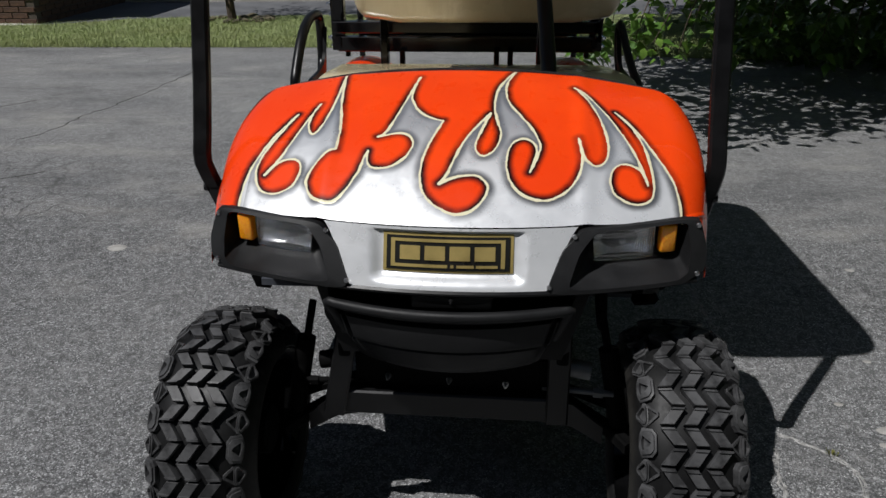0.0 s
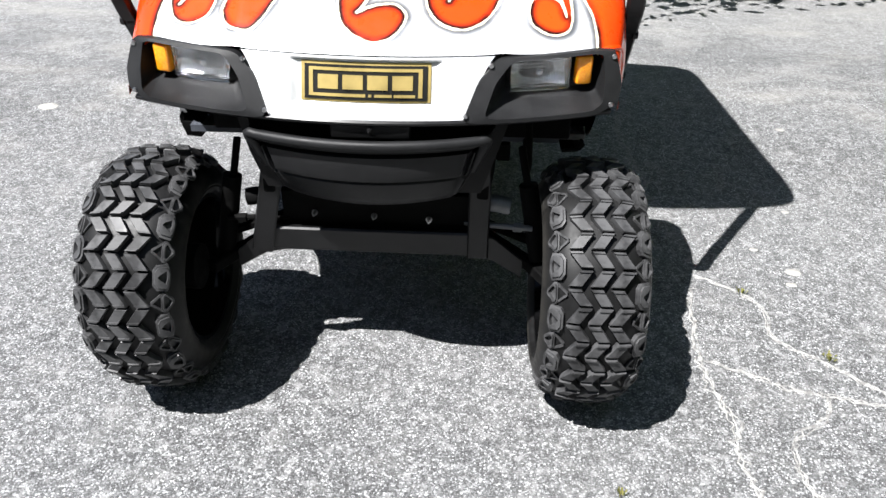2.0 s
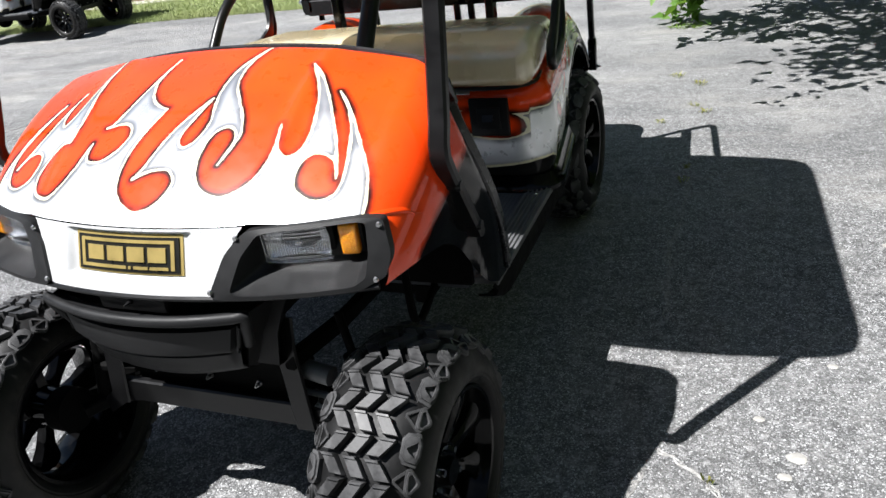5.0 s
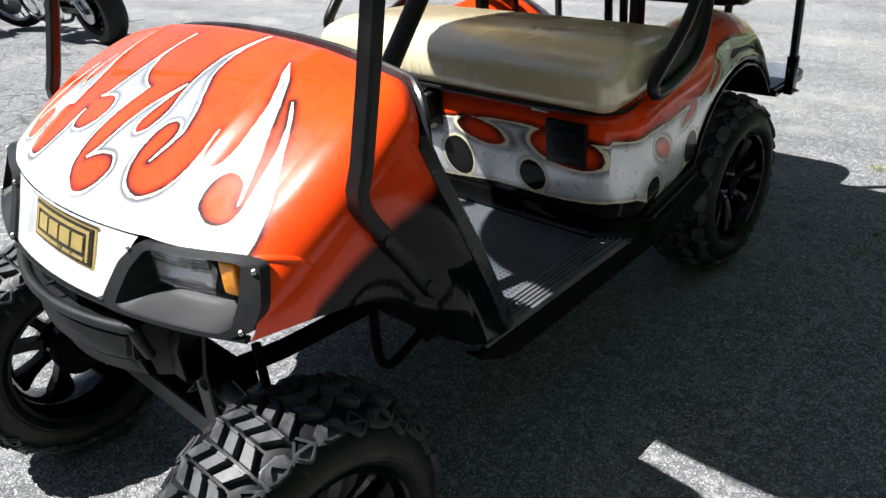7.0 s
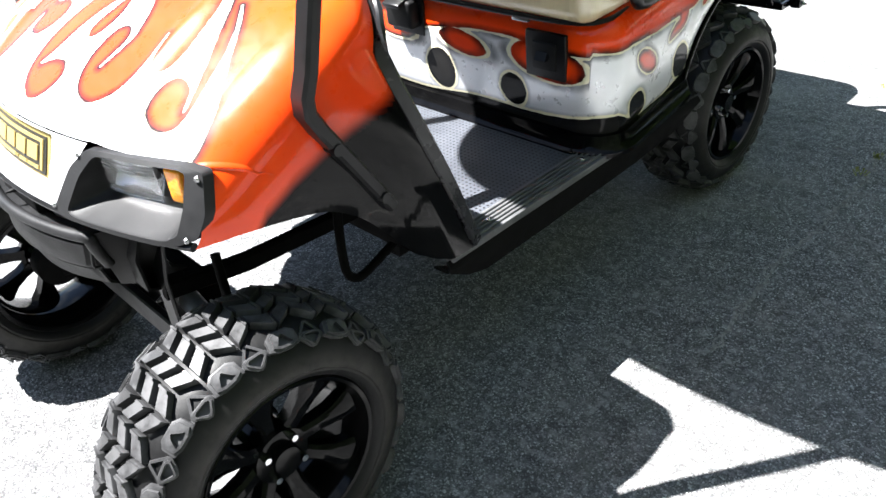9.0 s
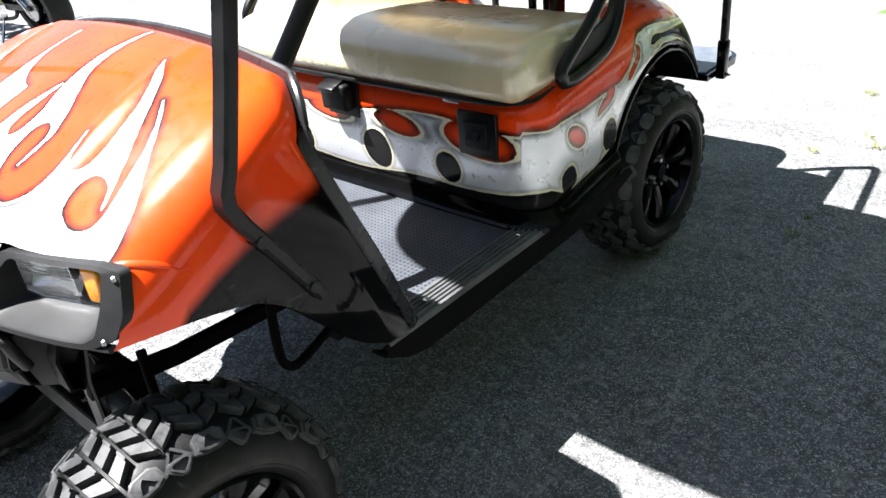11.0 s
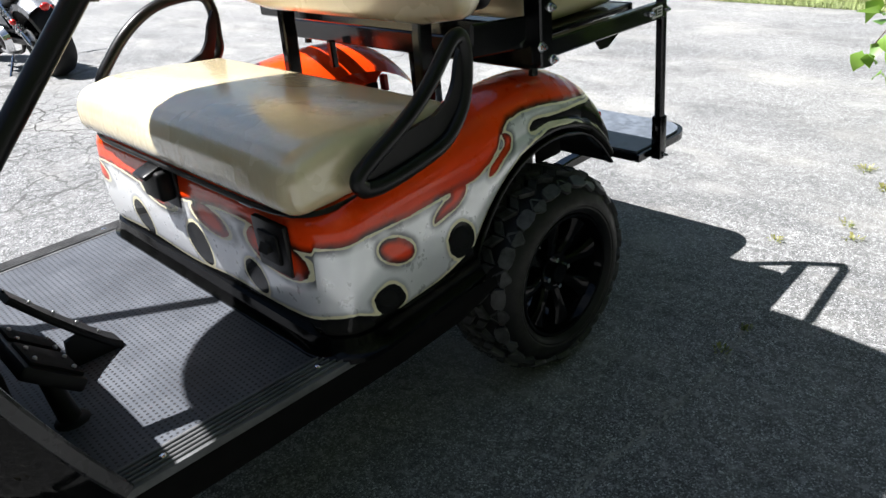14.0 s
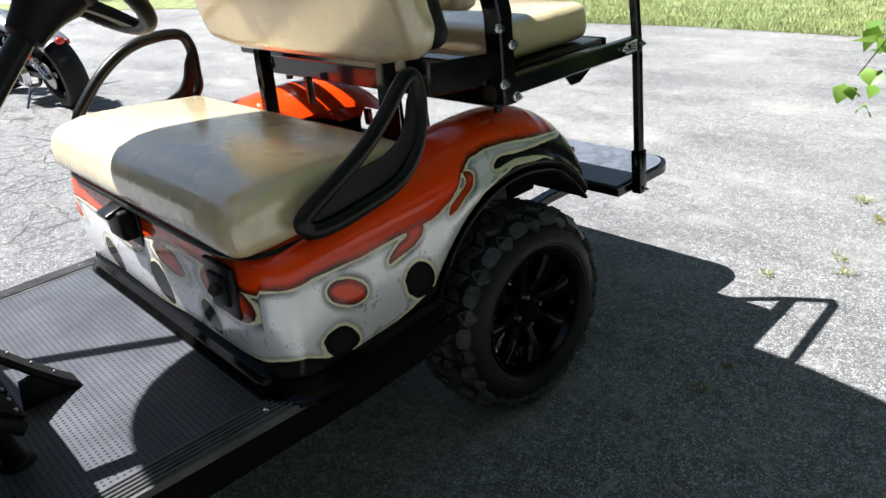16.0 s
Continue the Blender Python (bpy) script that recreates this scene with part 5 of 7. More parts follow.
    def tray(hw2, y0, y1, r, z0, z1):
        bm = bmesh.new()
        pts = [(fx - hw2, y0), (fx + hw2, y0)]
        pts += [(fx + hw2 - r + r * math.cos(t), y1 - r + r * math.sin(t)) for t in np.linspace(0, math.pi / 2, 9)]
        pts += [(fx - hw2 + r + r * math.cos(t), y1 - r + r * math.sin(t)) for t in np.linspace(math.pi / 2, math.pi, 9)]
        f = bm.faces.new([bm.verts.new((x, y, z0)) for x, y in pts])
        for v in bmesh.ops.extrude_face_region(bm, geom=[f])["geom"]:
            if isinstance(v, bmesh.types.BMVert):
                v.co.z = z1
        return bm
    plate = part("footplate", tray(0.51, 3.73, 4.06, 0.10, 0.408, 0.432), "frame_black", cart, "black rear footplate with a patterned mat")
    part("footplate_mat", tray(0.494, 3.742, 4.045, 0.088, 0.430, 0.438), "diamond_mat", plate, "blue-grey patterned rubber mat")
    for s in (1, -1):
        tube("footplate_arm", [(cx + s * 0.25, 3.25, 0.36), (cx + s * 0.25, 3.64, 0.393), (cx + s * 0.25, 4.0, 0.393)], 0.04, 0.03)


build_rear_kit()


def build_handles():
    shape = {1: [(0.538, 2.56, 0.778), (0.538, 2.545, 0.80), (0.538, 2.575, 0.822), (0.537, 2.70, 0.876), (0.535, 2.78, 0.924), (0.532, 2.845, 0.977), (0.531, 2.875, 0.994), (0.531, 2.897, 0.986), (0.532, 2.904, 0.945), (0.534, 2.893, 0.885), (0.536, 2.866, 0.836), (0.539, 2.80, 0.792), (0.541, 2.69, 0.776), (0.541, 2.60, 0.772)],
             -1: [(0.60, 2.56, 0.79), (0.60, 2.526, 0.85), (0.60, 2.572, 0.912), (0.60, 2.64, 0.974), (0.60, 2.72, 1.018), (0.60, 2.80, 1.034), (0.60, 2.885, 1.028), (0.60, 2.912, 0.985), (0.60, 2.91, 0.91), (0.60, 2.90, 0.855), (0.59, 2.83, 0.81), (0.58, 2.72, 0.78), (0.58, 2.62, 0.775)]}
    for s in (1, -1):
        pts = [Vector((s * (x - (0.003 if s > 0 else 0.0)) + (skew(y) if s > 0 else -0.02), y, z)) for x, y, z in shape[s]]
        bm = bmesh.new()
        sweep(bm, spline(pts + pts[:1], 6)[:-1], ring(0.0175, 12, 0.0135) if s > 0 else ring(0.0165, 12, 0.0175), up=(1, 0, 0), closed=True)
        h = part("hip_restraint", bm, "satin_black", cart, "black moulded hip restraint handle", 50)
        # moulded web between the handle's foot and its back
        bm = bmesh.new()
        rows = []
        for k in range(25):
            y = 2.575 + 0.325 * k / 24
            low = lerp(y, (2.575, 2.69, 2.80, 2.866, 2.90), (0.770, 0.772, 0.790, 0.835, 0.93))
            top = lerp(y, (2.575, 2.64, 2.71, 2.79, 2.838, 2.862, 2.875, 2.90), (0.824, 0.846, 0.848, 0.854, 0.873, 0.908, 0.95, 0.985))
            x = 0.536 if s > 0 else 0.59
            sx = skew(y) if s > 0 else -0.02
            rows.append([Vector((s * x + sx, y, low)), Vector((s * (x - 0.004) + sx, y, (low + top) / 2)), Vector((s * (x - 0.006) + sx, y, top))])
        thick_sheet(bm, rows, 0.012)
        part("restraint_web", bm, "satin_black", h)


build_handles()


# ---- front end: struts, bumper, suspension ----
def build_front():
    for s in (1, -1):
        d = 0.03 if s > 0 else 0.0
        pts = [(s * 0.575, 1.917, 1.89), (s * 0.578, 1.741, 1.25), (s * 0.58, 1.684, 1.04), (s * 0.582, 1.65, 0.93), (s * 0.582, 1.635, 0.895), (s * 0.582, 1.634, 0.87), (s * 0.581, 1.652, 0.835), (s * 0.58, 1.695, 0.765), (s * 0.578, 1.765, 0.65)]
        bm = bmesh.new()
        pts = [(x - d, y, z) for x, y, z in pts]
        sweep(bm, pts, square(0.024, 0.038, 0.005), up=(1, 0, 0))
        st = part("windscreen_strut", bm, "satin_black", cart, "black windscreen strut")
        for y, z in ((1.668, 0.80), (1.745, 0.678)):
            b2 = bmesh.new()
            rod(b2, (s * 0.592 - d, y, z), (s * 0.602 - d, y, z), 0.012, 0.010, 12)
            part("strut_bolt", b2, "satin_black", st)
            b2 = bmesh.new()
            rod(b2, (s * 0.515, y, z), (s * 0.585 - d, y, z), 0.010, None, 10)
            part("spacer", b2, "black_plastic", st)
    # bumper: a rolled top edge, a raised pad in a groove, and a skirt that runs back below
    prof = ((0.236, 0.035, 0.668), (0.238, 0.010, 0.672), (0.236, 0.002, 0.664), (0.231, 0.008, 0.652), (0.226, 0.018, 0.648), (0.223, 0.018, 0.646), (0.221, 0.004, 0.643), (0.208, 0.000, 0.600), (0.203, 0.003, 0.590), (0.202, 0.014, 0.587), (0.201, 0.014, 0.585), (0.200, 0.010, 0.580), (0.185, 0.022, 0.540), (0.170, 0.05, 0.512), (0.165, 0.10, 0.500))
    us = np.concatenate([[-1.0, -0.985, -0.965, -0.95], np.linspace(-0.93, 0.93, 31), [0.95, 0.965, 0.985, 1.0]])
    rows = []
    for u in us:
        bow = 0.045 * (1 - u * u)
        end = 0.014 if 0.94 < abs(u) < 0.98 else 0.0
        rows.append([Vector((u * k, 1.36 - bow + max(d, end), z)) for k, d, z in prof])
    bm = bmesh.new()
    thick_sheet(bm, rows, 0.005)
    bump_ob = part("bumper", bm, "grain_plastic", cart, "black moulded front bumper with a raised pad")
    bm = bmesh.new()
    arc = [(0.243 * u, 1.362 - 0.047 * (1 - u * u), 0.672) for u in np.linspace(-1, 1, 30)]
    loop = [(-0.215, 1.385, 0.595), (-0.234, 1.368, 0.645)] + arc + [(0.234, 1.368, 0.645), (0.215, 1.385, 0.595)]
    sweep(bm, spline(loop, 3), ring(0.011, 10), up=(0, 1, 0))
    part("bumper_roll", bm, "grain_plastic", bump_ob, "rounded bumper edge", 50)
    for s in (1, -1):
        bm = bmesh.new()
        thick_sheet(bm, [[(s * (x + 0.012 * k), y + 0.04 * k, z) for k in (0, 1, 2.2)] for x, y, z in ((0.238, 1.372, 0.675), (0.226, 1.376, 0.63), (0.203, 1.388, 0.578), (0.18, 1.40, 0.53), (0.166, 1.44, 0.50))], 0.005)
        part("bumper_cheek", bm, "black_plastic", bump_ob)
    bm = bmesh.new()
    box(bm, (0.01, 1.352, 0.70), (0.16, 0.03, 0.045), None, 0.006)
    part("bumper_tab", bm, "black_plastic", bump_ob)
    bolt((0.01, 1.336, 0.70), (0, -1, 0), bump_ob, 0.004, "black_plastic")
    # lower valance behind the bumper
    bm = bmesh.new()
    rows = []
    for u in np.linspace(-1, 1, 25):
        rows.append([Vector((u * 0.30, 1.43 + 0.02 * u * u, 0.715)), Vector((u * 0.26, 1.42, 0.60)), Vector((u * 0.235, 1.43, 0.52)), Vector((u * 0.225, 1.47, 0.50))])
    thick_sheet(bm, rows, 0.006)
    part("valance", bm, "black_plastic", cart, "black plastic valance")
    bm = bmesh.new()
    box(bm, (0, 1.62, 0.68), (0.52, 0.36, 0.14), None, 0.02)
    part("inner_cowl", bm, "dirty_black", cart)
    # lift bracket: plates and cross beam
    for s in (1, -1):
        tube("lift_plate", [(s * 0.234, 1.47, 0.60), (s * 0.234, 1.455, 0.53), (s * (0.234 if s > 0 else 0.276), 1.452, 0.328)], 0.05, 0.008, "lift_paint", "satin black steel lift plate", up=(0, 1, 0))
        tube("frame_rail", [(s * 0.24, 1.45, 0.505), (s * 0.255, 1.62, 0.485), (s * 0.265, 1.80, 0.480), (s * 0.27, 1.88, 0.478)], 0.026, 0.036, "dirty_black", "black steel frame rail")
        tube("frame_rail", [(s * 0.30, 1.95, 0.36), (s * 0.30, 3.5, 0.36)], 0.04, 0.05, "dirty_black")
        b2 = bmesh.new()
        rod(b2, (s * 0.345, 1.52, 0.49), (s * 0.38, 1.50, 0.30), 0.022, None, 16)
        sh = part("shock_absorber", b2, "dirty_black", cart, "black shock absorber")
        b2 = bmesh.new()
        rod(b2, (s * 0.325, 1.53, 0.58), (s * 0.345, 1.52, 0.48), 0.009, None, 12)
        part("shock_rod", b2, "dirty_black", sh)
        b2 = bmesh.new()
        rod(b2, (s * 0.235, 1.49, 0.462), (s * 0.305, 1.485, 0.452), 0.021, None, 18)
        # left sleeve and tie rod blackened against the sun on them; right ones bare steel
        part("bushing", b2, "brushed_trim" if s > 0 else "dirty_black", cart, "bare steel bushing sleeve" if s > 0 else "")
        b2 = bmesh.new()
        rod(b2, (s * 0.20, 1.49, 0.400), (s * 0.36, 1.487, 0.392), 0.007, None, 10)
        rod(b2, (s * 0.315, 1.487, 0.394), (s * 0.335, 1.487, 0.393), 0.012, None, 6)
        part("tie_rod", b2, "brushed_trim" if s > 0 else "dirty_black", cart, "bare steel tie rod" if s > 0 else "")
        tube("control_arm", [(s * 0.23, 1.54, 0.35), (s * 0.36, 1.50, 0.285), (s * 0.40, 1.437, 0.283)], 0.03, 0.03, "dirty_black")
        tube("steering_arm", [(s * 0.18, 1.54, 0.40), (s * 0.38, 1.52, 0.33)], 0.02, 0.02, "dirty_black")
        tube("leaf_spring", spline([(s * 0.33, 2.75, 0.43), (s * 0.34, 2.98, 0.30), (s * 0.34, 3.2, 0.27), (s * 0.34, 3.45, 0.33)], 5), 0.05, 0.018, "dirty_black")
        # step loop below the apron
        b2 = bmesh.new()
        sweep(b2, spline([(s * 0.35, 1.795, 0.58), (s * 0.355, 1.780, 0.53), (s * 0.36, 1.772, 0.43), (s * 0.36, 1.785, 0.395), (s * 0.36, 1.815, 0.385), (s * 0.36, 1.895, 0.412), (s * 0.36, 1.97, 0.44)], 5), ring(0.010, 10), up=(1, 0, 0))
        part("brake_line_guard", b2, "dirty_black", cart)
    beam = tube("lift_beam", [(-0.262, 1.466, 0.358), (0.225, 1.466, 0.358)], 0.02, 0.062, "lift_paint", "black lift kit cross beam")
    for x, z in ((-0.15, 0.418), (-0.01, 0.414), (0.118, 0.410)):
        bolt((x, 1.484, z), (0, -1, 0), beam, 0.0055, "steel" if x > 0.1 else "brushed_trim")
    for s in (1, -1):
        # gusset from the bracket down to the arm
        b2 = bmesh.new()
        thick_sheet(b2, [[(s * x, 1.47, z) for z in (zt, zb)] for x, zt, zb in ((0.20, 0.385, 0.33), (0.27, 0.375, 0.315), (0.34, 0.315, 0.27))], 0.008)
        part("gusset", b2, "lift_paint", beam)
    tube("top_beam", [(-0.225, 1.505, 0.41), (0.225, 1.505, 0.41)], 0.04, 0.13, "dirty_black")
    tube("steering_rack", [(-0.2, 1.56, 0.42), (0.2, 1.56, 0.42)], 0.04, 0.04, "dirty_black")
    b2 = bmesh.new()
    rod(b2, (-0.5, 3.2, 0.283), (0.32, 3.2, 0.283), 0.04, None, 18)
    ball(b2, (-0.12, 3.2, 0.283), 0.11, (1.2, 1, 1))
    part("rear_axle", b2, "dirty_black", cart, "black rear axle")
    b2 = bmesh.new()
    box(b2, (-0.02, 2.45, 0.385), (0.60, 1.0, 0.05))
    part("under_tray", b2, "dirty_black", cart)
    b2 = bmesh.new()
    box(b2, (-0.015, 1.89, 0.575), (0.98, 0.02, 0.27), None, 0.006)
    part("firewall", b2, "dirty_black", cart, "black firewall behind the front wheels")


build_front()


def build_top():
    bm = bmesh.new()
    n = 96
    rows = []
    for k, (g, z) in enumerate(((0.97, 1.885), (1.0, 1.90), (0.995, 1.92), (0.93, 1.95), (0.6, 1.965), (0.0, 1.97))):
        row = []
        for i in range(n):
            t = 2 * math.pi * i / n
            c, s = math.cos(t), math.sin(t)
            e = 16 if c > 0 else 9 if s > 0 else 5
            m = (abs(c) ** e + abs(s) ** e) ** (-1 / e)
            y = 2.395 + 0.685 * s * m * g
            y += (0.06 if s > 0 else -0.06) * (1 - (c * m) ** 2) * min(1.0, abs(s * m)) ** 2 * g
            row.append(Vector((0.01 + 0.535 * c * m * g - 0.07 * (y - 2.0), y, z)))
        rows.append(row)
    vs = grid(bm, rows, closed=True)
    bm.faces.new(vs[0])
    part("roof", bm, "roof_plastic", cart, "moulded canopy roof, out of view, coloured pale to bounce light")


build_top()


def build_steering():
    a, b = Vector((0.230, 1.81, 0.72)), Vector((0.184, 2.31, 1.22))
    bm = bmesh.new()
    rod(bm, a, b, 0.0215, None, 20)
    col = part("steering_column", bm, "satin_black", cart, "black steering column")
    d = (b - a).normalized()
    turn = d.to_track_quat("Z", "Y").to_matrix().to_4x4()
    # collar that widens towards the wheel
    bm = bmesh.new()
    prof = ((-0.062, 0.024), (-0.055, 0.034), (-0.02, 0.040), (0.0, 0.046), (0.03, 0.062), (0.052, 0.066), (0.060, 0.058))
    rows = [[(r * math.cos(t), r * math.sin(t), z) for t in np.linspace(0, 2 * math.pi, 28, endpoint=False)] for z, r in prof]
    vs = grid(bm, rows, closed=True)
    bm.faces.new(vs[-1])
    bmesh.ops.transform(bm, matrix=Matrix.Translation(b) @ turn, verts=bm.verts)
    part("column_shroud", bm, "black_plastic", col, "black plastic column collar")
    m = Matrix.Translation(b + d * 0.075) @ turn
    bm = bmesh.new()
    ringp = [(0.170 * math.cos(t), 0.162 * math.sin(t), 0.0) for t in np.linspace(0, 2 * math.pi, 120, endpoint=False)]
    sweep(bm, ringp, ring(0.0165, 12), closed=True)
    # grip ridges round the back of the rim
    for i, v in enumerate(bm.verts):
        if (i // 12) % 2 and v.co.z < 0.0:
            v.co.z += 0.0022
    bmesh.ops.transform(bm, matrix=m, verts=bm.verts)
    wh = part("steering_wheel", bm, "satin_black", cart, "black steering wheel with a ridged rim", 60)
    for t in (0.25, math.pi - 0.25, -math.pi / 2):
        bm = bmesh.new()
        out, across = Vector((math.cos(t), math.sin(t), 0)), Vector((-math.sin(t), math.cos(t), 0))
        rows = []
        for k in range(9):
            q = k / 8
            w = 0.044 - 0.022 * math.sin(math.pi * q * 0.9) ** 0.7 + 0.010 * q
            c = out * (0.035 + 0.128 * q) + Vector((0, 0, -0.028 * (1 - q) ** 1.5))
            h = 0.012 - 0.004 * q
            rows.append([c + across * w, c + across * w * 0.7 + Vector((0, 0, h)), c - across * w * 0.7 + Vector((0, 0, h)), c - across * w, c - across * w * 0.7 - Vector((0, 0, h)), c + across * w * 0.7 - Vector((0, 0, h))])
        grid(bm, rows, closed=True)
        bmesh.ops.transform(bm, matrix=m, verts=bm.verts)
        part("spoke", bm, "black_plastic", wh)
    bm = bmesh.new()
    ball(bm, (0, 0, -0.012), 0.075, (1, 1, 0.42), 28)
    bmesh.ops.transform(bm, matrix=m, verts=bm.verts)
    part("hub", bm, "black_plastic", wh, "rounded black hub")


build_steering()


# ---- brick shed behind the lawn ----
def build_shed():
    x0, x1, y0, y1, h = -9.0, -6.12, 9.68, 12.2, 2.35
    root = new("brick_shed")
    tagged(root, "low dark brown brick shed standing on the lawn", "shed")
    bm = bmesh.new()
    t = 0.2
    for c, s in (((x0 + x1) / 2, y0 + t / 2), 0), (((x0 + x1) / 2, y1 - t / 2), 0), ((x0 + t / 2, (y0 + y1) / 2), 1), ((x1 - t / 2, (y0 + y1) / 2), 1):
        size = (x1 - x0, t, h) if s == 0 else (t, y1 - y0 - 2 * t, h)
        box(bm, (c[0], c[1], h / 2), size)
    part("wall", bm, "mortar", root)
    bm = bmesh.new()
    box(bm, ((x0 + x1) / 2, (y0 + y1) / 2, h + 0.05), (x1 - x0 + 0.3, y1 - y0 + 0.3, 0.1), None, 0.02)
    part("roof", bm, "dirty_black", root)
    bm = bmesh.new()
    box(bm, (0, 0, 0), (0.206, 0.016, 0.062), None, 0.003, 1)
    first = tidy(bm, "brick", "dark_brick")
    for row in range(8):
        z = 0.04 + 0.075 * row
        for k in range(14):
            x = x1 - 0.11 - 0.216 * k - (0.108 if row % 2 else 0)
            if x - 0.1 < x0:
                continue
            o = new("brick", first)
            o.parent, o.location = root, (x, y0 - 0.005, z)
        for k in range(11):
            y = y0 + 0.11 + 0.216 * k + (0.108 if row % 2 else 0)
            if y + 0.1 > y1:
                continue
            o = new("brick", first)
            o.parent, o.location, o.rotation_euler = root, (x1 + 0.005, y, z), (0, 0, math.pi / 2)
    bm = bmesh.new()
    for row in range(8, 31):
        z = 0.04 + 0.075 * row
        for k in range(13):
            box(bm, (x1 - 0.11 - 0.216 * k - (0.108 if row % 2 else 0), y0 - 0.005, z), (0.206, 0.016, 0.062))
        for k in range(11):
            box(bm, (x1 + 0.005, y0 + 0.11 + 0.216 * k + (0.108 if row % 2 else 0) * (k < 10), z), (0.016, 0.206, 0.062))
    tagged(part("upper_bricks", bm, "dark_brick", root), kind="stuff")


build_shed()


# ---- parked motorcycle ----
def build_motorcycle():
    """Heads along +y, stands on z = 0, wheels 1.70 m apart with the rear axle at the origin."""
    root = new("motorcycle")
    tagged(root, "silver and black cruiser motorcycle leaning on its stand", "motorcycle", "parked motorcycles")

    def p(name, bm, mat, parent=root, label="", angle=40):
        return part(name, bm, mat, parent, label, angle)

    steer = Matrix.Translation((0, 1.42, 0.98)) @ Matrix.Rotation(radians(30), 4, Vector((0, -0.28, 0.66))) @ Matrix.Translation((0, -1.42, -0.98))

    def turned(ob):
        ob.data.transform(steer)
        return ob

    def wheel(y, r, w, rim_r):
        bm = bmesh.new()
        prof = [(-w * 0.35, rim_r), (-w * 0.5, rim_r + 0.03), (-w * 0.5, r - 0.05), (-w * 0.3, r - 0.012), (0, r), (w * 0.3, r - 0.012), (w * 0.5, r - 0.05), (w * 0.5, rim_r + 0.03), (w * 0.35, rim_r)]
        revolve(bm, prof, 40)
        bmesh.ops.translate(bm, verts=bm.verts, vec=(0, y, r))
        t = p("wheel", bm, "road_tyre", root, "black road tyre on a dark spoked wheel")
        bm = bmesh.new()
        revolve(bm, [(-w * 0.36, rim_r + 0.004), (-w * 0.3, rim_r - 0.02), (w * 0.3, rim_r - 0.02), (w * 0.36, rim_r + 0.004)], 40)
        for i in range(10):
            a = 2 * math.pi * i / 10
            rod(bm, (0, 0.03 * math.sin(a), 0.03 * math.cos(a)), (0, (rim_r - 0.015) * math.sin(a), (rim_r - 0.015) * math.cos(a)), 0.010, None, 6)
        rod(bm, (-0.06, 0, 0), (0.06, 0, 0), 0.04, None, 16)
        bmesh.ops.translate(bm, verts=bm.verts, vec=(0, y, r))
        rim = p("rim", bm, "gloss_black" if y < 1 else "steel", t)
        bm = bmesh.new()
        rod(bm, (-w * 0.5 - 0.01, y, r), (-w * 0.5 - 0.018, y, r), rim_r * 0.6, None, 28)
        disc = p("brake_disc", bm, "steel", t)
        if y > 1:
            for ob in (t, rim, disc):
                turned(ob)

    wheel(0.0, 0.325, 0.20, 0.19)
    wheel(1.70, 0.32, 0.12, 0.23)

    def fender(y, r, w, a0, a1, mat, label):
        bm = bmesh.new()
        rows = []
        for a in np.linspace(radians(a0), radians(a1), 18):
            rows.append([Vector((x, y + (r + h) * math.cos(a), 0.31 + (r + h) * math.sin(a))) for x, h in ((-w, -0.06), (-w * 0.9, -0.01), (-w * 0.5, 0.02), (0, 0.03), (w * 0.5, 0.02), (w * 0.9, -0.01), (w, -0.06))])
        thick_sheet(bm, rows, 0.004)
        guard = p("mudguard", bm, mat, root, label)
        if y > 1:
            turned(guard)

    fender(0.0, 0.35, 0.12, 52, 128, "silver_tank", "silver rear mudguard")
    fender(1.70, 0.345, 0.075, 25, 130, "silver_tank", "silver front mudguard")
    # tank: silver above, gloss black flanks
    tank_z = 0.655
    bm = bmesh.new()
    rows = []
    for t in np.linspace(0, 1, 14):
        y = 0.62 + 0.62 * t
        w = 0.15 * math.sin(math.pi * (0.12 + 0.82 * t)) ** 0.6
        h = 0.13 * math.sin(math.pi * (0.1 + 0.85 * t)) ** 0.6
        rows.append([Vector((w * math.cos(a), y, tank_z + 0.12 * t + h * math.sin(a) * (1.0 if math.sin(a) > 0 else 0.55))) for a in np.linspace(0, 2 * math.pi, 20, endpoint=False)])
    vs = grid(bm, rows, closed=True)
    bm.faces.new(vs[0])
    bm.faces.new(vs[-1])
    tank = p("tank", bm, "silver_tank", root, "silver fuel tank")
    bm = bmesh.new()
    rod(bm, (0, 0.98, 0.845), (0, 0.98, 0.88), 0.035, 0.03, 20)
    p("filler_cap", bm, "chrome", tank)
    for s in (1, -1):
        bm = bmesh.new()
        rows = []
        for t in np.linspace(0.04, 0.96, 14):
            w = 0.153 * math.sin(math.pi * (0.12 + 0.82 * t)) ** 0.6
            h = 0.133 * math.sin(math.pi * (0.1 + 0.85 * t)) ** 0.6
            top = 0.30 + 0.35 * math.sin(math.pi * t)
            rows.append([Vector((s * w * math.cos(a), 0.62 + 0.62 * t, tank_z + 0.12 * t + h * math.sin(a) * (1.0 if math.sin(a) > 0 else 0.55))) for a in np.linspace(-1.1, top, 9)])
        thick_sheet(bm, rows, 0.002)
        p("tank_flank", bm, "gloss_black", tank, "gloss black tank flank")
        bm = bmesh.new()
        cushion_rows = []
        for t in np.linspace(0, 1, 9):
            d = 0.045 * math.sin(math.pi * (0.1 + 0.8 * t)) ** 0.5
            cushion_rows.append([Vector((s * (0.10 + d * math.sin(math.pi * (0.08 + 0.84 * k / 8)) ** 0.5), 0.36 + 0.20 * k / 8 + 0.05 * t, 0.42 + 0.20 * t)) for k in range(9)])
        thick_sheet(bm, cushion_rows, 0.004)
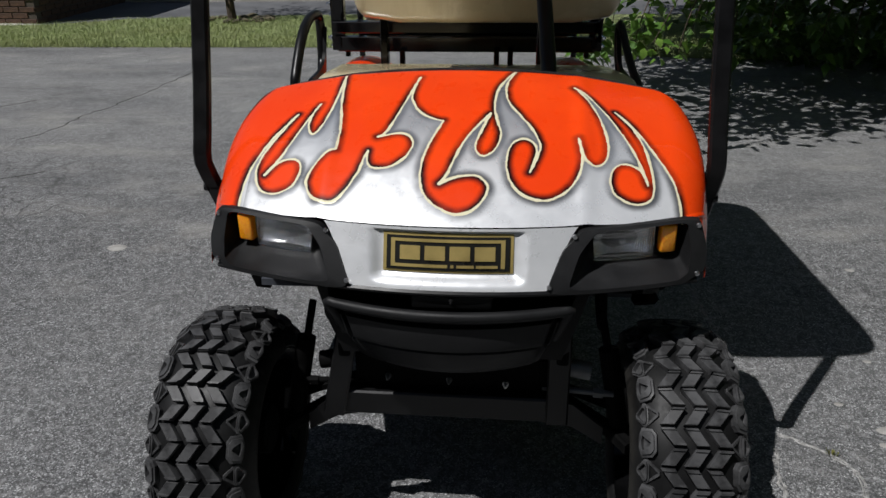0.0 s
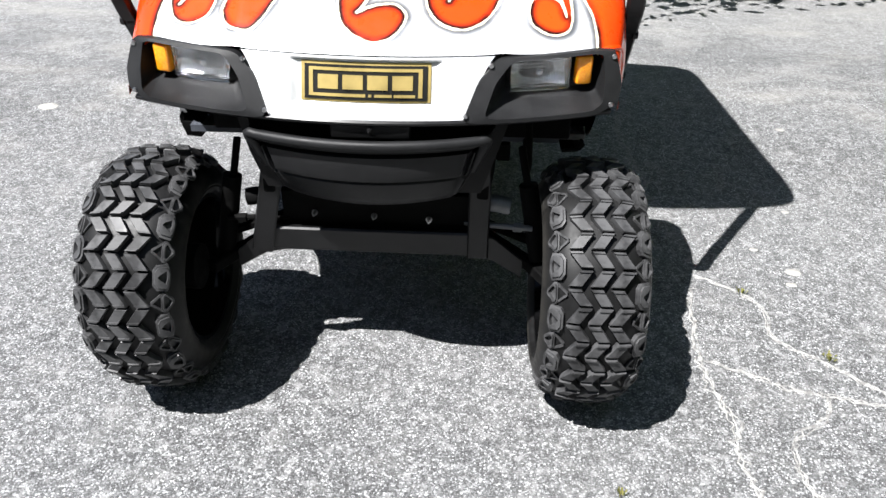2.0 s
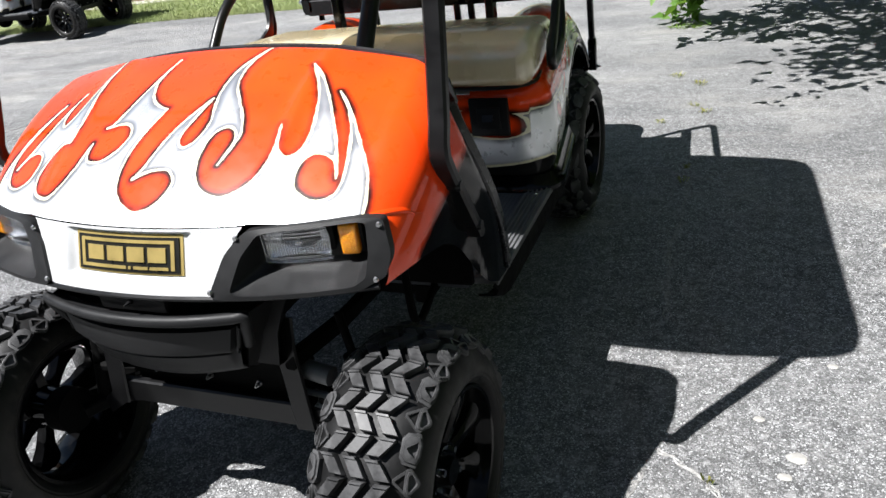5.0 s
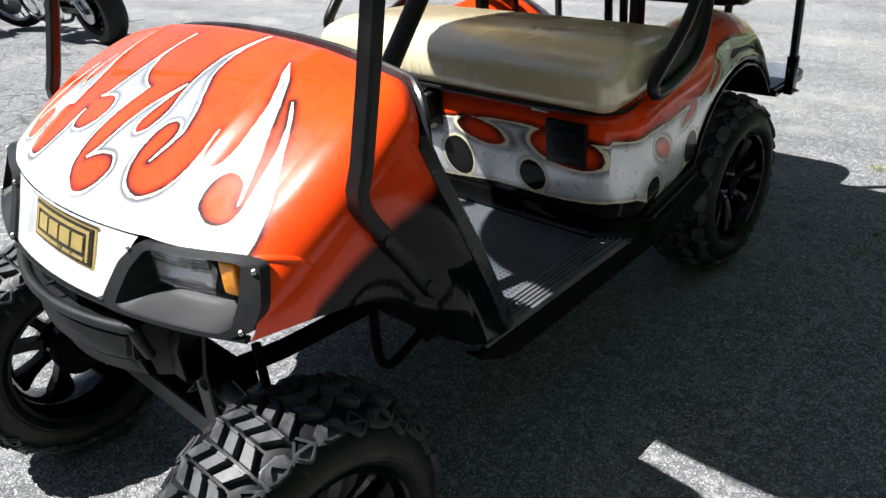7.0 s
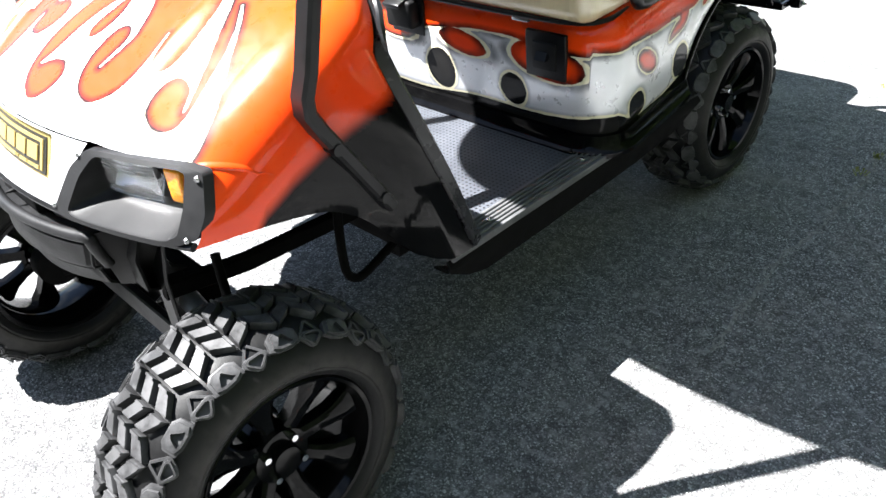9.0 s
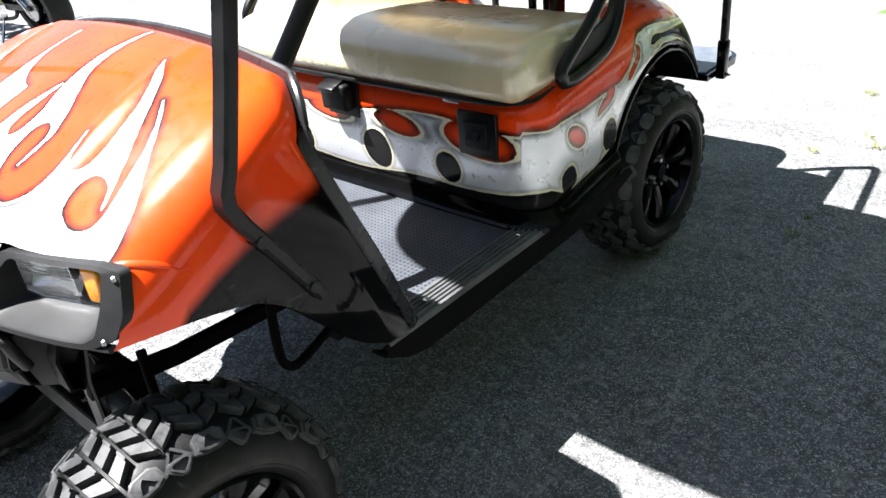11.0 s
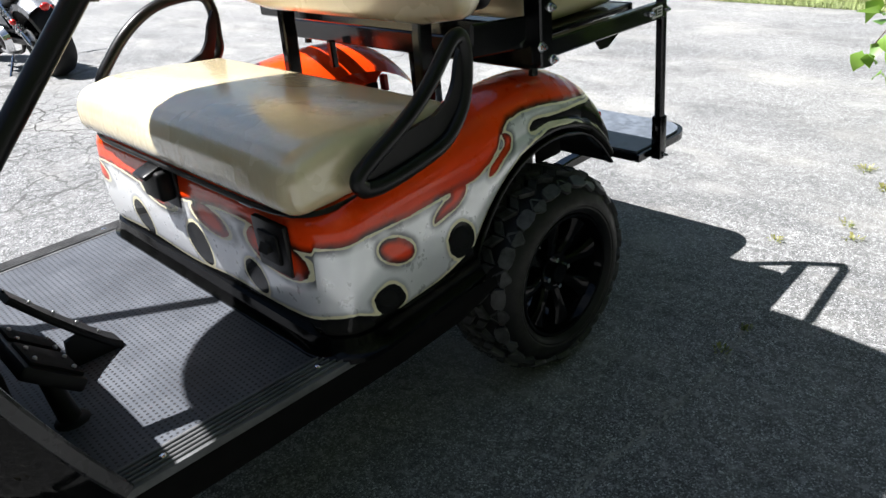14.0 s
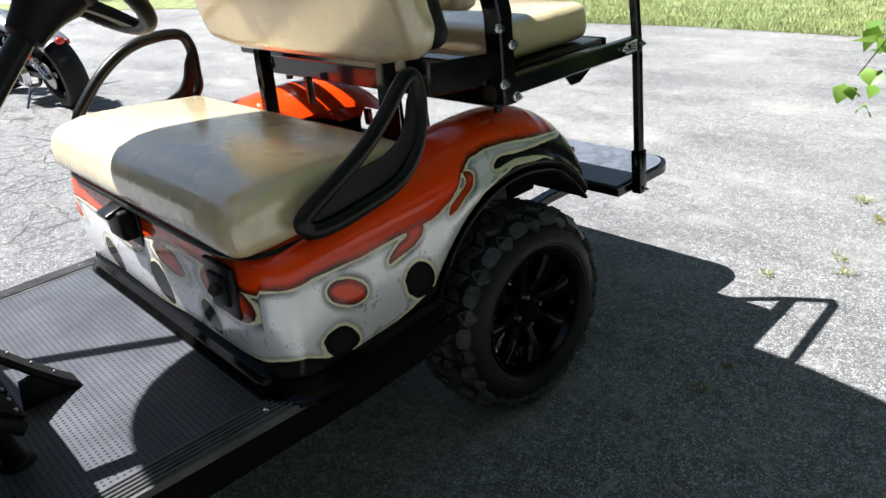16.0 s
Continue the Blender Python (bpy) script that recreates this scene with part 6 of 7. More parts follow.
        p("side_cover", bm, "silver_tank", root, "satin silver side cover")
        bm = bmesh.new()
        sweep(bm, [(s * 0.13, 0.66, 0.27), (s * 0.24, 0.68, 0.26)], ring(0.016, 10))
        p("foot_peg", bm, "satin_black", root)
    # primary drive cover with its round clutch and stator ends
    bm = bmesh.new()
    rod(bm, (-0.15, 0.48, 0.34), (-0.205, 0.48, 0.34), 0.125, 0.105, 32)
    rod(bm, (-0.15, 0.82, 0.36), (-0.20, 0.82, 0.36), 0.085, 0.07, 28)
    box(bm, (-0.172, 0.65, 0.35), (0.045, 0.34, 0.15), None, 0.012)
    p("primary_cover", bm, "chrome", root, "polished primary drive cover")
    bm = bmesh.new()
    rod(bm, (-0.205, 0.48, 0.34), (-0.212, 0.48, 0.34), 0.075, 0.06, 28)
    p("clutch_cap", bm, "gloss_black", root)
    # swing arm and belt guard
    for s in (1, -1):
        bm = bmesh.new()
        box(bm, (s * 0.125, 0.20, 0.325), (0.03, 0.50, 0.045), None, 0.008)
        p("swing_arm", bm, "satin_black", root)
    bm = bmesh.new()
    box(bm, (-0.12, 0.24, 0.41), (0.03, 0.44, 0.02), None, 0.006)
    p("belt_guard", bm, "satin_black", root)
    # cables and hoses looped over the tank's front
    for k in range(4):
        x = -0.05 + 0.035 * k
        bm = bmesh.new()
        sweep(bm, spline([(x, 0.98 + 0.03 * k, 0.56), (x * 1.8, 1.22, 0.80), (x * 2.2, 1.30, 0.98), (x * 3.0, 1.30, 1.10)], 6), ring(0.006, 6))
        p("cable", bm, "black_plastic", root)
    # seat
    bm = bmesh.new()
    rows = []
    for t in np.linspace(0, 1, 14):
        y = 0.0 + 0.66 * t
        w = 0.15 - 0.06 * t
        z = 0.665 - 0.06 * math.sin(math.pi * t) + 0.05 * (1 - t)
        rows.append([Vector((w * math.cos(a), y, z + 0.055 * math.sin(a))) for a in np.linspace(0, 2 * math.pi, 16, endpoint=False)])
    vs = grid(bm, rows, closed=True)
    bm.faces.new(vs[0])
    bm.faces.new(vs[-1])
    p("seat", bm, "satin_black", root, "black leather seat")
    # engine
    bm = bmesh.new()
    box(bm, (0, 0.82, 0.38), (0.26, 0.46, 0.20), None, 0.05, 3)
    rod(bm, (-0.16, 0.70, 0.38), (0.16, 0.70, 0.38), 0.13, None, 24)
    engine = p("engine", bm, "gloss_black", root, "chrome and black twin engine")
    for s in (1, -1):
        bm = bmesh.new()
        for k in range(9):
            d = Vector((0, s * 0.42, 1)).normalized()
            c = Vector((0, 0.84 + s * 0.05, 0.42)) + d * (0.019 * k)
            rod(bm, c, c + d * 0.010, 0.125 - 0.02 * (k % 2), None, 20)
        p("cylinder", bm, "dirty_black", engine)
        bm = bmesh.new()
        d = Vector((0, s * 0.42, 1)).normalized()
        c = Vector((0, 0.84 + s * 0.05, 0.42)) + d * 0.175
        rod(bm, c, c + d * 0.04, 0.125, 0.10, 20)
        p("rocker_cover", bm, "chrome", engine)
        bm = bmesh.new()
        rod(bm, (s * 0.14, 0.86, 0.56), (s * 0.17, 0.86, 0.56), 0.085, 0.08, 28)
        p("air_cleaner", bm, "chrome", engine)
        bm = bmesh.new()
        rod(bm, (s * 0.16, 0.70, 0.38), (s * 0.175, 0.70, 0.38), 0.115, 0.10, 28)
        p("engine_cover", bm, "chrome", engine)
    for k, (z0, y1) in enumerate(((0.36, 0.22), (0.25, 0.30))):
        bm = bmesh.new()
        sweep(bm, spline([(0.10, 0.95, 0.52), (0.17, 1.06, 0.42), (0.18, 0.95, z0 - 0.02), (0.18, 0.5, z0 - 0.02), (0.18, y1, z0 + 0.02)], 6), ring(0.034, 12))
        p("exhaust", bm, "chrome", root, "chrome exhaust pipe")
    # frame, fork, bars
    for s in (1, -1):
        bm = bmesh.new()
        rod(bm, (s * 0.09, 1.70, 0.32), (s * 0.09, 1.42, 0.98), 0.024, None, 14)
        rod(bm, (s * 0.09, 1.70, 0.32), (s * 0.09, 1.57, 0.62), 0.032, None, 14)
        turned(p("fork_leg", bm, "chrome", root, "chrome fork leg"))
        bm = bmesh.new()
        sweep(bm, spline([(s * 0.10, 1.25, 0.50), (s * 0.10, 1.15, 0.22), (s * 0.11, 0.5, 0.20), (s * 0.11, 0.25, 0.32), (s * 0.10, 0.35, 0.70)], 5), ring(0.017, 10))
        p("frame_tube", bm, "satin_black", root)
        bm = bmesh.new()
        rod(bm, (s * 0.13, 0.0, 0.31), (s * 0.13, 0.30, 0.70), 0.025, None, 12)
        for k in range(8):
            c = Vector((s * 0.13, 0.08 + 0.02 * k, 0.41 + 0.026 * k))
            rod(bm, c, c + Vector((0, 0.006, 0.008)), 0.038, None, 14)
        p("rear_shock", bm, "chrome", root, "chrome rear shock absorber")
        bm = bmesh.new()
        sweep(bm, spline([(s * 0.03, 1.36, 1.0), (s * 0.12, 1.34, 1.10), (s * 0.32, 1.20, 1.12), (s * 0.40, 1.06, 1.08)], 5), ring(0.013, 10))
        bar = turned(p("handlebar", bm, "chrome", root, "chrome handlebar"))
        bm = bmesh.new()
        rod(bm, (s * 0.36, 1.12, 1.10), (s * 0.42, 1.02, 1.07), 0.019, None, 12)
        turned(p("grip", bm, "satin_black", bar))
        bm = bmesh.new()
        rod(bm, (s * 0.33, 1.19, 1.12), (s * 0.37, 1.20, 1.24), 0.006, None, 8)
        ball(bm, (s * 0.38, 1.20, 1.27), 0.05, (1.1, 0.3, 0.8))
        turned(p("mirror", bm, "chrome", bar))
        bm = bmesh.new()
        ball(bm, (s * 0.17, 0.05, 0.52), 0.026, (1, 1.2, 1))
        p("turn_signal", bm, "red_plastic", root, "red and chrome turn signal")
    bm = bmesh.new()
    ball(bm, (0, 1.52, 0.93), 0.095, (1, 1.2, 1), 20)
    turned(p("headlamp", bm, "chrome", root, "chrome headlamp"))
    bm = bmesh.new()
    rod(bm, (0, -0.20, 0.60), (0, -0.29, 0.605), 0.012, None, 8)
    ball(bm, (0, -0.31, 0.605), 0.036, (1.1, 0.7, 0.9))
    p("tail_lamp", bm, "red_plastic", root, "red tail lamp")
    bm = bmesh.new()
    rod(bm, (-0.12, 0.55, 0.22), (-0.27, 0.50, 0.03), 0.012, None, 8)
    p("side_stand", bm, "chrome", root)
    return root


bike = build_motorcycle()
BIKE_AT = Matrix.Translation((-5.47, 3.86, 0.0)) @ Matrix.Rotation(radians(94.0), 4, "Z") @ Matrix.Rotation(radians(-9), 4, "Y")
bike.matrix_basis = BIKE_AT
other = copy_thing(bike, Matrix.Translation((-7.4, 3.35, 0.0)) @ Matrix.Rotation(radians(99.0), 4, "Z") @ Matrix.Rotation(radians(-9), 4, "Y"))
other["label"] = "second chrome cruiser motorcycle parked behind the first"


# ---- foliage ----
def leaves(bm, spots, rng, size=(0.05, 0.09)):
    """Pointed leaves folded on the midrib at the given places."""
    for p in spots:
        s = rng.uniform(*size)
        m = Matrix.Translation(p) @ Euler((rng.uniform(-1.2, 0.4), rng.uniform(-0.6, 0.6), rng.uniform(0, 6.28))).to_matrix().to_4x4()
        q = [m @ Vector(v) * 1.0 for v in ((0, 0, 0), (0.32 * s, 0.4 * s, 0.10 * s), (0, 1.1 * s, -0.12 * s), (-0.32 * s, 0.4 * s, 0.10 * s), (0, 0.5 * s, 0))]
        v = [bm.verts.new(c) for c in q]
        bm.faces.new((v[0], v[1], v[4]))
        bm.faces.new((v[1], v[2], v[4]))
        bm.faces.new((v[2], v[3], v[4]))
        bm.faces.new((v[3], v[0], v[4]))


def broad_leaf(bm, p, size, rng):
    """One broad, toothed, drooping leaf with a sunk midrib."""
    m = Matrix.Translation(p) @ Euler((rng.uniform(-1.3, -0.2), rng.uniform(-0.5, 0.5), rng.uniform(0, 6.28))).to_matrix().to_4x4()
    width = (0.0, 0.30, 0.43, 0.40, 0.30, 0.16, 0.0)
    rows = []
    for i, w in enumerate(width):
        y = i / 6
        droop = -0.35 * y * y
        w *= 1.0 + 0.07 * (-1) ** i
        rows.append([m @ (Vector((x * w, y + (0.06 if abs(x) == 1 else 0.0), droop + 0.18 * abs(x) * w - 0.06 * x * x)) * size) for x in (-1, -0.5, 0, 0.5, 1)])
    grid(bm, rows)


def twig(bm, pts, r0, r1, seg=6):
    pts = spline(pts, 4)
    n = len(pts)
    rows = []
    for i, p in enumerate(pts):
        t = (pts[min(i + 1, n - 1)] - pts[max(i - 1, 0)]).normalized()
        a = t.orthogonal().normalized()
        b = t.cross(a)
        r = r0 + (r1 - r0) * i / (n - 1)
        rows.append([p + (a * math.cos(2 * math.pi * k / seg) + b * math.sin(2 * math.pi * k / seg)) * r for k in range(seg)])
    grid(bm, rows, closed=True)
    return pts


def build_tree():
    rng = random.Random(7)
    root = new("broadleaf_tree")
    tagged(root, "green broadleaf tree with low drooping leafy branches", "tree")
    trunk = bmesh.new()
    twig(trunk, [(4.3, 8.2, -0.1), (4.25, 8.1, 0.9), (4.1, 7.9, 2.0), (3.8, 7.5, 3.2), (3.6, 7.2, 4.4)], 0.22, 0.07, 12)
    part("trunk", trunk, "bark", root)
    crown = bmesh.new()
    wood = bmesh.new()
    # boughs over the lot, each ending in clumps of leaves
    spots = []
    for k in range(900):
        gx, gy = rng.uniform(1.0, 9.0), rng.uniform(5.0, 10.5)
        if gy < 5.22 + 0.2 * math.sin(gx * 3.1) or gx < 1.12 + 0.25 * math.sin(gy * 4.0):
            continue
        if gx < 1.7 and rng.random() < 0.25:
            continue
        z = rng.uniform(1.35, 3.4)
        c = Vector((gx - 0.43 * z, gy - 0.34 * z, z))
        if k % 7 == 0:
            s = Vector((4.1, 7.8, rng.uniform(1.8, 3.8)))
            twig(wood, [s, (s + c) / 2 + Vector((0, 0, 0.35)), c], 0.035, 0.008)
        for m in range(44):
            spots.append(c + Vector((rng.gauss(0, 0.17), rng.gauss(0, 0.17), rng.gauss(0, 0.10))))
    # hanging sprays
    low = []
    for x, y, z0, z1, n in ((0.70, 6.2, 1.2, 0.45, 10), (1.45, 6.3, 1.3, 0.50, 24), (1.8, 6.3, 1.2, 0.42, 80), (2.1, 6.4, 1.3, 0.40, 110), (1.65, 6.6, 1.2, 0.45, 60), (2.4, 6.1, 1.2, 0.36, 120), (2.7, 6.3, 1.2, 0.3, 130), (2.3, 6.8, 1.2, 0.3, 110), (2.9, 6.0, 1.2, 0.4, 110), (3.1, 6.6, 1.2, 0.25, 130)):
        pts = twig(wood, [(x + 0.5, y + 0.3, z0 + 0.35), (x + 0.2, y + 0.1, z0 + 0.15), (x, y, (z0 + z1) / 2), (x - 0.04, y + 0.02, z1)], 0.012, 0.003)
        for k in range(n):
            t = rng.random() ** 0.7
            q = pts[min(len(pts) - 1, int(t * len(pts)))]
            low.append(q + Vector((rng.gauss(0, 0.09), rng.gauss(0, 0.09), rng.gauss(0, 0.05))))
    # thick upper crown that shades the undergrowth
    for k in range(1400):
        gx, gy = rng.uniform(2.1, 9.5), rng.uniform(6.0, 11.5)
        z = rng.uniform(1.7, 3.8)
        c = Vector((gx - 0.43 * z, gy - 0.34 * z, z))
        for m in range(26):
            spots.append(c + Vector((rng.gauss(0, 0.22), rng.gauss(0, 0.22), rng.gauss(0, 0.12))))
    leaves(crown, spots, rng, (0.07, 0.12))
    leaves(crown, low, rng, (0.09, 0.14))
    # sprays at the crown's edge in the sunlit green, reaching down to the asphalt
    fresh, bright = bmesh.new(), []
    for x, y, z0, z1, n, r in ((0.45, 5.6, 0.75, 0.48, 14, 0.03), (0.66, 6.2, 0.85, 0.28, 70, 0.06), (0.60, 6.3, 0.5, 0.03, 60, 0.06), (0.52, 6.38, 0.25, 0.02, 24, 0.07), (0.72, 5.9, 0.8, 0.38, 50, 0.06), (0.95, 5.6, 0.85, 0.43, 34, 0.05), (1.02, 5.7, 0.9, 0.52, 22, 0.05), (1.24, 5.5, 0.85, 0.42, 12, 0.03), (1.33, 5.6, 0.9, 0.52, 10, 0.03), (1.55, 5.7, 0.85, 0.46, 22, 0.05), (0.84, 6.1, 0.95, 0.5, 40, 0.06)):
        pts = twig(wood, [(x + 0.4, y + 0.25, z0 + 0.5), (x + 0.15, y + 0.08, z0 + 0.15), (x, y, (z0 + z1) / 2), (x - 0.03, y + 0.02, z1)], 0.008, 0.002)
        for k in range(n):
            q = pts[min(len(pts) - 1, int(rng.random() ** 0.6 * len(pts)))]
            bright.append(q + Vector((rng.gauss(0, r), rng.gauss(0, r), rng.gauss(0, 0.04))))
    leaves(fresh, bright, rng, (0.09, 0.14))
    tagged(part("leaf_spray", fresh, "sunlit_leaf", root), kind="stuff")
    part("limb", wood, "bark", root)
    c = part("crown", crown, "leaf", root)
    tagged(c, kind="stuff")
    # low spray close to the cart's rear
    root2 = new("leafy_branch")
    tagged(root2, "fresh green leafy branch hanging down over the asphalt", "branch")
    w2, l2 = bmesh.new(), bmesh.new()
    for base, tip, n in (((1.75, 4.75, 1.75), (0.825, 4.27, 0.70), 20), ((1.75, 4.75, 1.75), (0.93, 4.31, 0.94), 14)):
        base, tip = Vector(base), Vector(tip)
        pts = twig(w2, [base, (base + tip) / 2 + Vector((-0.05, 0, 0.16)), tip], 0.008, 0.002)
        for k in range(n):
            q = pts[-1 - int(rng.random() ** 1.3 * len(pts) * 0.5)] + Vector((rng.gauss(0, 0.035), rng.gauss(0, 0.035), rng.gauss(0, 0.03)))
            broad_leaf(l2, q, rng.uniform(0.038, 0.062), rng)
    part("twig", w2, "bark", root2)
    tagged(part("foliage", l2, "branch_leaf", root2, angle=80.0), kind="stuff")
    # undergrowth in the shade behind
    und = bmesh.new()
    sp = []
    for k in range(9000):
        x = rng.uniform(2.1, 8.5)
        y = 7.3 + 1.6 * rng.random() - 0.25 * (x - 2.1)
        z = rng.random() ** 1.4 * (0.35 + 0.35 * min(2.5, x - 1.5))
        sp.append(Vector((x, y, z)))
    leaves(und, sp, rng, (0.06, 0.13))
    tagged(part("undergrowth", und, "leaf"), "dense undergrowth at the edge of the lot, its green darkened for shade", "bushes", kind="stuff")


build_tree()


def build_grass():
    rng = random.Random(3)
    bm = bmesh.new()
    for k in range(64000):
        x = rng.uniform(-8.5, 3.2)
        y0 = lerp(x, (-15, -6, -2, 0.4, 2, 4), (7.66, 8.0, 8.12, 7.95, 7.6, 7.5))
        y = y0 + rng.random() ** 1.3 * 2.3 - 0.05
        if y > lerp(x, (-6, -5.1, -3.8, -2.2, 40), (9.6, 10.1, 10.4, 10.55, 10.85)):
            continue
        h = rng.uniform(0.02, 0.06) * (1.2 if y - y0 < 0.15 else 1.0)
        a = rng.uniform(0, 6.28)
        w = 0.0032
        dx, dy = math.cos(a) * w, math.sin(a) * w
        bend = Vector((rng.gauss(0, 0.02), rng.gauss(0, 0.02), h))
        b = Vector((x, y, 0.01))
        bm.faces.new((bm.verts.new(b + Vector((dx, dy, 0))), bm.verts.new(b - Vector((dx, dy, 0))), bm.verts.new(b + bend)))
    tagged(part("grass", bm, "grass"), "short green grass blades on the lawn", "grass", kind="stuff")


build_grass()


def weed_tuft(x, y, n, r, label, mat="weed_leaf"):
    rng = random.Random(int(1000 * (x + 9 * y)))
    bm = bmesh.new()
    for k in range(n):
        a = rng.uniform(0, 6.28)
        d = rng.random() * r
        p = Vector((x + math.cos(a) * d, y + math.sin(a) * d, 0.0))
        t = p + Vector((math.cos(a) * r * 0.5, math.sin(a) * r * 0.5, rng.uniform(0.004, 0.022)))
        s = Vector((-math.sin(a), math.cos(a), 0)) * rng.uniform(0.002, 0.005)
        m = (p + t) / 2 + Vector((0, 0, 0.008))
        v = [bm.verts.new(c) for c in (p, m + s, t, m - s)]
        bm.faces.new(v)
    tagged(part("weed", bm, mat), label, "weed", "weeds in the cracks")


for x, y, n, r in ((0.80, 3.64, 16, 0.022), (0.80, 3.50, 18, 0.035), (0.62, 4.21, 16, 0.04), (0.76, 4.47, 16, 0.05), (0.63, 5.0, 30, 0.07), (0.82, 4.36, 20, 0.05), (0.765, 4.83, 24, 0.06), (0.62, 6.2, 60, 0.14), (0.50, 6.18, 40, 0.10), (1.165, 1.525, 14, 0.025), (1.015, 1.807, 12, 0.02), (0.56, 1.05, 10, 0.018)):
    weed_tuft(x, y, n, r * 0.6, "small yellow-green weed growing from a crack in the asphalt", "weed_leaf" if y > 5.5 else "dry_weed")


def crack(pts, w, mat, label, seed=1):
    rng = random.Random(seed)
    p = spline([(x, y, 0) for x, y in pts], 8)
    bm = bmesh.new()
    rows = []
    for i, q in enumerate(p):
        t = (p[min(i + 1, len(p) - 1)] - p[max(i - 1, 0)]).normalized()
        n = Vector((-t.y, t.x, 0))
        o = n * rng.gauss(0, w * 1.6)
        k = w * rng.uniform(0.35, 1.2)
        rows.append([q + o + n * k + Vector((0, 0, 0.0004)), q + o + Vector((0, 0, 0.0025)), q + o - n * k + Vector((0, 0, 0.0004))])
    grid(bm, rows)
    return tagged(part("pavement_crack", bm, mat), label, "crack", kind="structure")


PALE = "pale dusty crack in the asphalt"
for k, (w, pts) in enumerate((
        (0.0055, [(0.892, 1.891), (1.002, 1.818), (1.055, 1.731), (1.05, 1.603), (1.133, 1.528), (1.194, 1.469), (1.253, 1.413), (1.33, 1.38)]),
        (0.0065, [(0.87, 1.82), (0.854, 1.743), (0.83, 1.543), (0.829, 1.433), (0.856, 1.293), (0.843, 1.172), (0.853, 1.092), (0.87, 0.95)]),
        (0.0050, [(0.84, 1.50), (0.946, 1.448), (1.028, 1.403), (1.119, 1.388), (1.229, 1.363), (1.33, 1.38)]),
        (0.0045, [(1.114, 1.379), (1.077, 1.303), (0.994, 1.243), (0.965, 1.151), (0.98, 1.05)]),
        (0.0060, [(0.795, 3.65), (0.819, 3.472), (0.824, 3.312), (0.827, 3.179), (0.829, 3.081), (0.812, 2.907), (0.833, 2.67), (0.85, 2.45)]),
        (0.0050, [(0.66, 3.647), (0.718, 3.619), (0.771, 3.571), (0.825, 3.549), (0.91, 3.523)]),
        (0.0022, [(0.62, 2.95), (0.60, 3.15), (0.55, 3.40), (0.49, 3.66)]))):
    # each is a loose band of two or three broken strands
    for j in range(3 if w > 0.004 else 1):
        crack([(x + 0.004 * math.sin(7 * k + 3 * j + 5 * y), y + 0.004 * math.cos(5 * k + 2 * j + 9 * x)) for x, y in pts], w * (0.75, 0.5, 0.4)[j], "pale_crack", PALE, 20 + 3 * k + j)
DARK = "dark narrow crack running across the asphalt"
crack([(-3.16, 4.6), (-3.06, 4.9), (-3.05, 5.25), (-2.96, 5.69), (-2.91, 6.3), (-2.85, 6.9)], 0.008, "crack_fill", DARK, 8)
crack([(-4.2, 3.9), (-3.9, 4.4), (-4.1, 5.0), (-3.7, 5.7)], 0.006, "crack_fill", DARK, 9)
crack([(-4.9, 3.2), (-4.3, 3.3), (-3.8, 3.1), (-3.2, 3.5), (-2.7, 3.4)], 0.007, "crack_fill", DARK, 10)
crack([(-4.6, 2.6), (-4.2, 3.0), (-4.3, 3.3), (-4.0, 3.9)], 0.006, "crack_fill", DARK, 11)
crack([(-3.6, 2.4), (-3.3, 2.9), (-3.2, 3.5), (-2.6, 4.0)], 0.006, "crack_fill", DARK, 12)


def pebble(x, y, r, seed):
    rng = random.Random(seed)
    bm = bmesh.new()
    ball(bm, (0, 0, 0), 1.0, (1, 1, 1), 10)
    for v in bm.verts:
        v.co *= rng.uniform(0.8, 1.15)
        v.co = Vector((v.co.x * r, v.co.y * r * 0.75, v.co.z * r * 0.12))
    o = part("flat_stone", bm, "pale_stone")
    o.location = (x, y, 0.001)
    tagged(o, "flat pale stone bedded in the asphalt surface", "stone", "flat stones")


for i, (x, y, r) in enumerate(((1.206, 1.928, 0.024), (-1.66, 3.0, 0.045), (1.18, 1.86, 0.016), (1.12, 2.05, 0.014), (1.3, 2.3, 0.014), (0.249, 2.262, 0.006), (1.5, 3.0, 0.02), (1.9, 2.6, 0.02), (-1.07, 1.36, 0.015))):
    pebble(x, y, r, i)

# ---- the other golf cart, parked by the lawn ----
cart2 = copy_thing(cart, pose(-5.35, 7.784, 0, 0, 0, 90) @ Matrix.Scale(0.8, 4))
cart2["label"] = "second lifted orange golf cart parked beside the lawn"


# ---- unseen tree belt behind and right of the walk, added to cut low sky light ----
def build_belt(pts, top, seed):
    rnd = random.Random(seed)
    rows = []
    path = spline([(x, y, 0) for x, y in pts], 30)
    for j in range(14):
        k = j / 13
        row = []
        for p in path:
            w = 0.9 * (rnd.random() - 0.5)
            out = p.normalized()
            row.append(p + out * (w + 1.6 * k * k) + Vector((0, 0, k * (top + 1.5 * math.sin(p.x * 0.7 + p.y * 0.5) + rnd.uniform(-0.6, 0.6)))))
        rows.append(row)
    bm = bmesh.new()
    grid(bm, rows)
    return tagged(part("backdrop", bm, "foliage_mass", angle=180), "unseen belt of green trees added to cut the low sky light", "trees", kind="structure")


build_belt([(-24, -5), (-15, -9), (0, -11), (7.5, -9), (6.6, -3), (6.2, 3), (8.0, 9)], 11.0, 5)


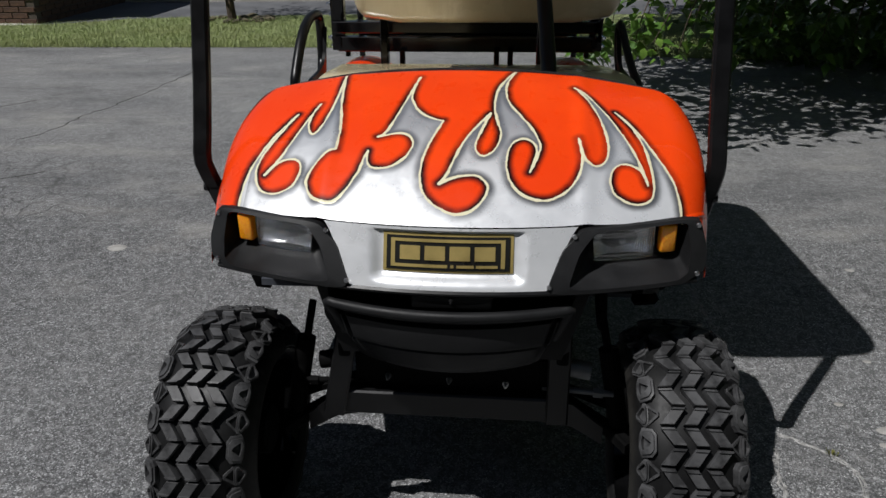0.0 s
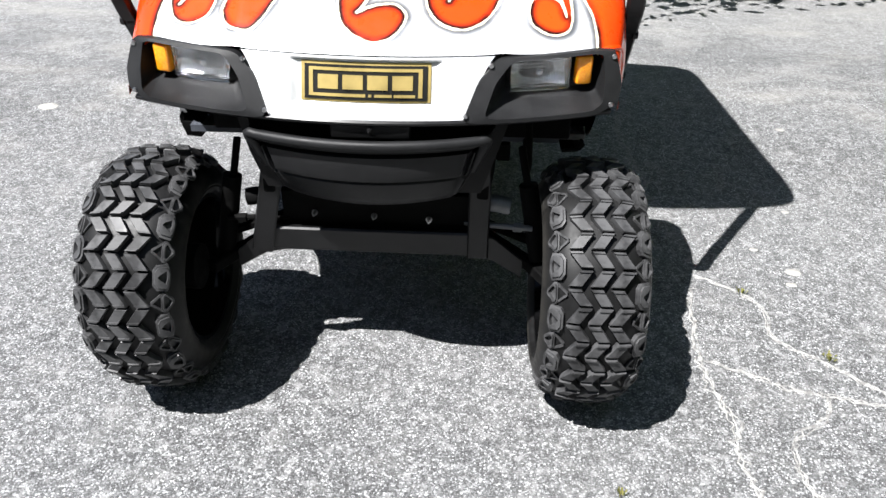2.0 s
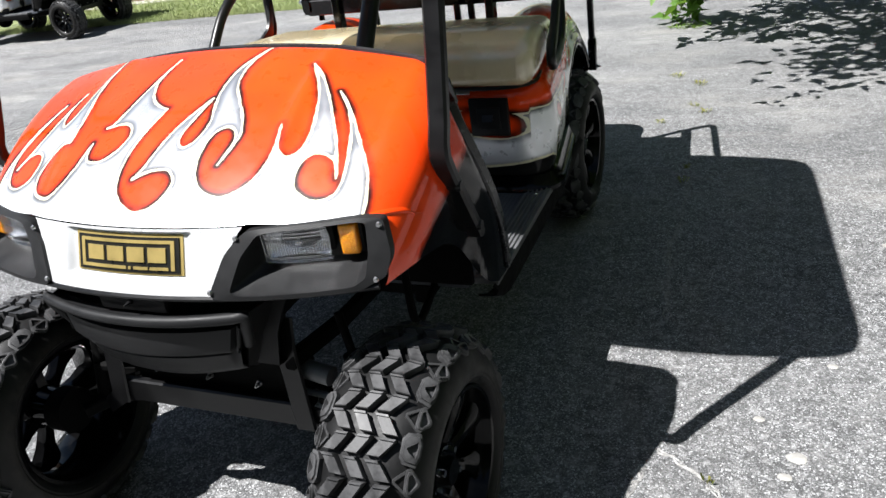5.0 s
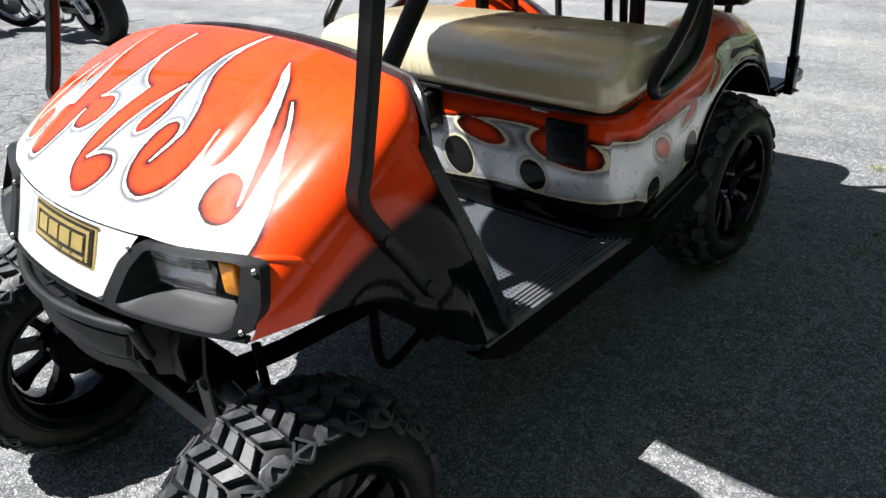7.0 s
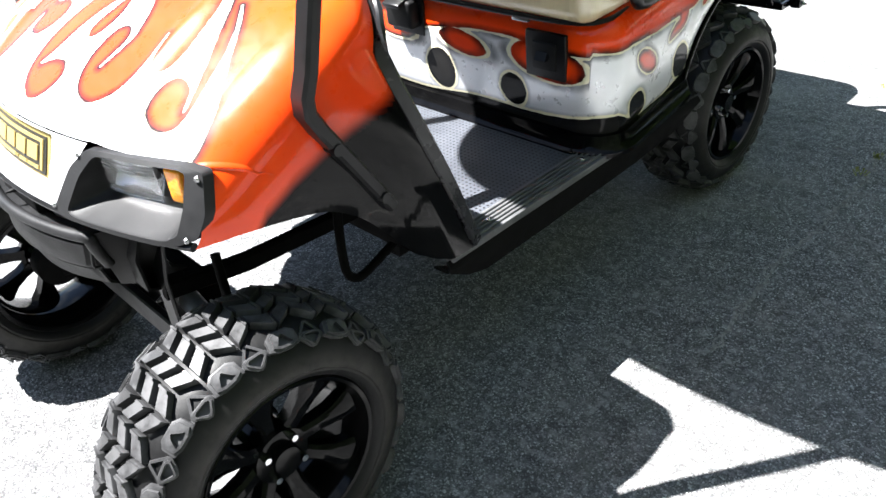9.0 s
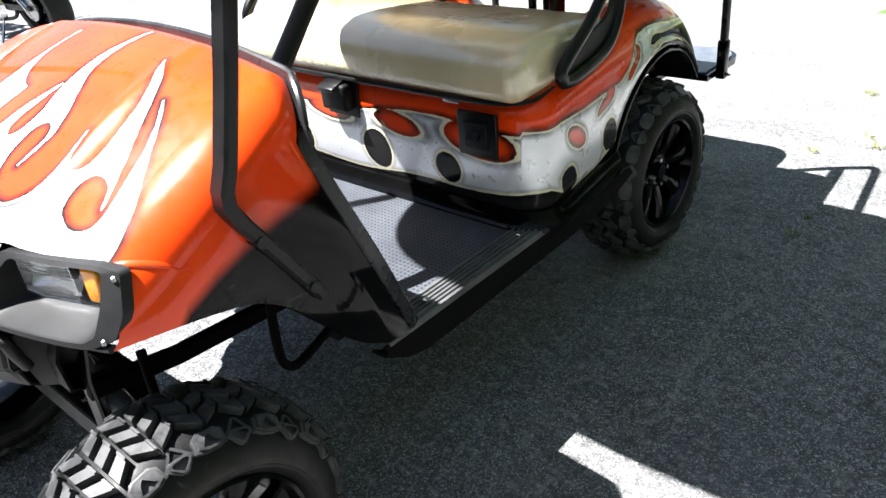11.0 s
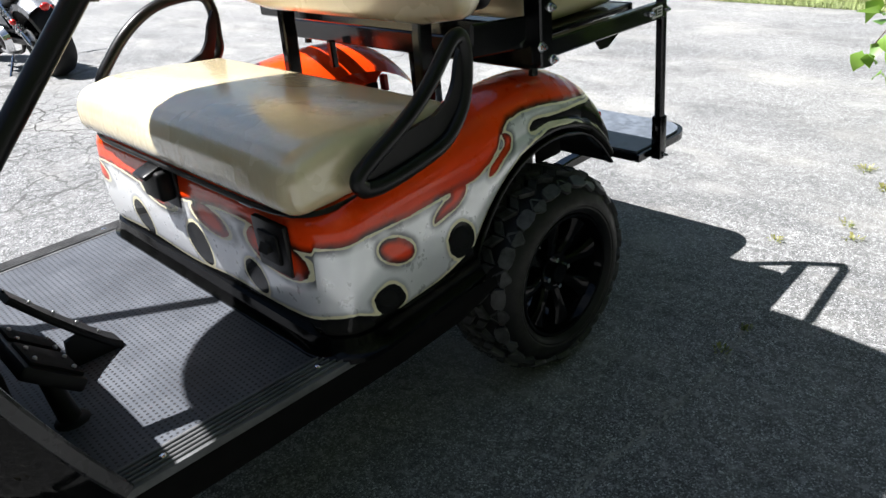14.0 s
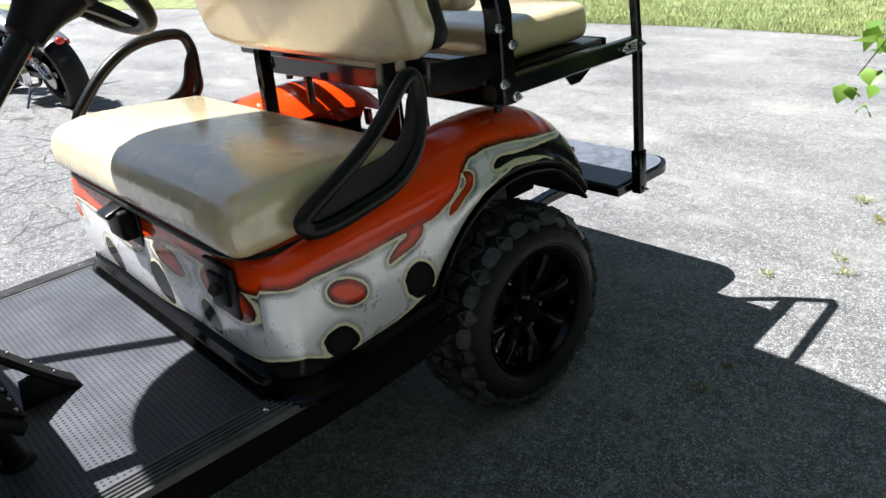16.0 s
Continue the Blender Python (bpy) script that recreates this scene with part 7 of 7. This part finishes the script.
# ---- small things across the lawn ----
def build_sapling():
    rng = random.Random(11)
    x0, y0 = -3.64, 10.02
    root = new("young_tree")
    tagged(root, "young dark-barked tree in a ring of mulch on the lawn", "tree")
    bm = bmesh.new()
    twig(bm, [(x0, y0, -0.02), (x0 - 0.02, y0, 0.6), (x0 - 0.06, y0 + 0.02, 1.6), (x0 - 0.05, y0, 2.9)], 0.06, 0.03, 10)
    part("trunk", bm, "bark", root)
    bm = bmesh.new()
    lv = bmesh.new()
    spots = []
    for k in range(16):
        a, z = rng.uniform(0, 6.28), rng.uniform(1.5, 2.9)
        d = rng.uniform(0.4, 0.9)
        tip = Vector((x0 + math.cos(a) * d, y0 + math.sin(a) * d, z + 0.4))
        twig(bm, [(x0 - 0.05, y0, z), (x0 + math.cos(a) * d * 0.5, y0 + math.sin(a) * d * 0.5, z + 0.3), tip], 0.015, 0.004)
        for m in range(60):
            spots.append(tip + Vector((rng.gauss(0, 0.2), rng.gauss(0, 0.2), rng.gauss(0, 0.15))))
    for k in range(9):
        a = rng.uniform(0, 6.28)
        z = rng.uniform(0.12, 0.5)
        twig(bm, [(x0 - 0.01, y0, z), (x0 + math.cos(a) * 0.2, y0 + math.sin(a) * 0.2, z + 0.03), (x0 + math.cos(a) * 0.45, y0 + math.sin(a) * 0.45, z - 0.03)], 0.008, 0.003)
    part("limb", bm, "bark", root)
    leaves(lv, spots, rng, (0.06, 0.1))
    tagged(part("crown", lv, "leaf", root), kind="stuff")
    bm = bmesh.new()
    for k in range(70):
        a = rng.uniform(0, 6.28)
        d = rng.uniform(0.28, 0.55)
        r = rng.uniform(0.02, 0.05)
        bmesh.ops.create_icosphere(bm, subdivisions=1, radius=r, matrix=Matrix.Translation((x0 + math.cos(a) * d, y0 + math.sin(a) * d * 0.6, 0.02 + r * 0.3)) @ Matrix.Rotation(rng.uniform(0, 3), 4, "Z") @ Matrix.Diagonal((1.8, 0.9, 0.7, 1)))
    tagged(part("mulch", bm, "soil"), "ring of dark rubble and bark round a young tree", "mulch", kind="stuff")


build_sapling()


def build_far_bush():
    rng = random.Random(21)
    bm = bmesh.new()
    spots = []
    for k in range(1400):
        a, d = rng.uniform(0, 6.28), rng.random() ** 0.5
        z = rng.uniform(0.15, 1.3)
        w = 0.75 * math.sin(math.pi * min(1.0, 0.2 + z / 1.5))
        spots.append(Vector((-17.0 + math.cos(a) * d * w, 8.75 + math.sin(a) * d * w, z)))
    leaves(bm, spots, rng, (0.12, 0.2))
    bush = new("bush")
    tagged(bush, "rounded green bush beside the street", "bush")
    tagged(part("foliage", bm, "sunlit_leaf", bush), kind="stuff")
    bm = bmesh.new()
    for k in range(5):
        a = k * 1.3
        twig(bm, [(-17.0, 8.75, -0.02), (-17.0 + 0.15 * math.cos(a), 8.75 + 0.15 * math.sin(a), 0.4), (-17.0 + 0.45 * math.cos(a), 8.75 + 0.45 * math.sin(a), 0.9)], 0.04, 0.012)
    part("stem", bm, "bark", bush)
    bm = bmesh.new()
    rod(bm, (-16.1, 8.66, 0.0), (-16.65, 8.7, 1.9), 0.045, None, 14)
    guard = tagged(part("guy_wire_guard", bm, "yellow_plastic"), "slanted yellow plastic guard over a guy wire", "wire guard")
    bm = bmesh.new()
    rod(bm, (-16.6, 8.7, 1.75), (-18.3, 8.8, 7.5), 0.008, None, 6)
    part("guy_wire", bm, "steel", guard)


build_far_bush()
